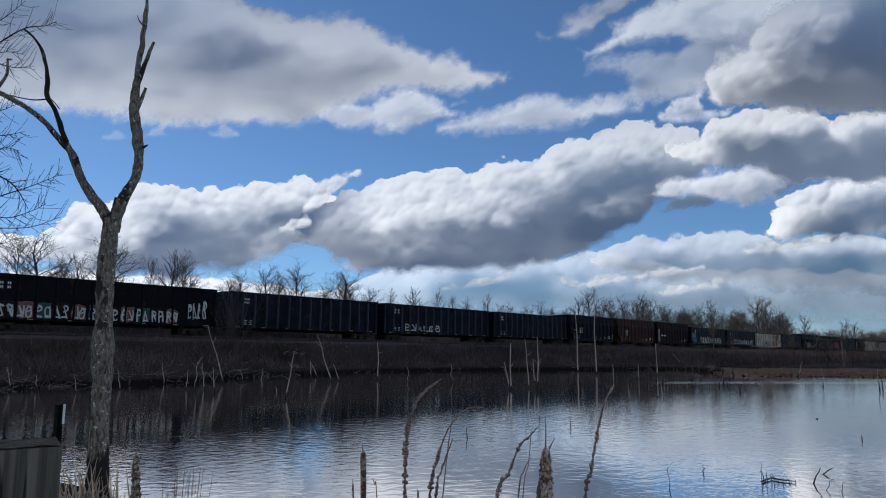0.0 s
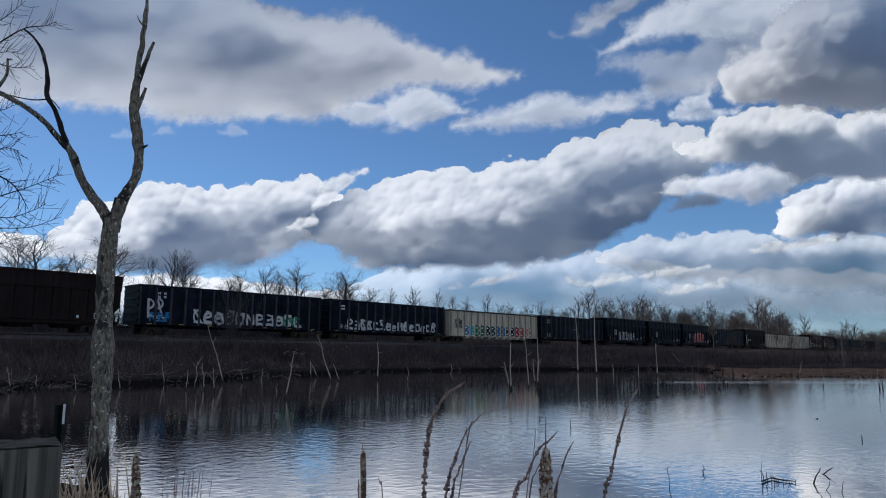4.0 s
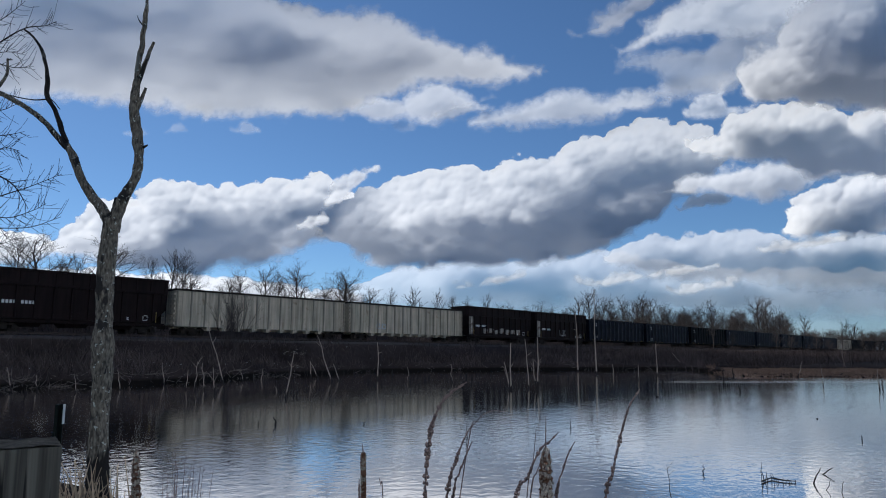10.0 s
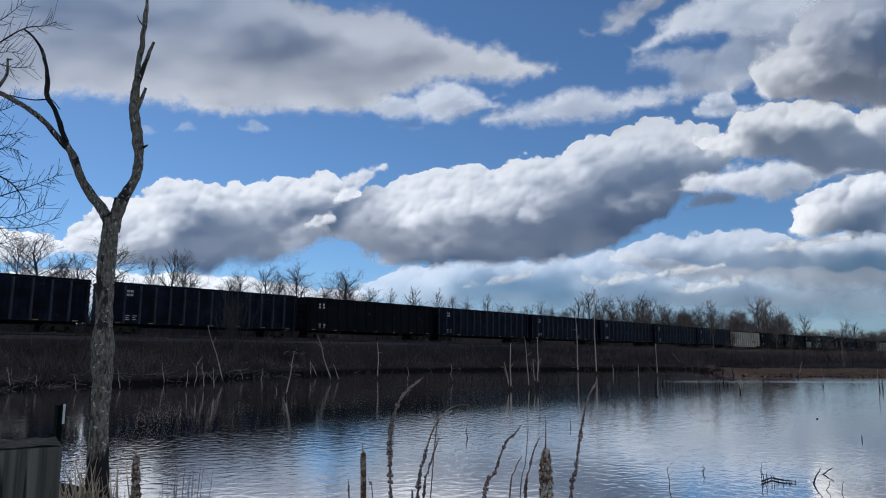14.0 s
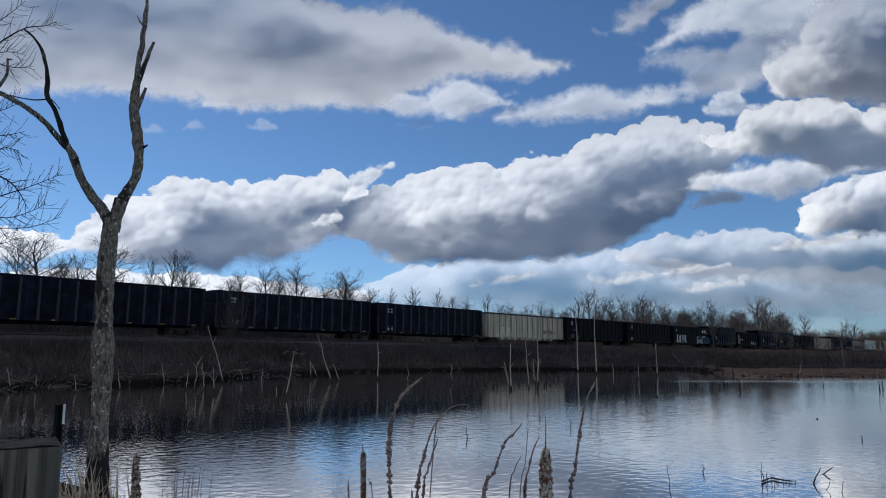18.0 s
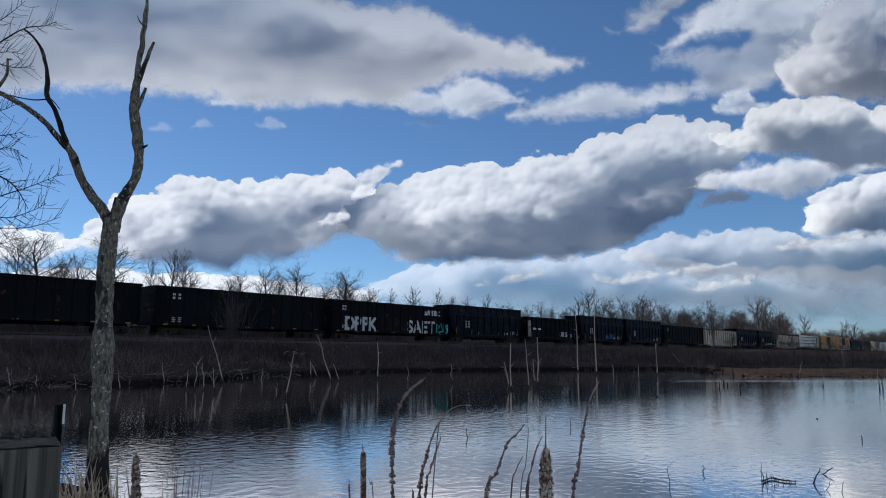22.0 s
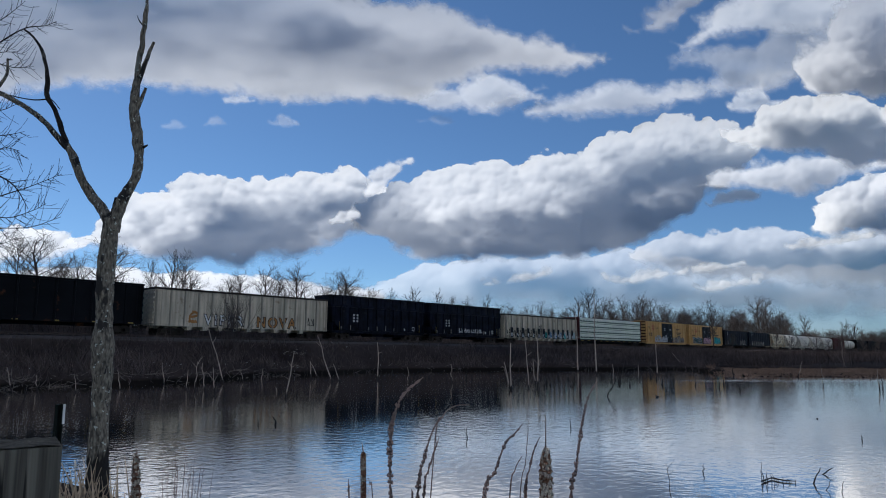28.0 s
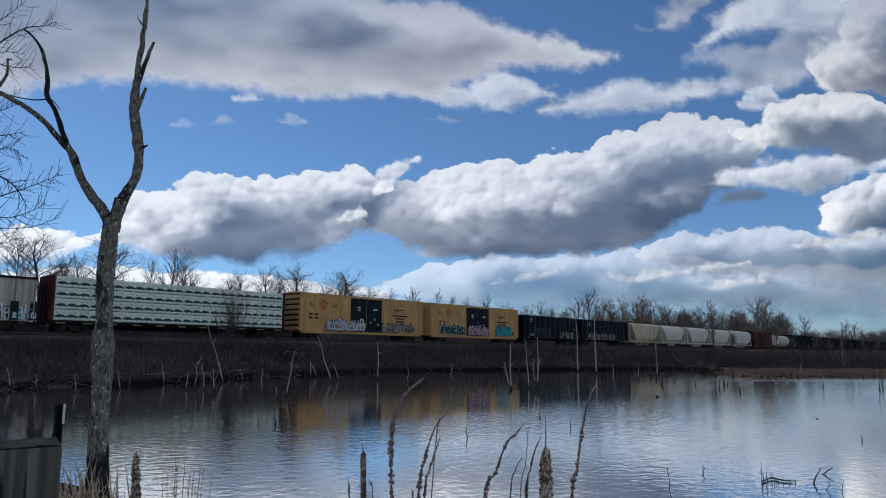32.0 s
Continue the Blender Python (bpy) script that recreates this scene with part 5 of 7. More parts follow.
def tank_car(L, paint, label):
    car = new_car(label)
    V, F = [], []
    tube_into(V, F, [(-L / 2 + 0.6, 0, 2.6), (-L / 2 + 0.75, 0, 2.6), (-L / 2 + 1.2, 0, 2.6), (L / 2 - 1.2, 0, 2.6), (L / 2 - 0.75, 0, 2.6),
                     (L / 2 - 0.6, 0, 2.6)], [0.4, 1.1, 1.5, 1.5, 1.1, 0.4], 28)
    part("tank", mesh_from("tank", V, F, paint, False), car)
    V, F = [], []
    tube_into(V, F, [(0, 0, 4.0), (0, 0, 4.45)], [0.4, 0.4], 14)
    box_into(V, F, -1.3, 1.3, -0.9, 0.9, 4.12, 4.16)
    for x in (-1.3, 1.3):
        box_into(V, F, x - 0.02, x + 0.02, -0.9, -0.86, 4.16, 4.9)
    box_into(V, F, -1.3, 1.3, -0.9, -0.87, 4.86, 4.9)
    part("valve_platform", mesh_from("valve_platform", V, F, M_STEEL), car)
    V, F = [], []
    box_into(V, F, -L / 2, L / 2, -1.35, 1.35, 0.95, 1.1)
    for s in (-1, 1):
        box_into(V, F, s * (L / 2 - 2.0) - 0.4, s * (L / 2 - 2.0) + 0.4, -1.0, 1.0, 1.1, 1.6)
    part("underframe", mesh_from("underframe", V, F, M_STEEL), car)
    running_gear(car, L)
    return car


# the train's run: metres gone by each second of the clip, from its front end
SCALE = 0.96


def run_of(t):
    q = t / 32.0
    return SCALE * t * (32.2243 - 7.5196 * q - 1.26247 * q * q + 1.92871 * q * q * q)


TRAIN = []


def spray(car, name, me, x, z, label=""):
    return part(name, me, car, label, at=pose(x, -1.512, z))


def build_train():
    B, B2, G = M_BLACK, M_BLACK2, M_GRAY
    black_g = "black high-sided open freight car with ribbed sides"
    tall_b = "black hopper car with raised sides"
    rows = [
        (53.6, 74.3, "g", B, black_g), (75.6, 96.3, "g", B2, "black open freight car with faded sprayed lettering along its foot"),
        (97.8, 118.3, "g", B, black_g), (119.5, 140.3, "g", B, "black ribbed open freight car with white sprayed outlines"),
        (141.6, 161.6, "g", B, black_g), (162.8, 178.2, "t", B, tall_b), (179.6, 195.0, "t", M_BROWN, "rusty brown hopper car with raised sides"),
        (196.4, 212.1, "tp", M_DKRED, "dark brown hopper car with a worn pale end panel"),
        (213.6, 234.6, "g", B, "black ribbed open freight car with white and blue graffiti"),
        (235.8, 255.7, "g", B, "black ribbed open freight car with a row of white graffiti"),
        (257.0, 277.7, "c", G, "light grey open freight car with a row of coloured sprayed letters"),
        (279.0, 299.0, "g", B, black_g), (300.1, 316.4, "t", B, "black raised hopper car with silver graffiti"),
        (317.5, 333.3, "t", B, tall_b), (334.4, 350.3, "t", B, "black raised hopper car with a red sprayed burst"),
        (351.3, 372.3, "g", B, black_g), (373.9, 389.3, "tp", M_DKRED, "dark red hopper car with raised sides and a pale end panel"),
        (390.3, 411.0, "c", G, "light grey ribbed open freight car with bottom outlets"),
        (412.0, 432.4, "c", G, "light grey ribbed open freight car with rust stains"),
        (433.6, 449.4, "tp", M_DKRED, "dark brown hopper car with pale scraped patches"),
        (450.7, 466.2, "tp", M_DKRED, "dark brown raised hopper car with a white scrawl"),
        (467.4, 488.1, "g", B, black_g), (489.7, 510.0, "g", B, black_g), (511.6, 532.2, "g", B2, black_g), (533.5, 554.2, "g", B, black_g),
        (555.4, 575.9, "g", B, black_g), (577.2, 597.9, "g", B, black_g), (599.3, 619.9, "g", B, black_g), (621.2, 641.5, "g", B, black_g),
        (643.0, 663.1, "c", G, "light grey ribbed open freight car with faint sprayed initials"),
        (664.3, 684.6, "g", B2, "sooty black open freight car"), (685.9, 705.9, "g", B2, "sooty black open freight car"),
        (707.0, 726.6, "g", B2, "black open freight car with large silver graffiti letters"),
        (727.8, 744.3, "t", B, tall_b), (745.9, 760.9, "l", B2, "low sooty black hopper car"), (762.2, 777.6, "t", B, tall_b),
        (778.7, 794.3, "t", B, tall_b), (795.4, 816.0, "g", B2, "sooty black open freight car"),
        (817.2, 837.6, "c", G, "light grey open freight car with yellow and black graffiti"),
        (838.2, 853.8, "t", B, tall_b), (854.9, 870.3, "t", B, tall_b), (871.5, 891.9, "c", G, "light grey open freight car with blue and black graffiti"),
        (893.1, 916.5, "lum", None, "flat lumber car loaded with white-wrapped bundles"),
        (918.5, 938.2, "box", M_YELLOW, "yellow boxcar with black double doors and silver graffiti"),
        (940.0, 959.5, "box", M_YELLOW, "yellow boxcar with black double doors and pink and teal graffiti"),
        (961.0, 977.4, "g16", B, "blue-black open freight car with teal graffiti"), (978.7, 995.2, "g16", B, "blue-black open freight car with pale graffiti"),
        (996.6, 1009.4, "h", M_TAN, "tan covered hopper car with rust streaks"), (1010.6, 1022.3, "h", M_WHITE, "white covered hopper car"),
        (1023.5, 1036.2, "h", M_WHITE, "white covered hopper car"), (1037.3, 1049.6, "h", M_WHITE, "white covered hopper car"),
        (1050.6, 1065.3, "h", M_WHITE, "white covered hopper car"), (1066.6, 1082.0, "mar", M_MAROON, "dull maroon steel boxcar"),
        (1083.5, 1100.0, "tank", M_WHITE, "white tank car with a valve platform"),
    ]
    s = 1101.5
    for k in range(8):
        rows.append((s, s + 19.2, "g", B2, "sooty black open freight car"))
        s += 20.6
    for i, (a, b, kind, paint, label) in enumerate(rows):
        L = round((b - a) * SCALE * 2) / 2
        if kind == "g":
            car = gondola(L, paint, label, seed=i, deep=0.14 if paint is B else 0.1)
        elif kind == "g16":
            car = gondola(L, paint, label, 4.4, 11, seed=i)
        elif kind == "c":
            car = gondola(L, paint, label, 4.4, 14, seed=i, chutes=True, marks=False, deep=0.15)
        elif kind == "t":
            car = tall_hopper(L, paint, label, seed=i)
        elif kind == "tp":
            car = tall_hopper(L, paint, label, seed=i, panel=True)
        elif kind == "l":
            car = tall_hopper(L, paint, label, H=4.2, lower=4.2, seed=i, panel=True)
        elif kind == "lum":
            car = centerbeam(L, label)
        elif kind == "box":
            car = boxcar(L, paint, label)
        elif kind == "mar":
            car = boxcar(L, paint, label, 4.7, False)
        elif kind == "h":
            car = covered_hopper(L, paint, label, 4.55, paint is M_WHITE)
        else:
            car = tank_car(L, paint, label)
        TRAIN.append((car, (a + b) / 2 * SCALE - 1.4))
        paint_car(i, car, L)


def paint_car(i, car, L):
    """Sprayed graffiti, car by car."""
    h = -L / 2
    if i == 1:
        for k, m in enumerate((M_SILVER,) * 11):
            spray(car, "graffiti", blob_mesh(400 + k, 1.25, 1.35, (M_DKRED, M_FADED, M_DKTEAL)[k % 3]), h + 1.6 + k * 1.34, 1.15, "faded sprayed patch of colour")
            part("graffiti", tag_mesh(100 + k, 1.15, 1.15, m, 2, 0.15), car, "faded sprayed letter", at=pose(h + 1.65 + k * 1.34, -1.522, 1.2))
        spray(car, "graffiti", tag_mesh(120, 2.0, 1.9, M_SILVER, 4), L / 2 - 2.9, 1.6, "white sprayed scrawl")
    elif i == 3:
        spray(car, "graffiti", tag_mesh(131, 6.5, 1.0, M_SILVER, 6, 0.4, 0.6), h + 3.4, 1.3, "white sprayed outline letters")
    elif i == 8:
        spray(car, "graffiti", tag_mesh(141, 1.6, 2.6, M_SILVER, 2), h + 0.7, 1.5, "white scrawl")
        spray(car, "graffiti", tag_mesh(142, 2.2, 0.9, M_BLUE, 3), h + 0.9, 1.3, "blue sprayed block")
        spray(car, "graffiti", tag_mesh(143, 12.5, 1.5, M_SILVER, 11), h + 5.0, 1.25, "white sprayed letters")
        spray(car, "graffiti", tag_mesh(144, 2.4, 1.2, M_GREEN, 3), h + 15.0, 1.3, "green sprayed letters")
    elif i == 9:
        spray(car, "graffiti", tag_mesh(151, 15, 1.3, M_SILVER, 15, 0.5), h + 2.5, 1.25, "row of white sprayed letters")
    elif i == 10:
        cols = (M_BLUE, M_TEAL, M_GREEN, M_GREEN, M_DARKP, M_DARKP, M_BLUE, M_BLUE, M_DARKP, M_DARKP, M_RED, M_RED, M_SALMON, M_ORANGE)
        for k, m in enumerate(cols):
            x = h + 3.0 + k * (L - 3.8) / 14
            g = part("graffiti", cached(("bb", "line", (k // 2) % 2), lambda: block_b_mesh(0.06, M_MARK if (k // 2) % 2 == 0 else M_DARKP)), car,
                     "sprayed capital letter with an outline", at=pose(x, -1.512, 1.1))
            part("letter_fill", cached(("bb", "fill", m.name), lambda: block_b_mesh(0.0, m)), g, at=pose(0, -0.008, 0))
            part("letter_shine", cached(("bb", "shine"), lambda: marks_mesh([(0.1, 0.95, 0.3, 0.16), (0.1, 0.22, 0.38, 0.12)], M_MARK)), g,
                 at=pose(0, -0.016, 0))
        spray(car, "graffiti", tag_mesh(160, 1.6, 1.7, M_DARKP, 3), h + 0.9, 1.9, "black scrawl")
    elif i == 12:
        spray(car, "graffiti", tag_mesh(171, 6.0, 1.7, M_SILVER, 7), h + 4.6, 1.2, "silver sprayed letters")
        spray(car, "graffiti", tag_mesh(471, 6.2, 1.5, M_SILVER, 8, 0.3, 0.6), h + 4.5, 1.25, "silver sprayed letters")
        part("graffiti", tag_mesh(472, 6.0, 1.5, M_DARKP, 9, 0.3, 0.45), car, "black sprayed outlines", at=pose(h + 4.6, -1.53, 1.25))
    elif i == 14:
        spray(car, "graffiti", burst_mesh(7.6, 2.5, M_SALMON), h + 4.6, 1.15, "red sprayed burst")
        part("graffiti", tag_mesh(173, 6.2, 2.0, M_PINK, 6, 0.2, 0.45), car, "pale pink sprayed outlines", at=pose(h + 5.3, -1.518, 1.3))
        part("graffiti", tag_mesh(174, 6.4, 1.8, M_RED, 6, 0.2, 0.5), car, "dark red sprayed strokes", at=pose(h + 5.2, -1.53, 1.35))
    elif i == 16:
        spray(car, "graffiti", tag_mesh(175, 8.5, 0.6, M_DKRED, 8), h + 5, 1.4)
    elif i == 18:
        spray(car, "graffiti", tag_mesh(176, 1.6, 0.8, M_SILVER, 2), h + 4, 1.4, "pale scrawl")
    elif i == 19:
        for k in range(7):
            part("scraped_patch", blob_mesh(440 + k, 1.05, 0.8 - 0.1 * (k % 3), M_PALE), car, "pale scraped paint",
                 at=pose(h + 3.4 + k * 1.28, -1.505, 1.35 + 0.1 * (k % 2)))
    elif i == 20:
        spray(car, "graffiti", tag_mesh(678, 2.0, 1.25, M_SILVER, 3, 0.2, 0.4), h + 6.6, 1.4, "white scrawled tag")
    elif i == 29:
        spray(car, "graffiti", letter_mesh("R.B.", 1.7, M_WHITE, 1, 0.03), h + 3.2, 1.25, "pale sprayed initials")
        spray(car, "graffiti", tag_mesh(179, 3.2, 0.6, M_FADED, 5), h + 14.0, 1.7, "faint red sprayed marks")
    elif i == 32:
        spray(car, "graffiti", letter_mesh("DRPK", 2.1, M_SILVER, 0.9, 0.08), h + 1.9, 1.25, "large silver sprayed letters")
        spray(car, "graffiti", letter_mesh("SAET", 2.05, M_SILVER, 1.12, 0.07), h + 12.0, 1.2, "large silver sprayed letters")
        spray(car, "graffiti", tag_mesh(182, 2.4, 1.5, M_TEAL, 3), h + 17.2, 1.2, "teal sprayed letters")
        spray(car, "graffiti", tag_mesh(183, 4.2, 1.6, M_DKRED, 4), h + 7.6, 1.3, "dull red sprayed cloud")
        spray(car, "graffiti", tag_mesh(184, 3.0, 0.7, M_MARK, 5), h + 15.0, 3.4, "white scrawled tags")
    elif i == 34:
        spray(car, "graffiti", tag_mesh(185, 2.4, 0.8, M_SILVER, 3), h + 9.0, 1.4, "pale scrawl")
    elif i == 35:
        spray(car, "graffiti", tag_mesh(186, 3.0, 0.8, M_BLUE, 3), h + 8.5, 1.4, "violet sprayed marks")
    elif i == 38:
        outlined(car, "VIPER", 1.35, M_MARK, M_DARKP, h + 4.9, 1.2, "white sprayed letters with black outlines", 1.3, 0.02)
        outlined(car, "NOVA", 1.4, M_ORANGE, M_DARKP, h + 10.6, 1.15, "yellow-brown sprayed letters with dark outlines", 1.35, 0.02)
        spray(car, "graffiti", tag_mesh(188, 1.2, 1.2, M_ORANGE, 1), h + 3.2, 1.3)
        spray(car, "graffiti", tag_mesh(189, 0.9, 1.0, M_DARKP, 2), h + 16.9, 1.4)
    elif i == 40:
        spray(car, "graffiti", tag_mesh(190, 5, 0.6, M_SILVER, 6), h + 5.8, 1.4, "pale scrawls")
    elif i == 41:
        for k in range(14):
            x = h + 0.1 + (L - 0.2) * (k + 0.5) / 14
            p = part("graffiti", cached("rib_panel", lambda: marks_mesh([(-0.3, 0, 0.6, 1.45)], M_DARKP)), car, "black sprayed panel over a rib",
                     at=pose(x + 0.68, -1.66, 1.0))
            part("sprayed_mark", tag_mesh(260 + k, 0.42, 0.55, M_MARK, 1), p, "white sprayed mark", at=pose(-0.2, -0.012, 0.15))
            fill = (M_DARKP, M_DKTEAL, M_DARKP, M_TAN, M_DARKP, M_TAN, M_DARKP, M_TEAL, M_BLUE, M_BLUE, M_BLUE, M_TEAL, M_DKTEAL, M_TEAL)[k]
            if k > 6:
                part("graffiti", blob_mesh(640 + k, 0.95, 1.0, fill), car, "sprayed block of colour", at=pose(x - 0.45, -1.506, 1.05))
            part("graffiti", tag_mesh(200 + k, 1.0, 1.3 if k != 6 else 2.4, M_MARK if k > 7 else M_DARKP, 2, 0.3), car, "sprayed scrawl",
                 at=pose(x - 0.5, -1.512, 1.05))
    elif i in (43, 44):
        sets = ((221, 5.6, 1.5, M_SILVER, 7, h + 3.5, "silver sprayed letters with black outlines"),
                (223, 5.2, 1.35, M_PALE, 7, L / 2 - 7.2, "pale sprayed letters with dark outlines")) if i == 43 else (
            (231, 5.0, 1.5, M_DKTEAL, 6, h + 1.2, "dull green sprayed letters with pale edges"),
            (232, 4.4, 1.7, M_PINK, 6, -2.3, "pink sprayed letters"), (233, 3.6, 1.9, M_TEAL, 4, L / 2 - 5.3, "teal sprayed letters with dark edges"))
        for seed, wide, tall, paint, count, x, label in sets:
            part("graffiti", tag_mesh(seed, wide, tall, M_SILVER if paint is M_DKTEAL else M_DARKP, count, 0.3, 2.1), car, "sprayed outline", at=pose(x, -1.66, 1.05))
            part("graffiti", tag_mesh(seed, wide, tall, paint, count), car, label, at=pose(x, -1.672, 1.05))
            part("graffiti", tag_mesh(seed + 50, wide, tall * 0.7, paint, count), car, at=pose(x + 0.2, -1.666, 1.15))
    elif i == 45:
        spray(car, "graffiti", tag_mesh(241, 5.0, 1.6, M_DKTEAL, 8), h + 2.6, 1.1, "teal sprayed letters")
        spray(car, "graffiti", tag_mesh(242, 4.0, 1.3, M_PALE, 6), h + 10.0, 1.1, "pale sprayed letters")
    elif i == 46:
        spray(car, "graffiti", tag_mesh(243, 10.0, 1.2, M_PALE, 14), h + 2.0, 1.1, "pale sprayed letters")


def burst_mesh(w, h, material):
    V, F = [(w / 2, -0.001, h / 2)], []
    n = 26
    r = random.Random(77)
    for k in range(n):
        a = 2 * math.pi * k / n
        q = 1.0 if k % 2 else 0.66
        q *= r.uniform(0.85, 1.05)
        V.append((w / 2 + w / 2 * q * math.cos(a), -0.001, h / 2 + h / 2 * q * math.sin(a)))
    for k in range(n):
        F.append((0, 1 + k, 1 + (k + 1) % n))
    return mesh_from("graffiti", V, F, material)


build_train()


# ---- vegetation ----
def grow(V, F, TV, TF, p, d, length, radius, level, r, spread, droop=0.0, twig_at=3, sides=5, thin=0.008):
    """A limb and all that grows from it; the thin ends go into the crown's mesh."""
    n = 4 if level < 2 else 3 if level < twig_at + 1 else 2
    pts, rad = [p.copy()], [radius]
    q, dd = p.copy(), d.copy()
    for i in range(n):
        dd = (dd + Vector((r.uniform(-1, 1), r.uniform(-1, 1), r.uniform(-0.5, 1) - droop)) * (0.06 if level == 0 else 0.1)).normalized()
        q = q + dd * (length / n)
        pts.append(q.copy())
        rad.append(radius * (1 - 0.55 * (i + 1) / n))
    if level >= twig_at:
        tube_into(TV, TF, pts, rad, 3, False)
    else:
        tube_into(V, F, pts, rad, sides if level == 0 else 4, level == 0)
    if level >= twig_at + 1:
        return
    kids = (13, 6, 4, 3, 0)[min(level, 4)]
    turn = r.uniform(0, 6.28)
    for k in range(kids):
        f = (0.42 if level == 0 else 0.2) + (0.58 if level == 0 else 0.8) * (k + r.random() * 0.8) / kids
        i = min(int(f * n), n - 1)
        a = pts[i].lerp(pts[i + 1], f * n - i)
        side = dd.cross(Vector((r.uniform(-1, 1), r.uniform(-1, 1), r.uniform(-1, 1)))).normalized()
        nd = (dd * (1 - spread) + side * spread + Vector((0, 0, 0.22 - droop))).normalized()
        part_of = r.uniform(0.42, 0.68)
        if level == 0:
            # limbs set round the stem in turn, rising the more steeply the higher they start
            turn += 2.4 + r.uniform(-0.4, 0.4)
            lift = radians(r.uniform(32, 46) + 30 * f * f)
            nd = Vector((math.cos(turn) * math.cos(lift), math.sin(turn) * math.cos(lift), math.sin(lift)))
            part_of = (0.26 + 0.24 * spread) * (1.1 - 0.5 * f) * r.uniform(0.75, 1.1)
        grow(V, F, TV, TF, a, nd, length * part_of, max(rad[i] * 0.6, thin), level + 1, r, spread, droop, twig_at, sides, thin)


def tree_meshes(seed, height, spread, girth, material, twig_at=2):
    r = random.Random(seed)
    V, F, TV, TF = [], [], [], []
    grow(V, F, TV, TF, Vector((0, 0, -0.2)), Vector((r.uniform(-0.05, 0.05), r.uniform(-0.05, 0.05), 1)).normalized(), height * 0.72, girth, 0, r,
         spread, 0.0, twig_at, 5, 0.0065 if twig_at > 2 else 0.012)
    top = max(max(v[2] for v in TV), max(v[2] for v in V))
    k = height / top
    return (mesh_from("trunk", [Vector(v) * k for v in V], F, material), mesh_from("crown", [Vector(v) * k for v in TV], TF, material))


TREE_KINDS = [tree_meshes(300 + i, 10.0, (0.5, 0.56, 0.46, 0.6)[i % 4], (0.1, 0.12, 0.095, 0.125)[i % 4], M_FARTWIG, 3) for i in range(8)]
THIN_KINDS = [tree_meshes(340 + i, 10.0, 0.36, 0.11, M_FARTWIG, 2) for i in range(3)]
WOOD_KINDS = [tree_meshes(360 + i, 10.0, (0.5, 0.56, 0.46, 0.6)[i % 4], 0.1, M_FARTWIG, 2) for i in range(6)]


def bare_tree(px, top, depth, kind, wide=1.0, label="bare winter tree behind the railway", group="bare trees behind the railway"):
    base = place(px, HORIZON, depth)
    z = float(ground_z(base.x, base.y))
    h = place(px, top, depth).z - z
    ob = tagged(new("tree"), label, "tree", group)
    ob.location = (base.x, base.y, z)
    ob.rotation_euler = (0, 0, rng.uniform(0, 6.28))
    ob.scale = (h / 10 * wide, h / 10 * wide, h / 10)
    part("trunk", kind[0], ob)
    part("crown", kind[1], ob)
    return ob


def track_depth(px):
    return 140200 * 0.7361 / (1902 - px)


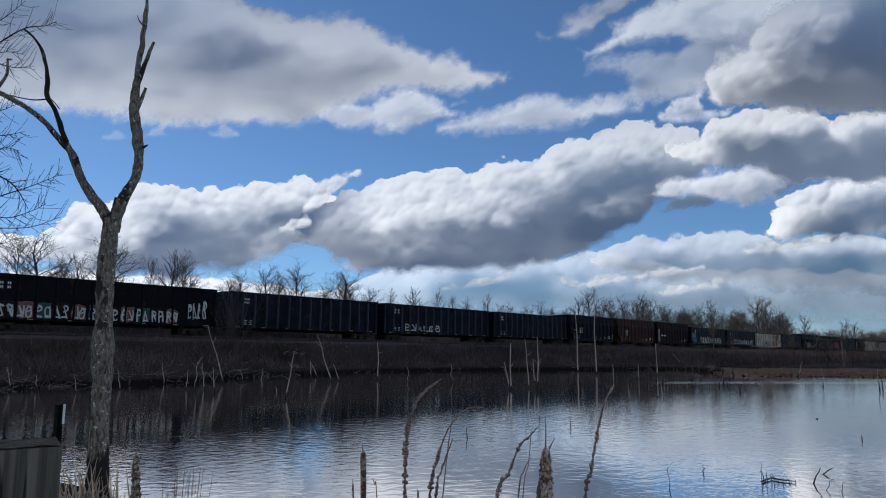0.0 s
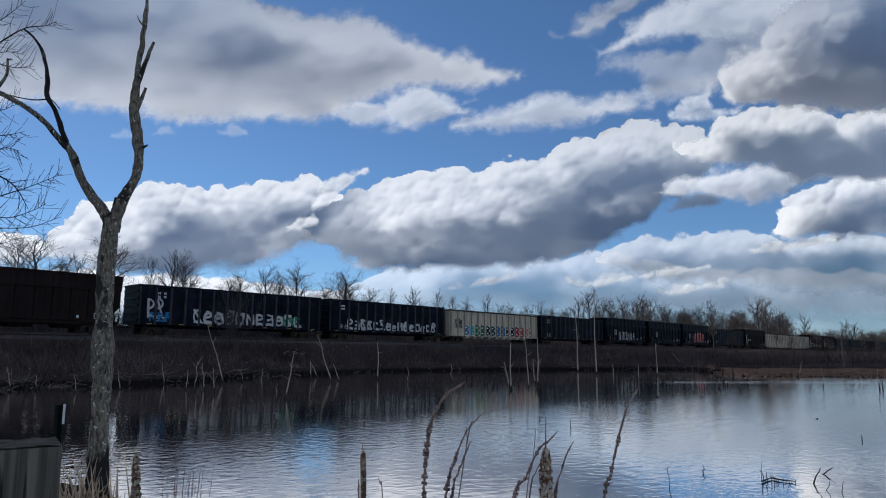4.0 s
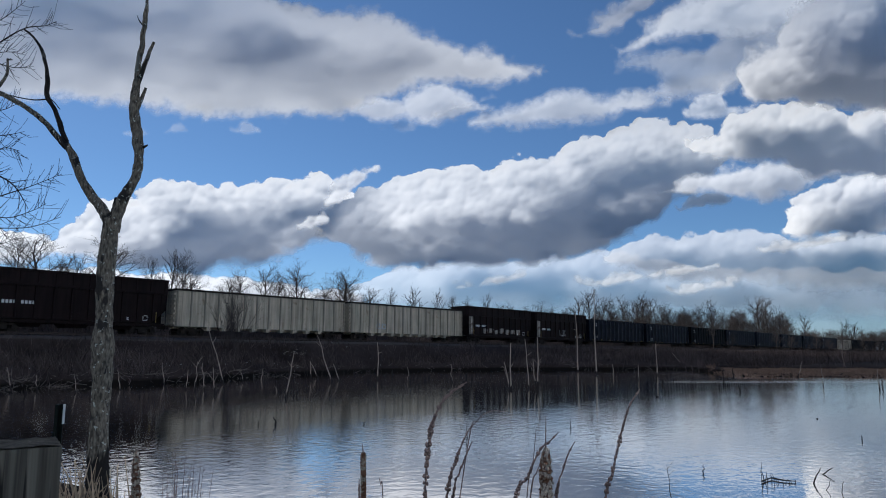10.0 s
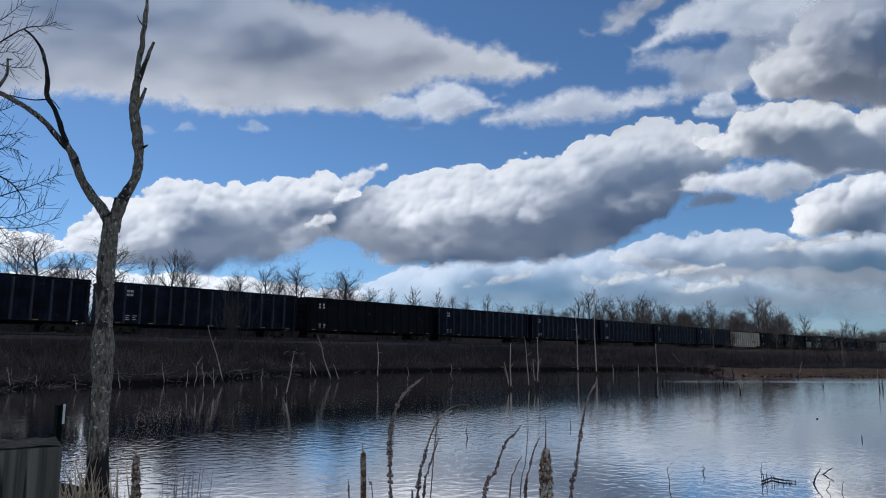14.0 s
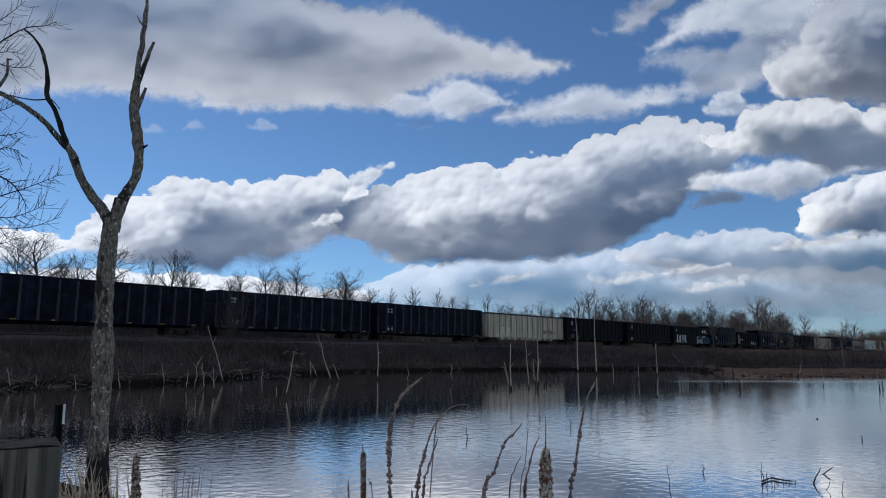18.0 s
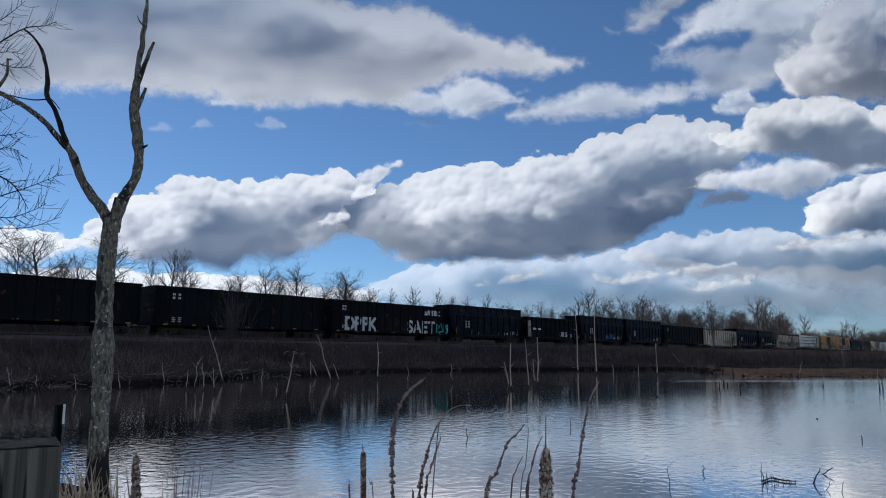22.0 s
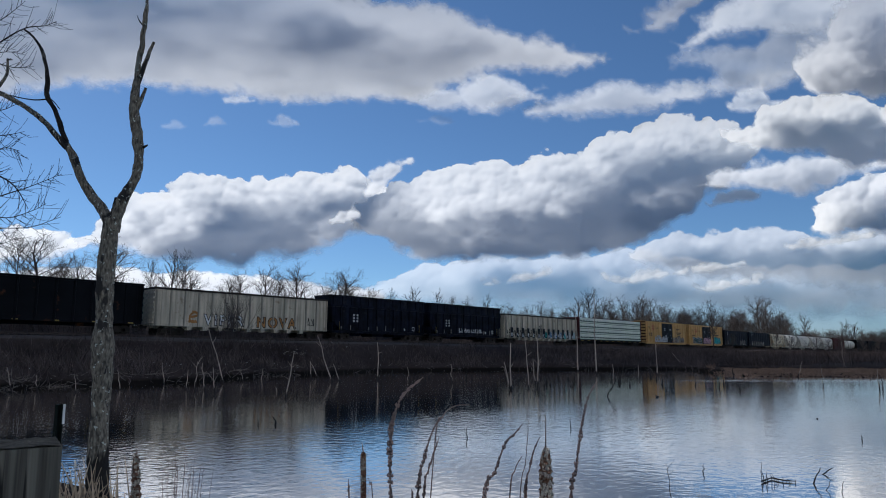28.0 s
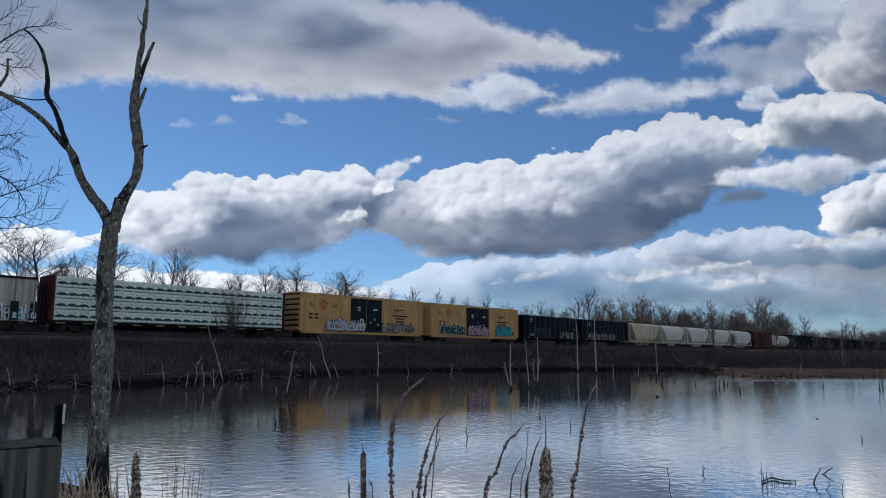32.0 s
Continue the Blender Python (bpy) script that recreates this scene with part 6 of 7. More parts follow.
def build_trees():
    wide_left = 1.25
    row = ((20, 424, 2), (67, 414, 0), (104, 452, 1), (136, 452, 9), (178, 424, 1), (256, 456, 0), (296, 440, 9), (318, 446, 2),
           (334, 480, 1), (384, 486, 3), (420, 484, 5), (465, 467, 4), (490, 485, 6), (525, 461, 7), (572, 504, 1), (608, 482, 5), (622, 490, 3),
           (655, 512, 1), (690, 516, 6), (735, 512, 9), (776, 516, 8), (800, 528, 5), (828, 530, 7), (862, 522, 9))
    for px, top, k in row:
        kind = TREE_KINDS[k] if k < 8 else THIN_KINDS[k - 8]
        bare_tree(px, top - 8, track_depth(px) + rng.uniform(22, 40), kind, wide_left * (1.5 if px in (67, 178, 608) else rng.uniform(0.55, 1.2)))
    right = ((890, 535, 0), (912, 532, 3), (935, 538, 5), (958, 530, 1), (980, 536, 7), (1000, 540, 4), (1024, 524, 8), (1045, 508, 2), (1068, 524, 6),
             (1084, 520, 4), (1104, 520, 1), (1122, 516, 3), (1138, 513, 7), (1152, 524, 5), (1178, 535, 0), (1196, 532, 3), (1215, 540, 6),
             (1240, 538, 1), (1262, 524, 4), (1282, 540, 7), (1300, 545, 0), (1322, 540, 3), (1346, 520, 5), (1362, 524, 1), (1382, 550, 6),
             (1396, 562, 2), (1431, 552, 9), (1500, 563, 8), (1518, 568, 8))
    for px, top, k in right:
        kind = TREE_KINDS[k] if k < 8 else THIN_KINDS[k - 8]
        bare_tree(px, top, track_depth(px) + rng.uniform(14, 35), kind, rng.uniform(1.0, 1.35))
    for px, top, near, k, wide in ((1264, 548, 9, 1, 1.0), (1296, 585, 12, 3, 1.2), (1376, 575, 10, 5, 1.0), (1402, 592, 14, 2, 1.3), (1446, 590, 14, 6, 1.3),
                                   (1492, 578, 12, 9, 1.0), (1528, 596, 14, 4, 1.3), (1556, 594, 14, 7, 1.3), (1470, 598, 13, 0, 1.4)):
        kind = TREE_KINDS[k] if k < 8 else THIN_KINDS[k - 8]
        bare_tree(px, top, track_depth(px) * (1 - near / 100.0 * 2.2), kind, wide, "slender bare tree on the bank before the railway", "bare trees before the railway")
    r = random.Random(9)
    for i in range(76):
        px = r.uniform(1080, 1400)
        bare_tree(px, r.uniform(545, 572), track_depth(px) + r.uniform(40, 70), WOOD_KINDS[r.randrange(6)], r.uniform(1.3, 1.8),
                  "bare tree in the wood behind the railway", "bare wood")
    for i in range(30):
        px = r.uniform(1395, 1575)
        bare_tree(px, r.uniform(580, 592), track_depth(px) + r.uniform(30, 60), WOOD_KINDS[r.randrange(6)], r.uniform(1.6, 2.2),
                  "bare tree in the wood behind the railway", "bare wood")
    for i in range(24):
        px = r.uniform(640, 1060)
        bare_tree(px, r.uniform(545, 560), track_depth(px) + r.uniform(60, 100), WOOD_KINDS[r.randrange(6)], r.uniform(1.2, 1.6),
                  "bare tree in the wood behind the railway", "bare wood")


def twigs(name, base, length, lean, width, material, label, category, kind="stuff", up=1.0):
    """Many thin tapered stems in one mesh. base: n x 3; the rest: n values."""
    n = len(base)
    ang = nrng.uniform(0, 2 * np.pi, n)
    d = np.column_stack([np.cos(ang) * lean, np.sin(ang) * lean, np.full(n, up)])
    d /= np.linalg.norm(d, axis=1)[:, None]
    mid = base + d * (length * 0.55)[:, None]
    d2 = d + nrng.normal(0, 0.28, (n, 3))
    d2 /= np.linalg.norm(d2, axis=1)[:, None]
    tip = mid + d2 * (length * 0.45)[:, None]
    side = np.column_stack([-np.sin(ang), np.cos(ang), np.zeros(n)])
    other = np.cross(d, side)
    V = np.empty((n, 7, 3))
    for k in range(3):
        w = 2 * np.pi * k / 3
        off = (side * np.cos(w) + other * np.sin(w)) * width[:, None]
        V[:, k] = base + off
        V[:, 3 + k] = mid + off * 0.6
    V[:, 6] = tip
    one = [(0, 1, 4, 3), (1, 2, 5, 4), (2, 0, 3, 5), (3, 4, 6), (4, 5, 6), (5, 3, 6)]
    F = [tuple(q + 7 * i for q in f) for i in range(n) for f in one]
    me = mesh_from(name, V.reshape(-1, 3).tolist(), F, material)
    return tagged(new(name, me), label, category, kind=kind)


def build_brush():
    n = 9000
    u = nrng.uniform(45, 330, n)
    d = nrng.uniform(9.3, 40, n)
    x = TX0 + TDIR.x * u + TNOR.x * d
    y = TDIR.y * u + TNOR.y * d
    a = x / np.maximum(y, 1)
    over = over_shore(x, y)
    keep = (over > 0.45) & (y > 15) & ~((a > 0.385) & (over < 18))
    x, y, d = x[keep], y[keep], d[keep]
    m, k = len(x), 12
    tall = nrng.uniform(0.5, 1.5, m) * np.where(d < 13, 0.85, 1.0)
    bx = np.repeat(x, k) + nrng.normal(0, 0.5, m * k)
    by = np.repeat(y, k) + nrng.normal(0, 0.5, m * k)
    bz = np.maximum(ground_z(bx, by), -0.1) - 0.05
    ln = np.repeat(tall, k) * nrng.uniform(0.5, 1.15, m * k)
    twigs("bank_brush", np.column_stack([bx, by, bz]), ln, nrng.uniform(0.1, 1.1, m * k), nrng.uniform(0.009, 0.02, m * k), M_TWIG,
          "tangled brown leafless brush on the far bank", "brush")
    # broken sticks washed up along the shore
    n = 420
    a = nrng.uniform(-0.75, 0.36, n)
    a = np.where(nrng.random(n) < 0.5, nrng.uniform(-0.75, -0.2, n), a)
    y = np.interp(a, SHORE_A, SHORE_Y) + nrng.normal(0.6, 0.9, n)
    x = a * y
    over = over_shore(x, y)
    y = y - np.clip(over - 0.9, 0, 3) + np.clip(-0.1 - over, 0, 3)
    x = a * y
    twigs("driftwood", np.column_stack([x, y, np.maximum(ground_z(x, y), 0.0)]), nrng.uniform(0.25, 1.3, n), nrng.uniform(0.8, 8.0, n),
          nrng.uniform(0.01, 0.026, n), M_DRIFT, "pale broken sticks washed up along the far shore", "driftwood")
    # growth behind the track, seen under and beside the train
    n = 26000
    u = nrng.uniform(40, 520, n)
    d = nrng.uniform(-26, -7, n)
    x = TX0 + TDIR.x * u + TNOR.x * d
    y = TDIR.y * u + TNOR.y * d
    twigs("field_brush", np.column_stack([x, y, ground_z(x, y)]), nrng.uniform(1.2, 3.8, n), nrng.uniform(0.1, 0.7, n), nrng.uniform(0.02, 0.04, n),
          M_THICKET, "leafless brush behind the railway", "brush")
    # the marsh spit: dry grass
    n = 44000
    x = nrng.uniform(18, 60, n)
    y = nrng.uniform(46, 86, n)
    a = x / y
    over = over_shore(x, y)
    keep = (over > 0.02) & (over < 18) & (a > 0.375)
    x, y = x[keep], y[keep]
    twigs("marsh_grass", np.column_stack([x, y, ground_z(x, y) - 0.02]), nrng.uniform(0.12, 0.34, len(x)), nrng.uniform(0.6, 2.4, len(x)),
          nrng.uniform(0.02, 0.05, len(x)), M_REEDFAR, "flattened dry marsh grass at the water's edge", "grass")
    n = 14000
    x = nrng.uniform(20, 330, n)
    y = nrng.uniform(60, 260, n)
    a = x / y
    over = over_shore(x, y)
    d = (x - TX0) * TNOR.x + y * TNOR.y
    keep = (over > 14) & (d > 11) & (a > 0.3)
    x, y = x[keep], y[keep]
    twigs("marsh_brush", np.column_stack([x, y, ground_z(x, y) - 0.05]), nrng.uniform(0.8, 2.2, len(x)) * (1 + 0.9 * np.clip((x / y - 0.42) / 0.12, 0, 1)), nrng.uniform(0.1, 0.9, len(x)),
          nrng.uniform(0.012, 0.03, len(x)), M_TWIG, "leafless marsh brush", "brush")
    # the thicket under the wood behind the track
    n = 38000
    u = 150 + 330 * nrng.random(n) ** 1.3
    d = nrng.uniform(-80, -38, n)
    x = TX0 + TDIR.x * u + TNOR.x * d
    y = TDIR.y * u + TNOR.y * d
    keep = x / y > 0.2
    x, y = x[keep], y[keep]
    twigs("thicket", np.column_stack([x, y, ground_z(x, y)]), nrng.uniform(3.5, 11.5, len(x)), nrng.uniform(0.1, 0.5, len(x)),
          nrng.uniform(0.03, 0.06, len(x)), M_THICKET, "dense leafless thicket under the wood", "brush")
    # far woods on the horizon
    n = 30000
    a = nrng.uniform(-0.9, 0.85, n)
    y = nrng.uniform(330, 800, n)
    x = a * y
    d = (x - TX0) * TNOR.x + y * TNOR.y
    keep = (d < -18) & (d > -260)
    x, y = x[keep], y[keep]
    twigs("far_woods", np.column_stack([x, y, ground_z(x, y)]), nrng.uniform(6, 12.5, len(x)), nrng.uniform(0.05, 0.5, len(x)),
          nrng.uniform(0.12, 0.35, len(x)), M_FARTWIG, "far leafless woods along the horizon", "woods")


def px_tube(V, F, pts, depth, sides=8, jitter=0.0):
    """A limb through sight points (x, y, width), all at one depth."""
    P = [place(x, y, depth + (rng.uniform(-jitter, jitter) if jitter else 0)) for x, y, w in pts]
    R = [w / 2 / FOCAL * depth for x, y, w in pts]
    tube_into(V, F, P, R, sides)


def smooth(pts, k=4):
    """Catmull-Rom through the rows of pts."""
    A = [np.array(p, float) for p in pts]
    A = [2 * A[0] - A[1]] + A + [2 * A[-1] - A[-2]]
    out = []
    for i in range(1, len(A) - 2):
        for j in range(k):
            t = j / k
            out.append(0.5 * (2 * A[i] + (A[i + 1] - A[i - 1]) * t + (2 * A[i - 1] - 5 * A[i] + 4 * A[i + 1] - A[i + 2]) * t * t
                              + (3 * A[i] - A[i - 1] - 3 * A[i + 1] + A[i + 2]) * t ** 3))
    out.append(A[-2])
    return [tuple(q) for q in out]


def build_forked_tree():
    D = 8.3
    foot = place(172, 878, D)
    ob = tagged(new("dead_tree"), "dead forked tree with grey flaking bark on the bank", "tree")
    ob.location = (foot.x, foot.y, float(ground_z(foot.x, foot.y)))
    shift = Vector(ob.location)

    def limb(name, pts, material, label="", sides=12, rough=0.07):
        V, F = [], []
        px_tube(V, F, smooth(pts, 9), D, sides)
        out = []
        for v in V:
            k = noise.noise(Vector(v) * 7.0) * rough * 0.42 + noise.noise(Vector(v) * 24.0) * rough * 0.16
            out.append(Vector(v) - shift + Vector((k, k * 0.5, 0)) * 0.6)
        part(name, mesh_from(name, out, F, material, True), ob, label)
    limb("trunk", [(170, 912, 50), (172, 870, 38), (174, 800, 33), (177, 740, 31), (180, 690, 33), (181, 650, 34), (182, 605, 37), (184, 570, 27),
                   (185, 520, 29), (188, 470, 30), (193, 430, 28), (197, 388, 29)], M_BARK, "grey flaking trunk", 24, 0.06)
    limb("left_limb", [(198, 410, 22), (186, 378, 19), (165, 350, 16), (146, 320, 14), (132, 285, 14), (119, 256, 12)], M_BARK)
    limb("dark_branch", [(122, 262, 10), (108, 226, 9), (95, 192, 8), (83, 168, 9), (84, 130, 7), (77, 100, 7), (70, 80, 5), (55, 62, 4), (43, 52, 3)],
         M_BARKD, "blackened bare branch", 8, 0.04)
    limb("long_branch", [(118, 262, 11), (100, 240, 11), (75, 212, 10), (45, 190, 9), (15, 172, 9), (-15, 158, 8), (-60, 130, 7)], M_BARK, "", 10, 0.04)
    limb("right_limb", [(200, 410, 24), (207, 378, 22), (218, 352, 20), (236, 322, 17), (245, 290, 17), (244, 250, 19), (238, 205, 18), (239, 165, 14),
                        (245, 120, 11), (250, 80, 9), (256, 40, 8), (262, -10, 6), (266, -60, 4)], M_BARK, "", 12)
    limb("side_branch", [(243, 158, 8), (251, 130, 8), (260, 105, 7), (266, 88, 6), (273, 75, 5)], M_BARK, "", 8, 0.03)
    limb("broken_stub", [(243, 195, 8), (250, 175, 7), (258, 156, 5)], M_BARK, "", 8, 0.03)
    limb("broken_stub", [(250, 262, 7), (256, 260, 5), (262, 257, 3)], M_BARKD, "", 6, 0.02)
    limb("broken_stub", [(203, 378, 13), (206, 362, 12), (207, 350, 8)], M_BARKD, "charred stub in the fork", 8, 0.03)
    limb("broken_stub", [(252, 44, 3), (246, 36, 2), (243, 28, 1.5)], M_BARKD, "", 6, 0.01)
    limb("twig", [(82, 176, 3), (60, 177, 2.5), (30, 172, 2), (5, 165, 1.6)], M_BARKD, "", 5, 0.01)
    limb("twig", [(80, 170, 2.5), (95, 180, 2), (106, 194, 1.4)], M_BARKD, "", 5, 0.01)
    limb("broken_branch", [(-20, 170, 6), (2, 148, 6), (13, 128, 5), (14, 104, 4)], M_BARK, "", 8, 0.02)
    limb("twig", [(14, 106, 3), (20, 106, 2), (22, 106, 1.5)], M_BARKD, "", 5, 0.01)


def build_left_twigs():
    """A leafless tree beside the view, whose boughs reach in."""
    D = 9.5
    foot = place(-190, 860, D)
    ob = tagged(new("leafless_tree"), "leafless tree with fine drooping twigs on the bank", "tree")
    gz = float(ground_z(foot.x, foot.y))
    ob.location = (foot.x, foot.y, gz)
    off = Vector(ob.location)
    V, F = [], []
    px_tube(V, F, smooth([(-190, 920, 40), (-185, 600, 34), (-170, 300, 26), (-150, 50, 18), (-140, -150, 10)]), D, 10)
    part("trunk", mesh_from("trunk", [Vector(v) - off for v in V], F, M_BARK, True), ob)
    r = random.Random(4)
    boughs = ([(-170, 190, 9), (-60, 118, 6), (5, 72, 4), (45, 50, 3), (80, 46, 2), (100, 38, 1)], [(-160, 150, 6), (-40, 60, 4), (10, 30, 2), (45, 2, 1)],
              [(-170, 250, 6), (-50, 238, 4), (5, 240, 2.4), (44, 233, 1)], [(-170, 280, 8), (-40, 300, 5), (5, 315, 4), (30, 335, 3), (50, 370, 1.5)],
              [(-172, 330, 7), (-40, 352, 4), (30, 338, 2.5), (75, 322, 1.6), (110, 308, 1)], [(-175, 380, 6), (-60, 402, 4), (0, 404, 2.6), (55, 402, 2), (108, 384, 1)],
              [(-170, 210, 5), (-50, 196, 3), (0, 196, 2), (38, 180, 1)], [(-172, 360, 6), (-50, 372, 4), (10, 386, 2.4), (60, 372, 1.5), (82, 360, 1)],
              [(-170, 100, 5), (-50, 102, 3), (10, 92, 2), (46, 98, 1)], [(-165, 260, 5), (-30, 268, 3), (10, 262, 2), (36, 268, 1)],
              [(-165, 140, 5), (-30, 112, 3), (25, 120, 2), (60, 118, 1)], [(-172, 420, 5), (-60, 428, 3), (0, 432, 2), (30, 420, 1)])
    for pts in boughs:
        V, F = [], []
        sm = smooth([(x, y, w * 0.75) for x, y, w in pts])
        px_tube(V, F, sm, D, 5)
        n = len(sm)
        for i in range(n // 3, n - 1):
            for k in range(r.choice((2, 2, 3))):
                x, y, w = sm[i]
                ang = math.radians(r.choice((-1, 1)) * r.uniform(20, 60))
                dx, dy = sm[i + 1][0] - x, sm[i + 1][1] - y
                s = math.hypot(dx, dy) or 1
                dx, dy = dx / s, dy / s
                c, sn = math.cos(ang), math.sin(ang)
                ex, ey = dx * c - dy * sn, dx * sn + dy * c
                ln = r.uniform(15, 46)
                tw = [(x, y, max(w * 0.5, 1.0)), (x + ex * ln * 0.5, y + ey * ln * 0.5 + r.uniform(-3, 3), 0.8), (x + ex * ln, y + ey * ln - r.uniform(0, 8), 0.7)]
                px_tube(V, F, tw, D + r.uniform(-0.3, 0.3), 3)
        part("bough", mesh_from("bough", [Vector(v) - off for v in V], F, M_BARKD), ob)


def build_bush():
    """The leafless bush before the train."""
    base = place(410, 622, 58)
    ob = tagged(new("bush"), "tall leafless grey-brown bush beside the railway", "bush")
    ob.location = (base.x, base.y, float(ground_z(base.x, base.y)))
    r = random.Random(21)
    for k in range(14):
        V, F, TV, TF = [], [], [], []
        d = Vector((r.uniform(-0.36, 0.5), r.uniform(-0.4, 0.4), 1)).normalized()
        grow(V, F, TV, TF, Vector((r.uniform(-0.7, 0.7), r.uniform(-0.4, 0.4), -0.1)), d, r.uniform(2.6, 4.1), 0.034, 1, r, 0.36, 0.0, 2, 4, 0.0075)
        stem = part("stem", mesh_from("stem", V, F, M_THICKET), ob)
        part("twig_crown", mesh_from("twig_crown", TV, TF, M_THICKET), stem)


def snag(bx, by, tx, ty, width, material=None, label="bleached bare dead tree standing in the pond", bend=2.0, z=0.0):
    p = on_water(bx, by, z)
    D = p.y
    r = random.Random(int(bx * 7 + by))
    pts = []
    for i in range(5):
        f = i / 4
        pts.append((bx + (tx - bx) * f + r.uniform(-1, 1) * bend * math.sin(math.pi * f), by + (ty - by) * f, max(width * 0.75 * (1 - 0.6 * f), 0.7)))
    V, F = [], []
    P = [place(x, y, D) - p for x, y, w in pts]
    P = [Vector((0, 0, -0.4))] + P
    R = [w / 2 / FOCAL * D for x, y, w in pts]
    tube_into(V, F, P, [R[0] * 1.1] + R, 6)
    if ty < by - 40:
        for k in range(r.choice((1, 2, 3))):
            f = r.uniform(0.4, 0.9)
            q = P[1].lerp(P[-1], f)
            e = Vector((r.choice((-1, 1)) * r.uniform(0.1, 0.4), r.uniform(-0.1, 0.1), r.uniform(0.1, 0.5))) * min(1.0, D / 40.0)
            tube_into(V, F, [q, q + e], [R[2] * 0.6, R[4] * 0.4], 4)
    ob = tagged(new("stump" if material else "snag", mesh_from("snag", V, F, material or M_SNAG, True)), label, "dead wood",
                "stumps in the pond" if material else "dead trees in the pond")
    ob.location = p
    if not material and ty < by - 20:
        V, F = [], []
        q = P[1].lerp(P[-1], min(0.3, r.uniform(0.15, 0.4) / max((P[-1] - P[1]).length, 0.5)))
        tube_into(V, F, [Vector((0, 0, -0.3)), P[1], q], [R[0] * 1.25, R[0] * 1.2, R[0] * 1.02], 7)
        part("wet_foot", mesh_from("wet_foot", V, F, M_STUMP, True), ob, "dark wet foot of the dead tree")
    return ob


def build_snags():
    for row in ((395, 678, 368, 576, 3.5), (588, 676, 562, 594, 3), (668, 672, 668, 606, 3), (505, 705, 521, 622, 3.5), (550, 672, 549, 640, 2.5),
                (563, 668, 548, 640, 2.5), (602, 674, 590, 645, 2.5), (905, 690, 904, 608, 4), (903, 690, 892, 640, 3), (936, 688, 929, 600, 3),
                (952, 690, 951, 597, 3.5), (949, 688, 943, 636, 2.5), (1023, 658, 1018, 556, 3), (1056, 663, 1051, 512, 3.2), (1163, 664, 1160, 608, 2.5),
                (1132, 672, 1129, 646, 2), (1412, 668, 1420, 640, 2), (1457, 684, 1454, 652, 2), (1495, 650, 1489, 606, 2), (1557, 690, 1552, 652, 2.5),
                (800, 678, 798, 645, 2), (362, 690, 358, 642, 3), (380, 696, 377, 650, 3), (345, 690, 350, 640, 3), (328, 690, 333, 655, 2.5),
                (212, 690, 208, 655, 2.5), (134, 695, 131, 664, 2.5), (66, 692, 64, 664, 2.5), (20, 692, 12, 650, 2.5), (290, 680, 287, 642, 2.5),
                (430, 676, 426, 655, 2), (462, 672, 466, 652, 2), (490, 694, 486, 684, 2), (723, 676, 721, 650, 1.5), (1085, 664, 1084, 645, 1.6),
                (1216, 652, 1190, 625, 1.6), (875, 650, 872, 636, 1.4), (1352, 650, 1348, 632, 1.5), (150, 672, 146, 640, 2), (96, 676, 102, 645, 2)):
        snag(*row)
    r = random.Random(31)
    for i in range(70):
        x = r.uniform(600, 1300)
        y = r.uniform(662, 688)
        snag(x, y, x + r.uniform(-1.5, 1.5), y - r.uniform(4, 12), r.uniform(2.4, 4.6), M_STUMP, "dark rotten stump in the pond", 0.5)
    for i in range(18):
        x = r.uniform(20, 600)
        y = r.uniform(690, 712)
        snag(x, y, x + r.uniform(-2, 2), y - r.uniform(6, 14), r.uniform(2, 3.5), M_STUMP, "dark rotten stump in the pond", 0.5)
    for row in ((1310, 695, 1306, 683, 3.5), (1166, 703, 1160, 700, 5), (487, 752, 484, 738, 5), (827, 776, 826, 756, 2.5), (1010, 756, 1009, 740, 2),
                (1245, 838, 1245, 822, 3), (1526, 780, 1525, 770, 2.5), (1352, 850, 1347, 818, 2), (1440, 856, 1452, 828, 4), (1456, 840, 1475, 828, 4),
                (955, 742, 954, 736, 2), (1562, 690, 1560, 672, 3), (1188, 882, 1180, 822, 2), (858, 682, 872, 668, 3), (1075, 702, 1090, 670, 3),
                (1447, 742, 1446, 740, 3), (645, 752, 646, 746, 2.5), (458, 752, 456, 744, 2.5), (1462, 868, 1470, 850, 2), (1490, 872, 1494, 852, 2)):
        snag(*row, M_STUMP, "dark drowned branch sticking out of the water", 3)
    # a sunken branch with side twigs lying at the surface
    V, F = [], []
    p = on_water(1352, 850)
    pts = [on_water(x, y, 0.02) - p for x, y in ((1348, 852), (1365, 846), (1385, 850), (1408, 852))]
    tube_into(V, F, pts, [0.012, 0.011, 0.01, 0.005], 6)
    for i in range(12):
        f = min(1.0, max(0.0, (i + r.uniform(-0.35, 0.35)) / 11))
        q = pts[0].lerp(pts[3], f)
        tip = Vector((r.uniform(-0.07, 0.05), r.uniform(-0.05, 0.05), r.uniform(0.02, 0.13) * (1.25 - f)))
        tube_into(V, F, [q - Vector((0, 0, 0.03)), q + tip * 0.6 + Vector((0.01, 0, 0)), q + tip], [0.006, 0.004, 0.002], 4)
    ob = tagged(new("sunken_branch", mesh_from("sunken_branch", V, F, M_STUMP)), "dark sunken branch lying at the water's surface", "branch")
    ob.location = p


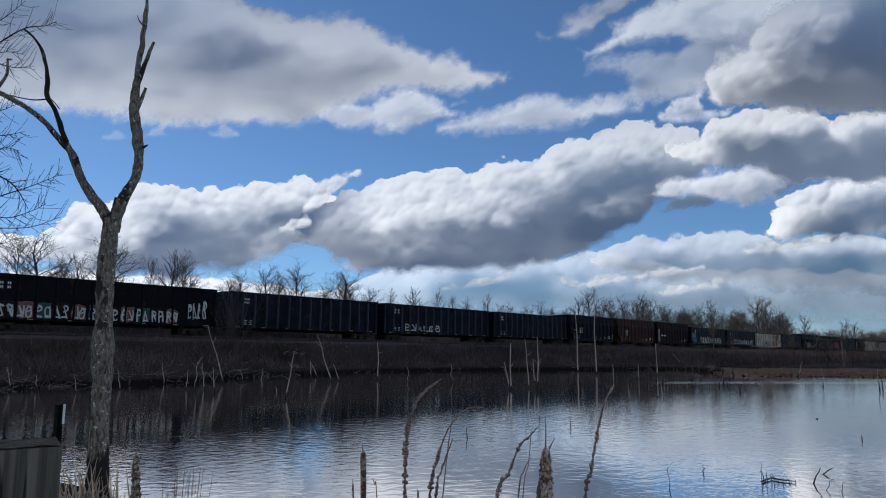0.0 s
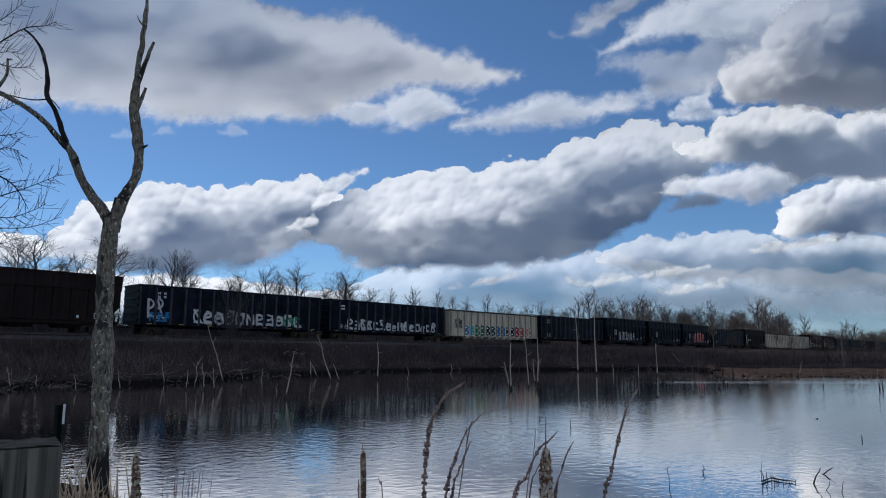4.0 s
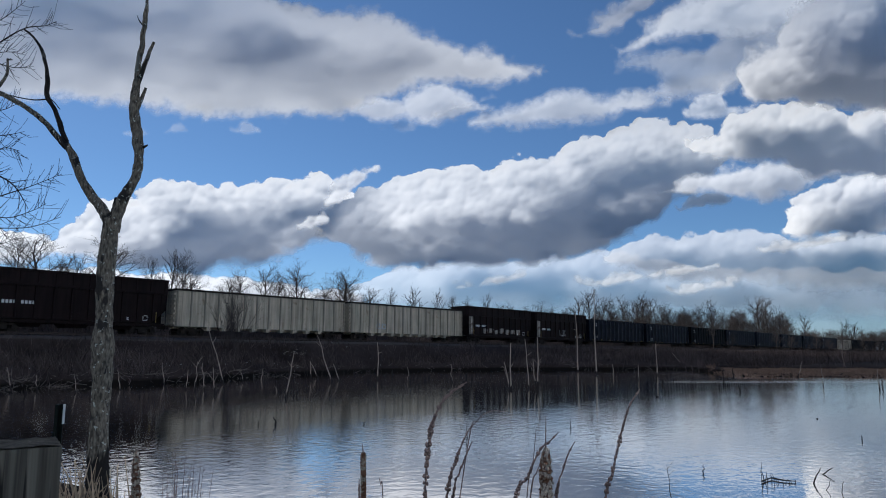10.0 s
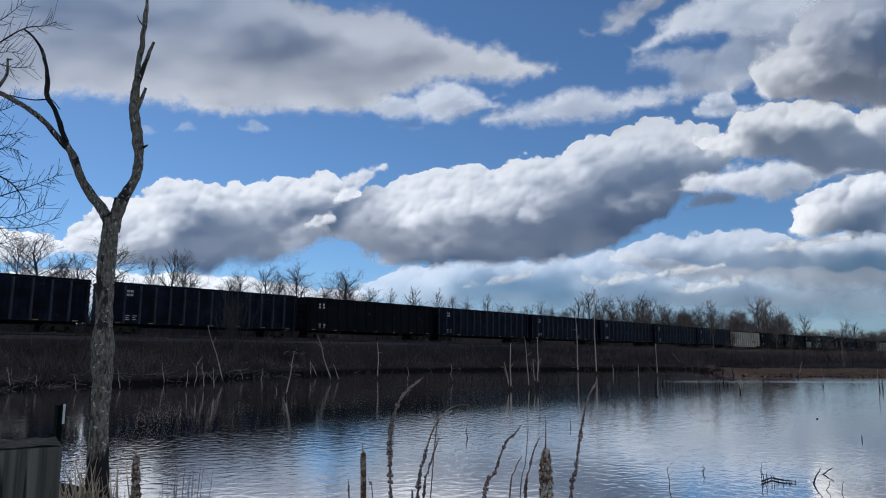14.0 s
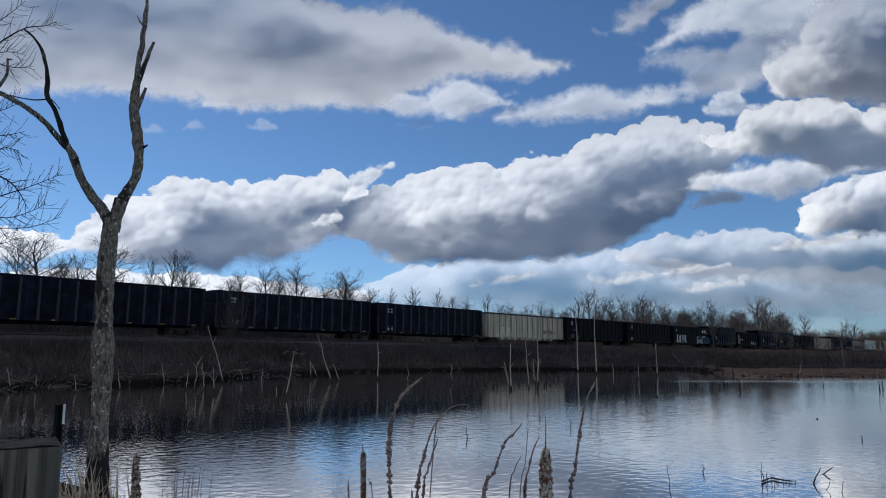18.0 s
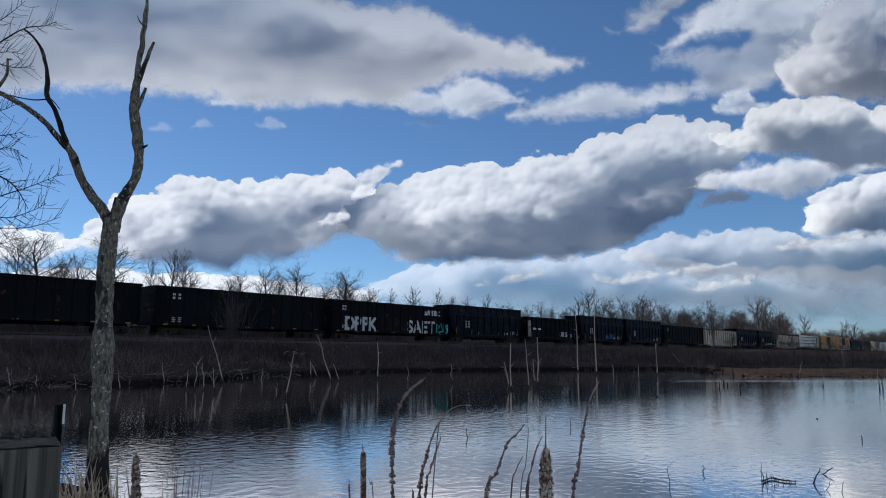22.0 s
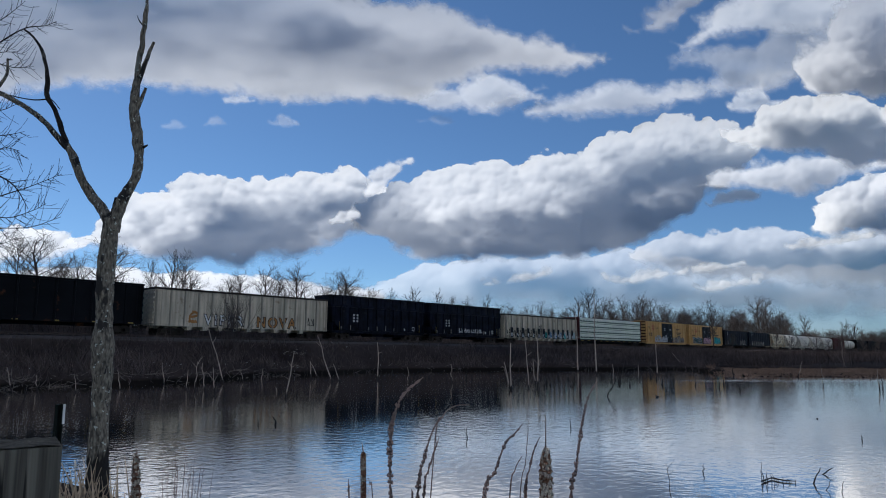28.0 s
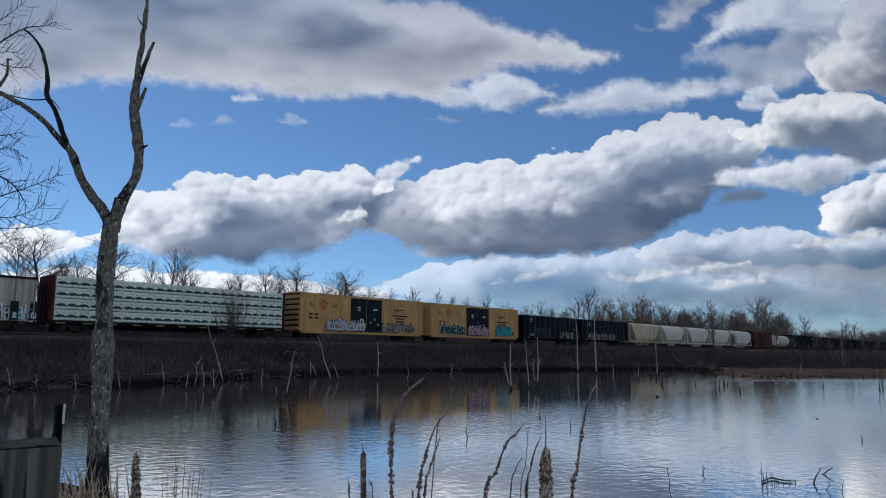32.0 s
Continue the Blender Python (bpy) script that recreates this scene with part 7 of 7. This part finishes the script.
# ---- the near bank ----
def build_posts():
    D = 1.35
    q = place(112, 784, D)
    w = 0.15
    z0, z1 = 0.1, q.z
    bm = bmesh.new()
    bmesh.ops.create_cube(bm, size=1.0)
    bmesh.ops.subdivide_edges(bm, edges=bm.edges[:], cuts=9, use_grid_fill=True)
    for v in bm.verts:
        v.co.x *= w
        v.co.y *= w * 0.98
        v.co.z = (v.co.z + 0.5) * (z1 - z0)
        k = noise.noise(Vector((v.co.x * 60, v.co.y * 60, v.co.z * 2))) * 0.0025
        v.co.x += k if abs(v.co.x) > w * 0.49 else 0
        v.co.y += k if abs(v.co.y) > w * 0.48 else 0
        if v.co.z > (z1 - z0) * 0.99:
            v.co.z -= 0.007
    me = bpy.data.meshes.new("fence_post")
    bm.to_mesh(me)
    bm.free()
    m = post_material()
    me.materials.append(m)
    ob = tagged(new("fence_post", me), "square weathered wooden fence post with split grain", "post")
    turn = Matrix.Rotation(radians(33), 4, "Z")
    c = q - turn @ Vector((w / 2, -w * 0.49, 0))
    ob.matrix_basis = Matrix.Translation((c.x, c.y, z0)) @ turn
    # a separate top sheet whose dark colour stands in for shade
    V, F = [], []
    g = 12
    for i in range(g + 1):
        for j in range(g + 1):
            x, y = (i / g - 0.5) * w * 0.97, (j / g - 0.5) * w * 0.95
            V.append((x, y, z1 - z0 - 0.0035 + 0.004 * noise.noise(Vector((x * 50, y * 50, 1)))))
    for i in range(g):
        for j in range(g):
            a = i * (g + 1) + j
            F.append((a, a + g + 1, a + g + 2, a + 1))
    part("end_grain", mesh_from("end_grain", V, F, M_ENDGRAIN, True), ob, "dark weathered end grain with shade painted in")
    t = place(104, 716, 2.3)
    V, F = [], []
    h = t.z - 0.1
    box_into(V, F, -0.009, 0.001, -0.004, 0.014, 0, h)
    box_into(V, F, 0.001, 0.0125, 0.008, 0.011, 0, h)
    for i in range(20):
        z = 0.3 + i * (h - 0.35) / 20
        box_into(V, F, -0.009, -0.003, -0.009, -0.0041, z, z + 0.02)
    ob2 = tagged(new("steel_post"), "dark steel fence stake with a sunlit flange painted white", "post")
    ob2.location = (t.x, t.y, 0.1)
    part("stake", mesh_from("stake", V, F, M_TPOST), ob2)
    # sunlight on the stake's flange, painted as a white piece
    V, F = [], []
    box_into(V, F, 0.0125, 0.0165, 0.004, 0.012, h - 0.062, h)
    part("white_strip", mesh_from("white_strip", V, F, M_MARK), ob2, "sunlit flange painted white")


def post_material():
    m = bpy.data.materials.new("split grey wood")
    m.use_nodes = True
    n, l = m.node_tree.nodes, m.node_tree.links
    b = n["Principled BSDF"]
    b.inputs["Roughness"].default_value = 0.9
    tc = n.new("ShaderNodeTexCoord")
    mp = n.new("ShaderNodeMapping")
    mp.inputs["Scale"].default_value = (55, 55, 1.3)
    l.new(tc.outputs["Object"], mp.inputs["Vector"])
    no = n.new("ShaderNodeTexNoise")
    no.inputs["Scale"].default_value, no.inputs["Detail"].default_value = 1.0, 6
    l.new(mp.outputs[0], no.inputs["Vector"])
    cr = n.new("ShaderNodeValToRGB")
    cr.color_ramp.elements[0].position, cr.color_ramp.elements[0].color = 0.36, (0.05, 0.042, 0.033, 1)
    cr.color_ramp.elements[1].position, cr.color_ramp.elements[1].color = 0.66, (0.24, 0.215, 0.17, 1)
    l.new(no.outputs["Fac"], cr.inputs[0])
    # long drying cracks
    mp2 = n.new("ShaderNodeMapping")
    mp2.inputs["Scale"].default_value = (48, 48, 1.6)
    l.new(tc.outputs["Object"], mp2.inputs["Vector"])
    crack = n.new("ShaderNodeTexNoise")
    crack.inputs["Scale"].default_value, crack.inputs["Detail"].default_value = 1.0, 3
    l.new(mp2.outputs[0], crack.inputs["Vector"])
    gap = n.new("ShaderNodeMapRange")
    gap.inputs["From Min"].default_value, gap.inputs["From Max"].default_value = 0.36, 0.4
    l.new(crack.outputs["Fac"], gap.inputs["Value"])
    mx = n.new("ShaderNodeMix")
    mx.data_type = "RGBA"
    l.new(gap.outputs[0], mx.inputs["Factor"])
    mx.inputs["A"].default_value = (0.025, 0.02, 0.016, 1)
    l.new(cr.outputs[0], mx.inputs["B"])
    l.new(mx.outputs["Result"], b.inputs["Base Color"])
    bp = n.new("ShaderNodeBump")
    bp.inputs["Strength"].default_value, bp.inputs["Distance"].default_value = 0.8, 0.004
    l.new(no.outputs["Fac"], bp.inputs["Height"])
    l.new(bp.outputs[0], b.inputs["Normal"])
    return m


SWAY = []          # (thing, foot, gain)
ROOT_Y = 1600


def weed(pts, seed, gain=1.0, beads=True, width=6.0, label="dried seed spike swaying on the bank", D=1.9):
    """A tall dried stem with whorls of seed capsules, rooted below the view."""
    r = random.Random(seed)
    x0, y0 = pts[0]
    sx = (pts[1][0] - x0) / max(y0 - pts[1][1], 1)
    rx = x0 - sx * 0.25 * (ROOT_Y - y0)
    path = [(rx, ROOT_Y), ((rx + x0) / 2, (ROOT_Y + y0) / 2)] + [tuple(p) for p in pts]
    foot = place(rx, ROOT_Y, D)
    ob = tagged(new("dried_weed"), label, "weed", "dried weeds on the bank")
    ob.location = foot
    sm = smooth([(x, y, 0) for x, y in path], 10)
    P = [place(x, y, D) - foot for x, y, w in sm]
    n = len(P)
    V, F = [], []
    tube_into(V, F, P, [(0.0032 if beads else 0.0021) * (1 - 0.72 * i / n) for i in range(n)], 6)
    part("stem", mesh_from("stem", V, F, M_WEED), ob)
    if beads:
        V, F = [], []
        length = [0.0]
        for i in range(1, n):
            length.append(length[-1] + (P[i] - P[i - 1]).length)
        total = length[-1]
        s = total - 0.42
        while s < total - 0.012:
            i = max(k for k in range(n) if length[k] <= s)
            i = min(i, n - 2)
            f = (s - length[i]) / max(length[i + 1] - length[i], 1e-6)
            c = P[i].lerp(P[i + 1], f)
            d = (P[i + 1] - P[i]).normalized()
            frac = (total - s) / 0.42
            rad = 1.02 * width / FOCAL * D * (0.4 + 0.6 * min(1, frac * 2.2)) * 0.5 * r.uniform(0.5, 1.3)
            for k in range(5):
                w = r.uniform(0, 6.28)
                a = d.cross(Vector((0.2, 1, 0.1))).normalized()
                b = d.cross(a)
                e = a * math.cos(w) + b * math.sin(w)
                q = c + e * rad * 0.55 + d * r.uniform(-0.002, 0.002)
                tube_into(V, F, [q - d * 0.004, q - d * 0.001 + e * rad * 0.2, q + d * 0.005 + e * rad * 0.3], [rad * 0.35, rad * 0.62, rad * 0.12], 5)
            s += r.uniform(0.007, 0.0125)
        part("seed_spike", mesh_from("seed_spike", V, F, M_WEED), ob)
    SWAY.append((ob, foot, gain))
    return ob


def cattail(x, top, bottom, width, seed, fluffy=False, D=1.9, tip=0, tipx=0, tufts=420):
    r = random.Random(seed)
    foot = place(x, 1500, D)
    foot.z = max(foot.z, 0.2)
    ob = tagged(new("cattail"), "cattail with a bursting pale fluffy head" if fluffy else "brown cattail spike on the bank", "cattail",
                "cattails on the bank")
    ob.location = foot
    a, b = place(x, bottom, D) - foot, place(x, top, D) - foot
    V, F = [], []
    tube_into(V, F, [Vector((0, 0, 0)), a, b], [0.005, 0.004, 0.003], 8)
    part("stalk", mesh_from("stalk", V, F, M_STRAW), ob)
    R = width / 2 / FOCAL * D
    n = 26
    V, F = [], []
    pts = [a.lerp(b, i / n) for i in range(n + 1)]
    rad = []
    for i in range(n + 1):
        f = i / n
        k = R * (1 if not fluffy else (0.72 + 0.4 * math.sin(f * 9) * r.uniform(0.3, 1) * 0.5 + r.uniform(-0.1, 0.2)))
        if fluffy:
            k *= 1.1 - 0.62 * max(0, f - 0.62) / 0.38
        rad.append(k * (0.5 if i in (0, n) else 1))
    tube_into(V, F, pts, rad, 14)
    out = []
    for v in V:
        q = noise.noise(Vector(v) * 160) * R * (0.5 if fluffy else 0.12)
        out.append(Vector(v) + Vector((q, q * 0.3, 0)))
    part("seed_head", mesh_from("seed_head", out, F, M_CATTAIL, True), ob, "brown velvety seed head")
    if fluffy or tufts < 100:
        V, F = [], []
        for k in range(tufts):
            f = r.random()
            c = a.lerp(b, f)
            w = r.uniform(0, 6.28)
            e = Vector((math.cos(w), math.sin(w), r.uniform(-0.5, 0.4)))
            q = c + e * R * r.uniform(0.45, 0.75) * (1 - 0.6 * max(0, f - 0.62) / 0.38)
            tube_into(V, F, [q, q + e * R * r.uniform(0.1, 0.4) - Vector((0, 0, R * 0.35))], [R * r.uniform(0.15, 0.42), R * 0.1], 5)
        part("fluff", mesh_from("fluff", V, F, M_FLUFF), ob, "pale tufts of seed fluff")
    if tip:
        V, F = [], []
        t = place(x + tipx, tip, D) - foot
        tube_into(V, F, [b, b.lerp(t, 0.5), t], [0.002, 0.0016, 0.0008], 5)
        part("dry_tip", mesh_from("dry_tip", V, F, M_WEED), ob)
    return ob


def build_near_plants():
    weed([(692, 890), (691, 800), (696, 745), (714, 700), (750, 668)], 1, 1.0, True, 8)
    weed([(739, 890), (752, 810), (768, 760), (784, 737)], 2, 0.85, True, 7)
    weed([(750, 890), (760, 830), (778, 774)], 3, 0.85, True, 6)
    weed([(857, 890), (876, 838), (895, 786), (912, 768), (926, 750)], 4, 0.9, True, 7)
    weed([(930, 890), (938, 830), (947, 795), (956, 774)], 5, 0.9, True, 6)
    weed([(1011, 890), (1020, 830), (1030, 760), (1040, 710), (1056, 676)], 6, 1.0, True, 7)
    weed([(770, 790), (785, 737), (806, 719), (832, 717)], 7, 0.85, False, 3, "thin arched dry stem on the bank")
    weed([(920, 890), (930, 820), (935, 758)], 8, 0.2, False, 3, "thin dark dry stem on the bank")
    weed([(902, 890), (912, 832), (924, 808)], 9, 0.6, True, 3)
    weed([(618, 890), (617, 868), (617, 848)], 10, 0.3, True, 5, "short dried seed spike on the bank")
    weed([(731, 900), (730, 884), (729, 866)], 11, 0.4, True, 5, "short dried seed spike on the bank")
    weed([(660, 890), (655, 858), (652, 846)], 12, 0.3, False, 2, "thin dry stem on the bank")
    cattail(643, 801, 905, 10, 21, False, tip=785, tipx=-2, tufts=36)
    cattail(966, 793, 930, 25, 22, True, tip=735, tipx=0, tufts=240)
    cattail(240, 803, 905, 17, 23, True, tip=798, tipx=3, tufts=80)
    # dry reeds at the tree's foot
    r = random.Random(8)
    for i in range(170):
        D = r.uniform(4.6, 7.2)
        x = r.gauss(142, 27)
        foot = place(x, 900, D)
        foot.z = float(ground_z(foot.x, foot.y))
        tip = place(x + r.uniform(-80, 60), 896 - 90 * r.random() ** 1.6, D)
        mid = foot.lerp(tip, 0.6) + Vector((r.uniform(-0.12, 0.12), r.uniform(-0.08, 0.08), r.uniform(-0.02, 0.1)))
        V, F = [], []
        tube_into(V, F, [Vector((0, 0, -0.05)), mid - foot, tip - foot], [0.007, r.uniform(0.006, 0.011), 0.002], 4)
        ob = tagged(new("reed", mesh_from("reed", V, F, M_STRAW)), "dry straw-coloured reed blade at the foot of the tree", "reed", "dry reeds on the bank")
        ob.location = foot
    for i in range(26):
        D = r.uniform(3.0, 4.5)
        x = r.uniform(285, 345)
        foot = place(x, 1100, D)
        foot.z = float(ground_z(foot.x, foot.y))
        tip = place(x + r.uniform(-10, 40), r.uniform(785, 870), D)
        V, F = [], []
        tube_into(V, F, [Vector((0, 0, -0.03)), (tip - foot) * 0.6 + Vector((-0.012, 0, 0)), tip - foot], [0.0022, 0.0016, 0.0006], 4)
        for k in range(5):
            q = (tip - foot) * r.uniform(0.75, 1.0)
            tube_into(V, F, [q, q + Vector((r.uniform(-0.02, 0.025), 0, 0.02))], [0.001, 0.0005], 3)
        ob = tagged(new("grass_stem", mesh_from("grass_stem", V, F, M_WEED)), "thin dry grass stem on the bank", "grass", "dry grass stems")
        ob.location = foot


def build_rocks():
    """A few pale stones and broken bits on the far bank."""
    r = random.Random(55)
    for k in range(34):
        a = r.uniform(-0.62, 0.02)
        y = float(np.interp(a, SHORE_A, SHORE_Y)) + r.uniform(0.6, 7.0)
        s = r.uniform(0.012, 0.03)
        bm = bmesh.new()
        bmesh.ops.create_icosphere(bm, subdivisions=1, radius=s)
        for v in bm.verts:
            v.co *= 1 + 0.4 * noise.noise(v.co * 30 + Vector((k * 1.7, 0, 0)))
        me = bpy.data.meshes.new("stone")
        bm.to_mesh(me)
        bm.free()
        me.materials.append(M_MARK)
        ob = tagged(new("stone", me), "small white stone among the brush on the far bank", "stone", "pale stones on the bank")
        ob.location = (a * y, y, float(ground_z(a * y, y)) + r.uniform(0.05, 0.35))
    for k in range(24):
        x, y = 522 + r.gauss(0, 10), 622 + r.gauss(0, 2.2)
        D = next((d for d in np.arange(44.0, 80.0, 0.25) if place(x, y, d).z <= float(ground_z(place(x, y, d).x, d)) + 0.3), 60.0)
        p = place(x, y, D)
        s = r.uniform(0.03, 0.12)
        bm = bmesh.new()
        bmesh.ops.create_icosphere(bm, subdivisions=1, radius=s)
        for v in bm.verts:
            v.co *= 1 + 0.35 * noise.noise(v.co * 9 + Vector((k * 3.1, 0, 0)))
            v.co.z *= 0.6
        me = bpy.data.meshes.new("stone")
        bm.to_mesh(me)
        bm.free()
        me.materials.append(M_PALE)
        ob = tagged(new("stone", me), "pale broken stone on the far bank", "stone", "pale stones on the bank")
        ob.location = (p.x, p.y, float(ground_z(p.x, p.y)) + s * 0.35)
        ob.scale = (1.1, 1.1, 0.8)


build_rocks()
build_trees()
build_brush()
build_bush()
build_snags()
build_forked_tree()
build_left_twigs()
build_posts()
build_near_plants()


# ---- what moves ----
GUST = ((0, 28), (0.5, 42), (1, 18), (1.5, 41), (2, 50), (2.5, 54), (3, 174), (3.5, 114), (4.5, 45), (5.5, 12), (6, 35), (6.5, 22), (7, 10), (7.5, 32),
        (8, 122), (8.5, 69), (9, 85), (9.5, 63), (10, 69), (10.5, 32), (11, 26), (11.5, 19), (12, 7), (12.5, 10), (13, 4), (13.5, -2), (14.5, 0), (16.5, 0),
        (18.5, -3), (20, 0), (22, 3), (24, -2), (26, -2), (28, -1), (30, -2), (31, 0), (32, 1))


def motions():
    for car, s in TRAIN:
        rows = []
        for k in range(17):
            t = 2.0 * k
            p = track_point(s - run_of(t))
            rows.append((t, pose(p.x, p.y, p.z, 0, 0, TRACK_ROT) @ pose(0, 0, 0, 0, 0.275, 0)))
        walk(car, rows)
    walk(POND, [(8.0 * k, Matrix.Translation((0.9 * k - 1.8, 0.84 * (k - 2), 0))) for k in range(5)])     # the ripples run with the wind
    for ob, centre, go in CLOUDS:
        walk(ob, [(8.0 * k, Matrix.Translation(centre + go * ((8.0 * k - 16.5) / 32.0))) for k in range(5)])
    for ob, foot, gain in SWAY:
        walk(ob, [(t, Matrix.Translation(foot) @ pose(0, 0, 0, 0, math.degrees(math.atan(g * gain / 740.0)), 0)) for t, g in GUST])


motions()
